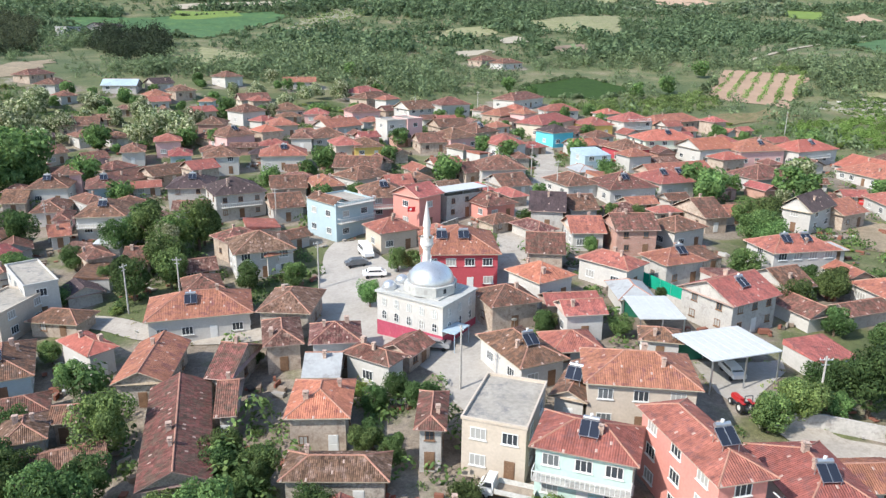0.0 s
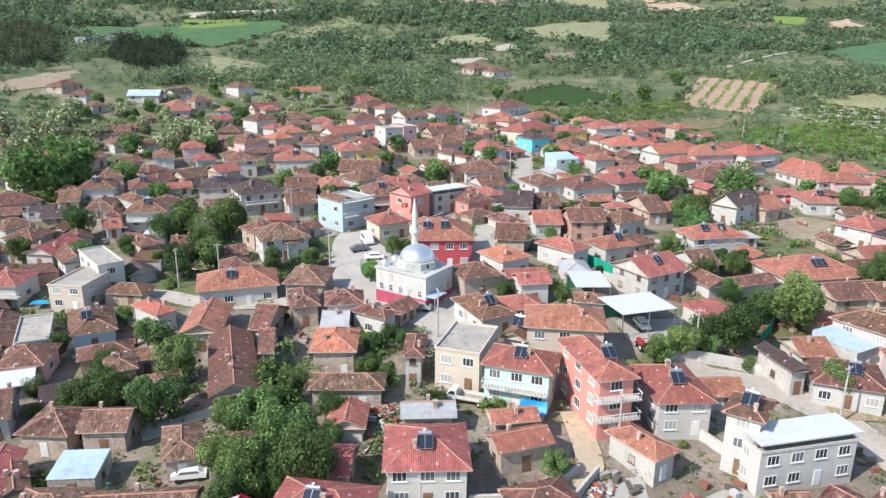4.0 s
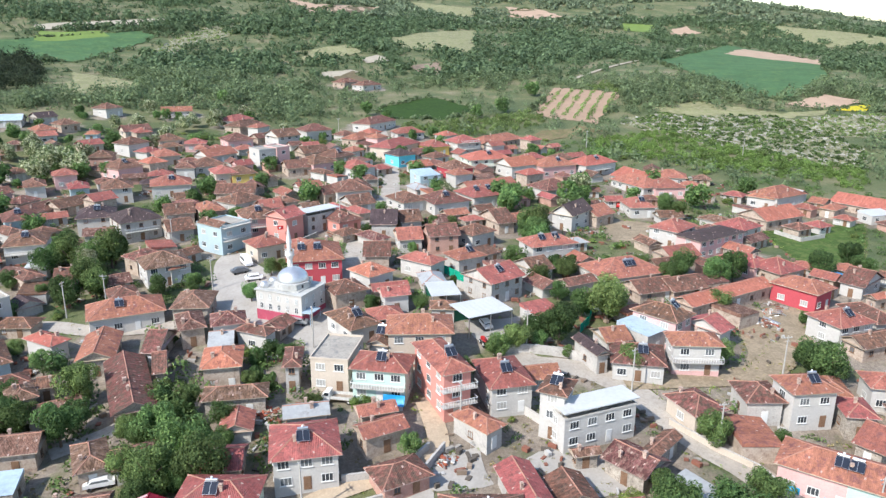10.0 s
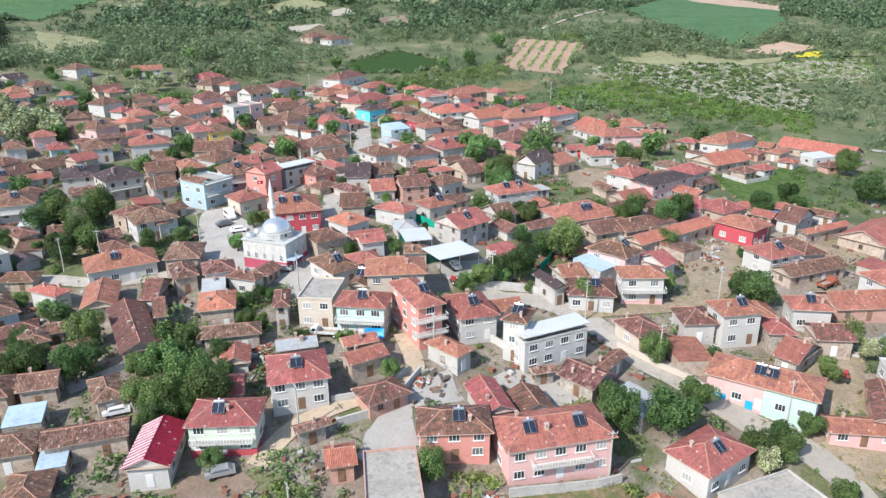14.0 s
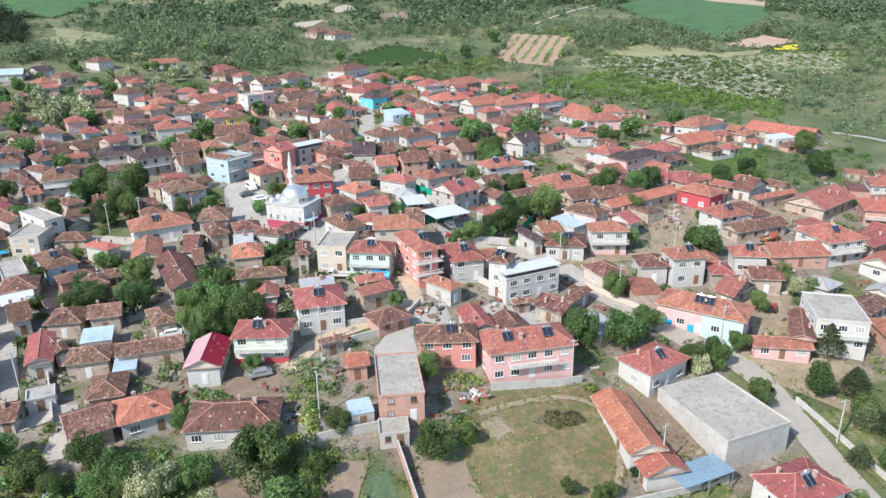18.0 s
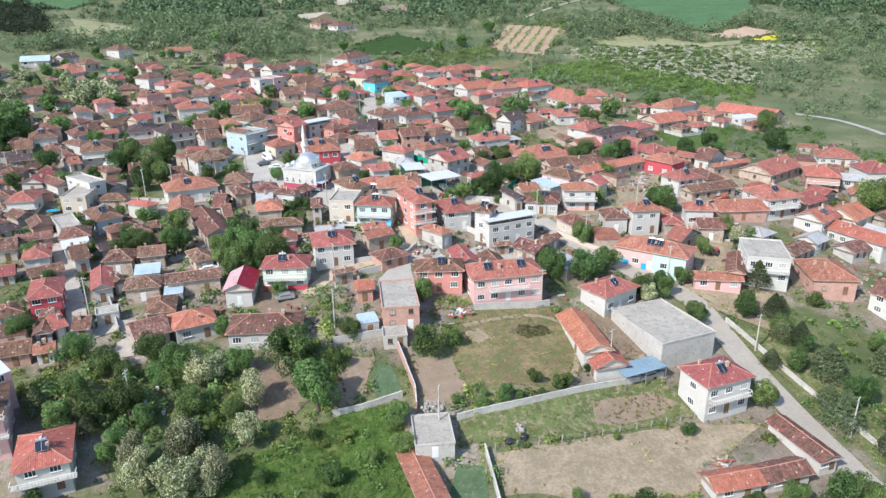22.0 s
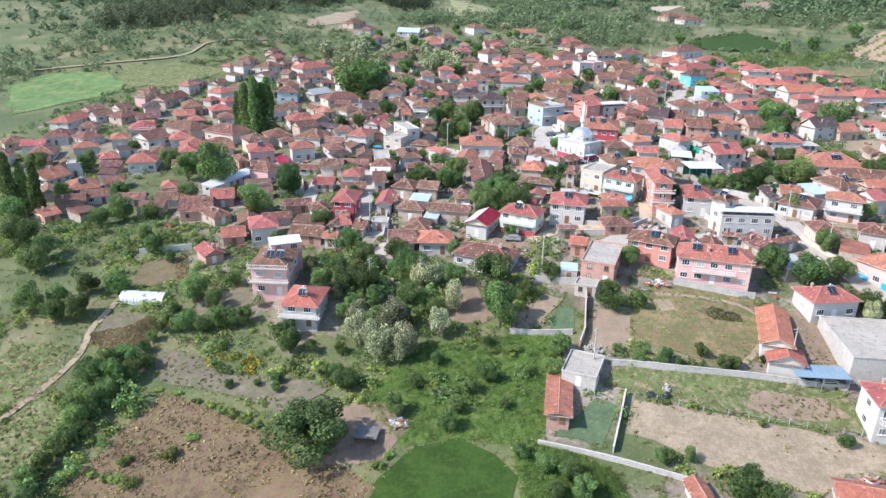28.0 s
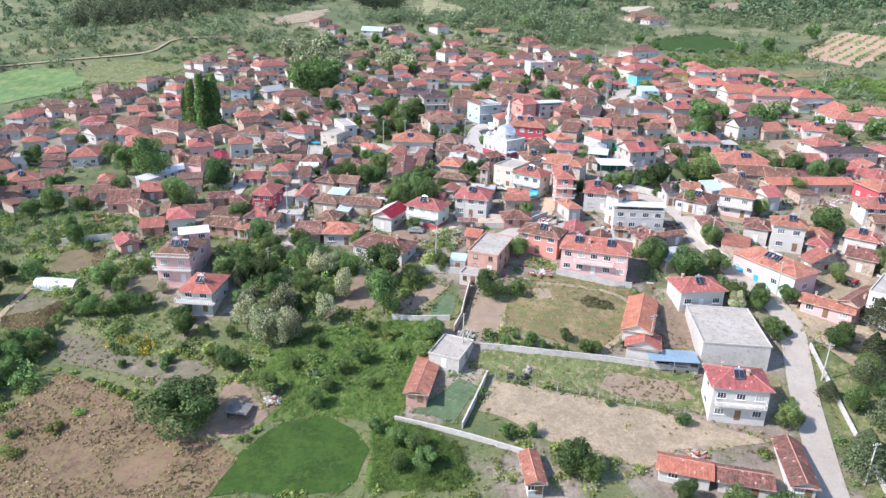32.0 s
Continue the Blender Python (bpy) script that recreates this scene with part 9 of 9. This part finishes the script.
def bale(x, y, rot):
    m = Mesh()
    prof = [(0.02, -0.66), (0.42, -0.66), (0.53, -0.56), (0.56, -0.3), (0.55, 0.3), (0.53, 0.56), (0.42, 0.66), (0.02, 0.66)]
    m.lathe(prof, 18)
    m.v = [(c, a, b + 0.6) for a, b, c in m.v]
    ob = new("silage_bale", m.data("silage_bale", [TARP_BLACK]))
    ob.matrix_basis = pose(x, y, gz(x, y) + 0.05, 0, 0, rot)
    return tagged(ob, "round silage bale wrapped in black film on grass", "bale", "silage bales")


def beehive(x, y, rot):
    top = thing("beehive", x, y, gz(x, y), rot, "chalky pale wooden beehive box standing in garden grass", "beehive", "beehives")
    for name, box, material in (("body", (-0.26, -0.22, 0.12, 0.26, 0.22, 0.72), HIVE), ("lid", (-0.31, -0.27, 0.722, 0.31, 0.27, 0.83), HIVE), ("stand", (-0.22, -0.2, -0.15, 0.22, 0.2, 0.118), BOARD)):
        m = Mesh()
        m.box(*box)
        part(name, m, [material], top)
    return top


def woodpile(x, y, r, count, label, materials, name="woodpile"):
    """Boards, poles and broken pieces thrown over one another."""
    m = Mesh()
    for k in range(count):
        a, q = rng.uniform(0, 6.28), r * rng.random() ** 0.6
        t = Matrix.Translation((q * math.cos(a), q * math.sin(a), rng.uniform(0.02, 0.55) * (1.15 - q / r))) @ pose(0, 0, 0, rng.uniform(-25, 25), rng.uniform(-20, 20), rng.uniform(0, 360))
        L, w, h = rng.uniform(0.3, 1.3), rng.uniform(0.06, 0.3), rng.uniform(0.04, 0.16)
        m.box(-L, -w, -h, L, w, h, rng.randrange(len(materials)), t)
    ob = new(name, m.data(name, materials))
    ob.matrix_basis = pose(x, y, gz(x, y) + 0.08)
    return tagged(ob, label, "heap", "yard heaps")


def stone_heap(x, y, r, count, label):
    m = Mesh()
    for k in range(count):
        a, q = rng.uniform(0, 6.28), r * rng.random() ** 0.6
        s = rng.uniform(0.12, 0.34)
        t = Matrix.Translation((q * math.cos(a), q * math.sin(a), rng.uniform(0, 0.5) * (1.1 - q / r))) @ pose(0, 0, 0, rng.uniform(0, 90), rng.uniform(0, 90), rng.uniform(0, 90))
        m.box(-s, -s * 0.8, -s * 0.6, s, s * 0.7, s * 0.6, 0, t)
        m.box(-s * 0.7, -s, -s * 0.5, s * 0.8, s * 0.9, s * 0.7, 0, t)
    ob = new("stone_heap", m.data("stone_heap", [RUBBLE]))
    ob.matrix_basis = pose(x, y, gz(x, y) + 0.1)
    return tagged(ob, label, "heap", "yard heaps", "stuff")


def wheel(px, py, r, w, parent):
    t = Mesh()
    t.tube((px, py - w / 2, r), (px, py + w / 2, r), r, r, 16)
    ob = part("wheel", t, [RUBBER], parent)
    t = Mesh()
    t.tube((px, py - w / 2 - 0.02, r), (px, py + w / 2 + 0.02, r), r * 0.5, r * 0.5, 12)
    part("rim", t, [HIVE], ob)


def tractor(x, y, rot):
    top = thing("tractor", x, y, float(sheet_z(x, y)) + 0.15, rot, "red farm tractor with open seat parked on bare earth", "tractor", "tractors")
    m = Mesh()
    m.box(0.1, -0.33, 0.75, 1.75, 0.33, 1.3)
    m.box(1.752, -0.28, 0.8, 1.85, 0.28, 1.2)
    part("bonnet", m, [PAINT_RED], top)
    m = Mesh()
    m.box(-1.2, -0.25, 0.5, 1.6, 0.25, 0.748)
    part("chassis", m, [PAINT_GREY], top)
    m = Mesh()
    m.box(-0.9, -0.25, 0.95, -0.4, 0.25, 1.05)
    m.box(-0.98, -0.25, 1.052, -0.88, 0.25, 1.45)
    part("seat", m, [TARP_BLACK], top)
    for s in (-1, 1):
        m = Mesh()
        m.box(-1.35, s * 0.62 - 0.2, 1.32, -0.2, s * 0.62 + 0.2, 1.4)
        part("fender", m, [PAINT_RED], top)
        wheel(-0.75, s * 0.68, 0.66, 0.36, top)
        wheel(1.35, s * 0.55, 0.4, 0.24, top)
    m = Mesh()
    for s in (-1, 1):
        m.beam((-1.1, s * 0.5, 1.4), (-1.1, s * 0.5, 2.3), 0.07, 0.07)
    m.beam((-1.1, -0.5, 2.3), (-1.1, 0.5, 2.3), 0.07, 0.07)
    part("roll_bar", m, [PAINT_GREY], top)
    return top


def trailer(x, y, rot, material, label, cab=None):
    top = thing("truck" if cab else "trailer", x, y, float(sheet_z(x, y)) + 0.15, rot, label, "truck" if cab else "trailer")
    m = Mesh()
    m.box(-1.9, -0.95, 0.72, 1.9, 0.95, 0.82)
    part("bed", m, [BOARD], top)
    for nm, b in (("side_board", (-1.9, -0.99, 0.822, 1.9, -0.94, 1.35)), ("side_board", (-1.9, 0.94, 0.822, 1.9, 0.99, 1.35)), ("tail_board", (-1.95, -0.94, 0.822, -1.9, 0.94, 1.35)), ("front_board", (1.9, -0.94, 0.822, 1.95, 0.94, 1.35))):
        m = Mesh()
        m.box(*b)
        part(nm, m, [material], top)
    for px in ((-1.0,) if not cab else (-1.2, 2.7)):
        for s in (-1, 1):
            wheel(px, s * 0.8, 0.38, 0.22, top)
    if cab:
        m = Mesh()
        prof = [(2.05, 0.45), (2.05, 2.0), (2.9, 2.0), (3.35, 1.3), (3.6, 1.15), (3.6, 0.45)]
        m.face([(a, -0.92, b) for a, b in prof])
        m.face([(a, 0.92, b) for a, b in reversed(prof)])
        for (a, b), (c, e) in zip(prof, prof[1:] + prof[:1]):
            m.face([(a, 0.92, b), (c, 0.92, e), (c, -0.92, e), (a, -0.92, b)])
        part("cab", m, [cab], top)
        m = Mesh()
        m.face([(2.95, -0.8, 1.93), (3.36, -0.8, 1.34), (3.36, 0.8, 1.34), (2.95, 0.8, 1.93)])
        for s in (-1, 1):
            q = [(2.2, s * 0.926, 1.3), (3.15, s * 0.926, 1.3), (2.85, s * 0.926, 1.85), (2.2, s * 0.926, 1.85)]
            m.face(q[::-s])
        part("window_glass", m, [GLASS], top)
    else:
        m = Mesh()
        m.beam((1.9, 0, 0.7), (3.0, 0, 0.5), 0.12, 0.1)
        part("drawbar", m, [RUSTY], top)
    return top


def satellite_dish(x, y, z, rot):
    top = thing("satellite_dish", x, y, z, rot, "white satellite dish on a short steel arm", "dish", "satellite dishes")
    m = Mesh()
    m.lathe([(0.05, 0), (0.25, 0.03), (0.45, 0.11)], 20)
    m.lathe([(0.45, 0.11), (0.25, 0.015), (0.05, -0.015)], 20)
    part("dish", m.data("dish", [HIVE], True), None, top, "", Matrix.Translation((0, 0, 0.8)) @ pose(0, 0, 0, 50, 0, 0))
    m = Mesh()
    m.tube((0, 0.1, -0.3), (0, 0.1, 0.8), 0.03, 0.03, 6)
    part("mast", m, [STEEL], top)
    m = Mesh()
    m.beam((0, 0, 0.75), (0, -0.5, 1.0), 0.03, 0.03)
    part("feed_arm", m, [STEEL], top)
    return top


greenhouse(-92.9, -14.3, -82.7, -12.5, 4.2, 2.0)
tarp_shelter(-60.1, 126.3, 20, 3.4, 3.0, 1.8, TARP_BLUE, "blue tarpaulin shelter on wooden posts in yard")
tarp_shelter(-74.5, 104.6, 10, 3.6, 2.4, 1.2, TARP_BLUE, "low blue tarpaulin cover on wooden posts")
tarp_shelter(131.0, 100.5, 15, 4.5, 3.0, 2.0, TARP_BLUE, "blue tarpaulin shelter beside a long tiled shed")
netting_fence([(35.2, 116.1), (37.6, 111.8), (39.8, 107.7)], 2.2, "green netting fence along the yard edge")
netting_fence([(57.1, 79.5), (60.6, 83.4), (63.1, 88.2)], 2.0, "turquoise-green netting fence on steel posts")
mat_ob = new("ground_mat", cloth(7.5, 2.6, 0.05, TARP_GREEN))
mat_ob.matrix_basis = pose(-61.5, 109.8, gz(-61.5, 109.8) + 0.6)
tagged(mat_ob, "green netting sheet spread over a low bed", "sheet")
hang = new("hanging_tarp", cloth(3.6, 1.8, 0.35, TARP_BLUE))
hang.matrix_basis = pose(16.6, 56.6, gz(16.6, 58) + 1.7, 58, 0, -20)
tagged(hang, "bright blue tarpaulin hung below a balcony", "tarpaulin")
for q in ((26.3, -19.6, 20), (29.1, -18.9, 65)):
    bale(*q)
for x, y in ((-37.7, 2.1), (-35.8, 1.3), (-34.4, 2.3), (-34.4, 0.5), (-34.3, -1.7), (-32.8, 3.8), (-30.6, 2.7), (-31.1, -1.2), (-31.1, -2.7), (-36.7, -0.5), (-33.0, -2.4)):
    beehive(x, y, rng.uniform(-30, 30))
trailer(8.6, 60.8, 160, HIVE, "small white flatbed truck parked beside the mint house", PAINT_WHITE)
tractor(36.7, 76.3, 100)
trailer(40.3, 75.6, 15, PAINT_RED, "red farm trailer parked behind the yard wall")
vehicle(-9.4, 29.0, 8, PAINT_SILVER, label="silver car parked on the dirt lane")
tractor(96.6, 31.6, 40)
trailer(100.7, 29.3, 75, BOARD, "low wooden trailer with rusty drawbar")
trailer(115.5, 60.4, 20, RUSTY, "faded reddish flatbed truck in the yard", RUSTY)
vehicle(106.5, 173.8, 60, PAINT_RED, label="red car parked in a dusty yard")
vehicle(1.0, 178, 80, PAINT_WHITE, label="white car parked on the village street")
vehicle(21, 205, 100, PAINT_WHITE, True, "white van parked on the upper street")
vehicle(-26.7, 48.1, 10, PAINT_WHITE, label="pale car parked by the crimson-roofed house")
JUNK = [BOARD, RUSTY, HIVE, STEEL, BOARD]
for x, y, r, c, lab in ((98.8, 80.1, 2.6, 60, "pile of boards and rusty scrap in a yard"), (103.6, 84.2, 2.0, 45, "pile of weathered boards beside a shed"), (97.3, 84.9, 1.6, 30, "small heap of scrap and boards"),
                        (26.4, 15.7, 2.4, 50, "stack of poles and boards below a house"), (-4.0, 60.5, 2.6, 60, "pile of pale firewood and boards by a barn"), (-20.5, 53.5, 2.4, 60, "collapsed roof timbers and boards"),
                        (22.5, 43.0, 1.6, 30, "heap of boards beside a yard wall"), (61.3, -28.7, 1.5, 25, "scrap heap at the edge of a dusty yard"),
                        (108.0, 55.0, 2.2, 40, "pile of boards and scrap in farmyard"), (110.5, 47.0, 2.0, 40, "woodpile by the farm track"), (-17.1, -36.0, 1.8, 34, "heap of broken slabs and boards beside a lone tree")):
    woodpile(x, y, r, c, lab, JUNK)
for x, y, r, c in ((45.1, 18.3, 1.6, 60), (29.4, -16.5, 1.0, 26), (3.0, 57.0, 1.8, 60), (-13.0, -27.0, 1.4, 40), (15.1, -9.9, 2.2, 80)):
    stone_heap(x, y, r, c, "heap of pale rubble stones on bare ground")
STAINED = mat("stained_roofing_felt", (0.13, 0.125, 0.12), 0.9, 0.3, 1.5, 0.3, 0, (0.2, 0.19, 0.175), 0.56)
shelter = thing("shelter", -21.9, -40.4, gz(-21.9, -40.4), 6, "low dark shelter with a flat stained roof beside a tree", "shelter")
for name, box in (("roof", (-2.2, -1.9, 1.35, 2.2, 1.9, 1.5)), ("back_wall", (-1.93, 1.25, -0.4, 1.93, 1.4, 1.348)), ("side_wall", (-2.06, -1.28, -0.4, -1.94, 1.4, 1.348)), ("side_wall", (1.94, -1.28, -0.4, 2.06, 1.4, 1.348))):
    m = Mesh()
    m.box(*box)
    part(name, m, [STAINED], shelter)
for x, y in ((10.1, 53.0), (-12, 50.3), (27, 45), (57, 62), (73.5, 41), (-44, 101), (12, 96), (-7, 140)):
    satellite_dish(x, y, gz(x, y) + (0.3 if y < 60 else 1.2), rng.choice((150, 165, 180)))

# Flag on the cream building of the square
flag = thing("flag", -5.1, 146.0, gz(-5.1, 146) + 3.3, 0, "red flag with a plain white shape hung on a short pole", "flag")
m = Mesh()
m.tube((0, 0, -3.6), (0, 0, 2.4), 0.035, 0.03, 6)
part("flagpole", m, [STEEL], flag)
m = Mesh()
for k in range(8):
    x0, x1 = k * 0.2, (k + 1) * 0.2
    y0, y1 = 0.08 * math.sin(k), 0.08 * math.sin(k + 1)
    m.box(x0, min(y0, y1) - 0.01, 1.3, x1 + 0.002, max(y0, y1) + 0.01, 2.35)
sheet = part("cloth", m, [plain("red_flag_cloth", (0.50, 0.02, 0.03), 0.8)], flag)
m = Mesh()
m.tube((0.65, -0.13, 1.83), (0.65, -0.12, 1.83), 0.26, 0.26, 16)
part("white_shape", m, [HIVE], sheet)

# Ragged growth along walls, lanes and plot edges
ex, ey = [], []
for poly, surface in SHEETS:
    if surface in ("crop", "yellow", "orchard", "square", "rocky") or abs(poly[0][1]) > 170:
        continue
    for p, q in zip(poly, poly[1:] + poly[:1]):
        L = math.dist(p, q)
        if L < 0.3 or L > 60:
            continue
        k = int(L * (0.55 if surface in ("street", "road", "lane", "concrete") else 1.3))
        if k:
            u = nrng.uniform(0, 1, k)
            ex.append(p[0] + (q[0] - p[0]) * u + nrng.normal(0, 0.35, k))
            ey.append(p[1] + (q[1] - p[1]) * u + nrng.normal(0, 0.35, k))
ex, ey = np.concatenate(ex), np.concatenate(ey)
half = nrng.uniform(0, 1, len(ex)) < 0.5
for cut_, material, lab in ((half, DRY_GRASS, "dry grass along the edges of lanes and plots"), (~half, LEAF_BUSH, "green weeds along the edges of lanes and plots")):
    clump_field("edge_weeds", ex[cut_], ey[cut_], nrng.uniform(0.15, 0.6, int(cut_.sum())), 22, 0.09, material, lab, 0.7, "weeds")

# Walls of the yards between the houses
made = 0
for hx, hy, rot, hw, hd in PLOTS[::3]:
    if made >= 48 or not 35 < hy < 190:
        continue
    c, s = math.cos(radians(rot)), math.sin(radians(rot))
    corner = [(hx + u * c - v * s, hy + u * s + v * c) for u, v in ((-hw / 2 - 2.5, hd / 2), (-hw / 2 - 2.5, -hd / 2 - 2.6), (hw / 2 + 1.5, -hd / 2 - 2.6))]
    qx, qy = np.concatenate([np.linspace(p[0], q[0], 8) for p, q in zip(corner, corner[1:])]), np.concatenate([np.linspace(p[1], q[1], 8) for p, q in zip(corner, corner[1:])])
    if free_of(qx, qy, 0.6).all():
        yard_wall([tuple(p) for p in corner], rng.uniform(1.1, 1.7), 0.22, rng.choice((CONCRETE, WALL["stone"], WALL["white"], WALL["taupe"], CONCRETE)))
        made += 1

# Bright blue doors of the long pink house
PINK_SIDE = 3.9
BLUE_DOOR = plain("blue_door_paint", (0.02, 0.33, 0.55), 0.5)
for u, wide, high in ((-6.6, 3.0, 2.3), (-1.4, 1.2, 2.2)):
    m = Mesh()
    m.box(u - wide / 2, -0.1, -0.2, u + wide / 2, 0, high)
    for k in range(3):
        m.box(u - wide / 2 + wide * k / 3 + 0.06, -0.13, -0.1, u - wide / 2 + wide * (k + 1) / 3 - 0.06, -0.1, high - 0.1)
    part("blue_door", m, [BLUE_DOOR], long_house, "bright blue painted door", Matrix.Translation((0, -PINK_SIDE, -0.9)))
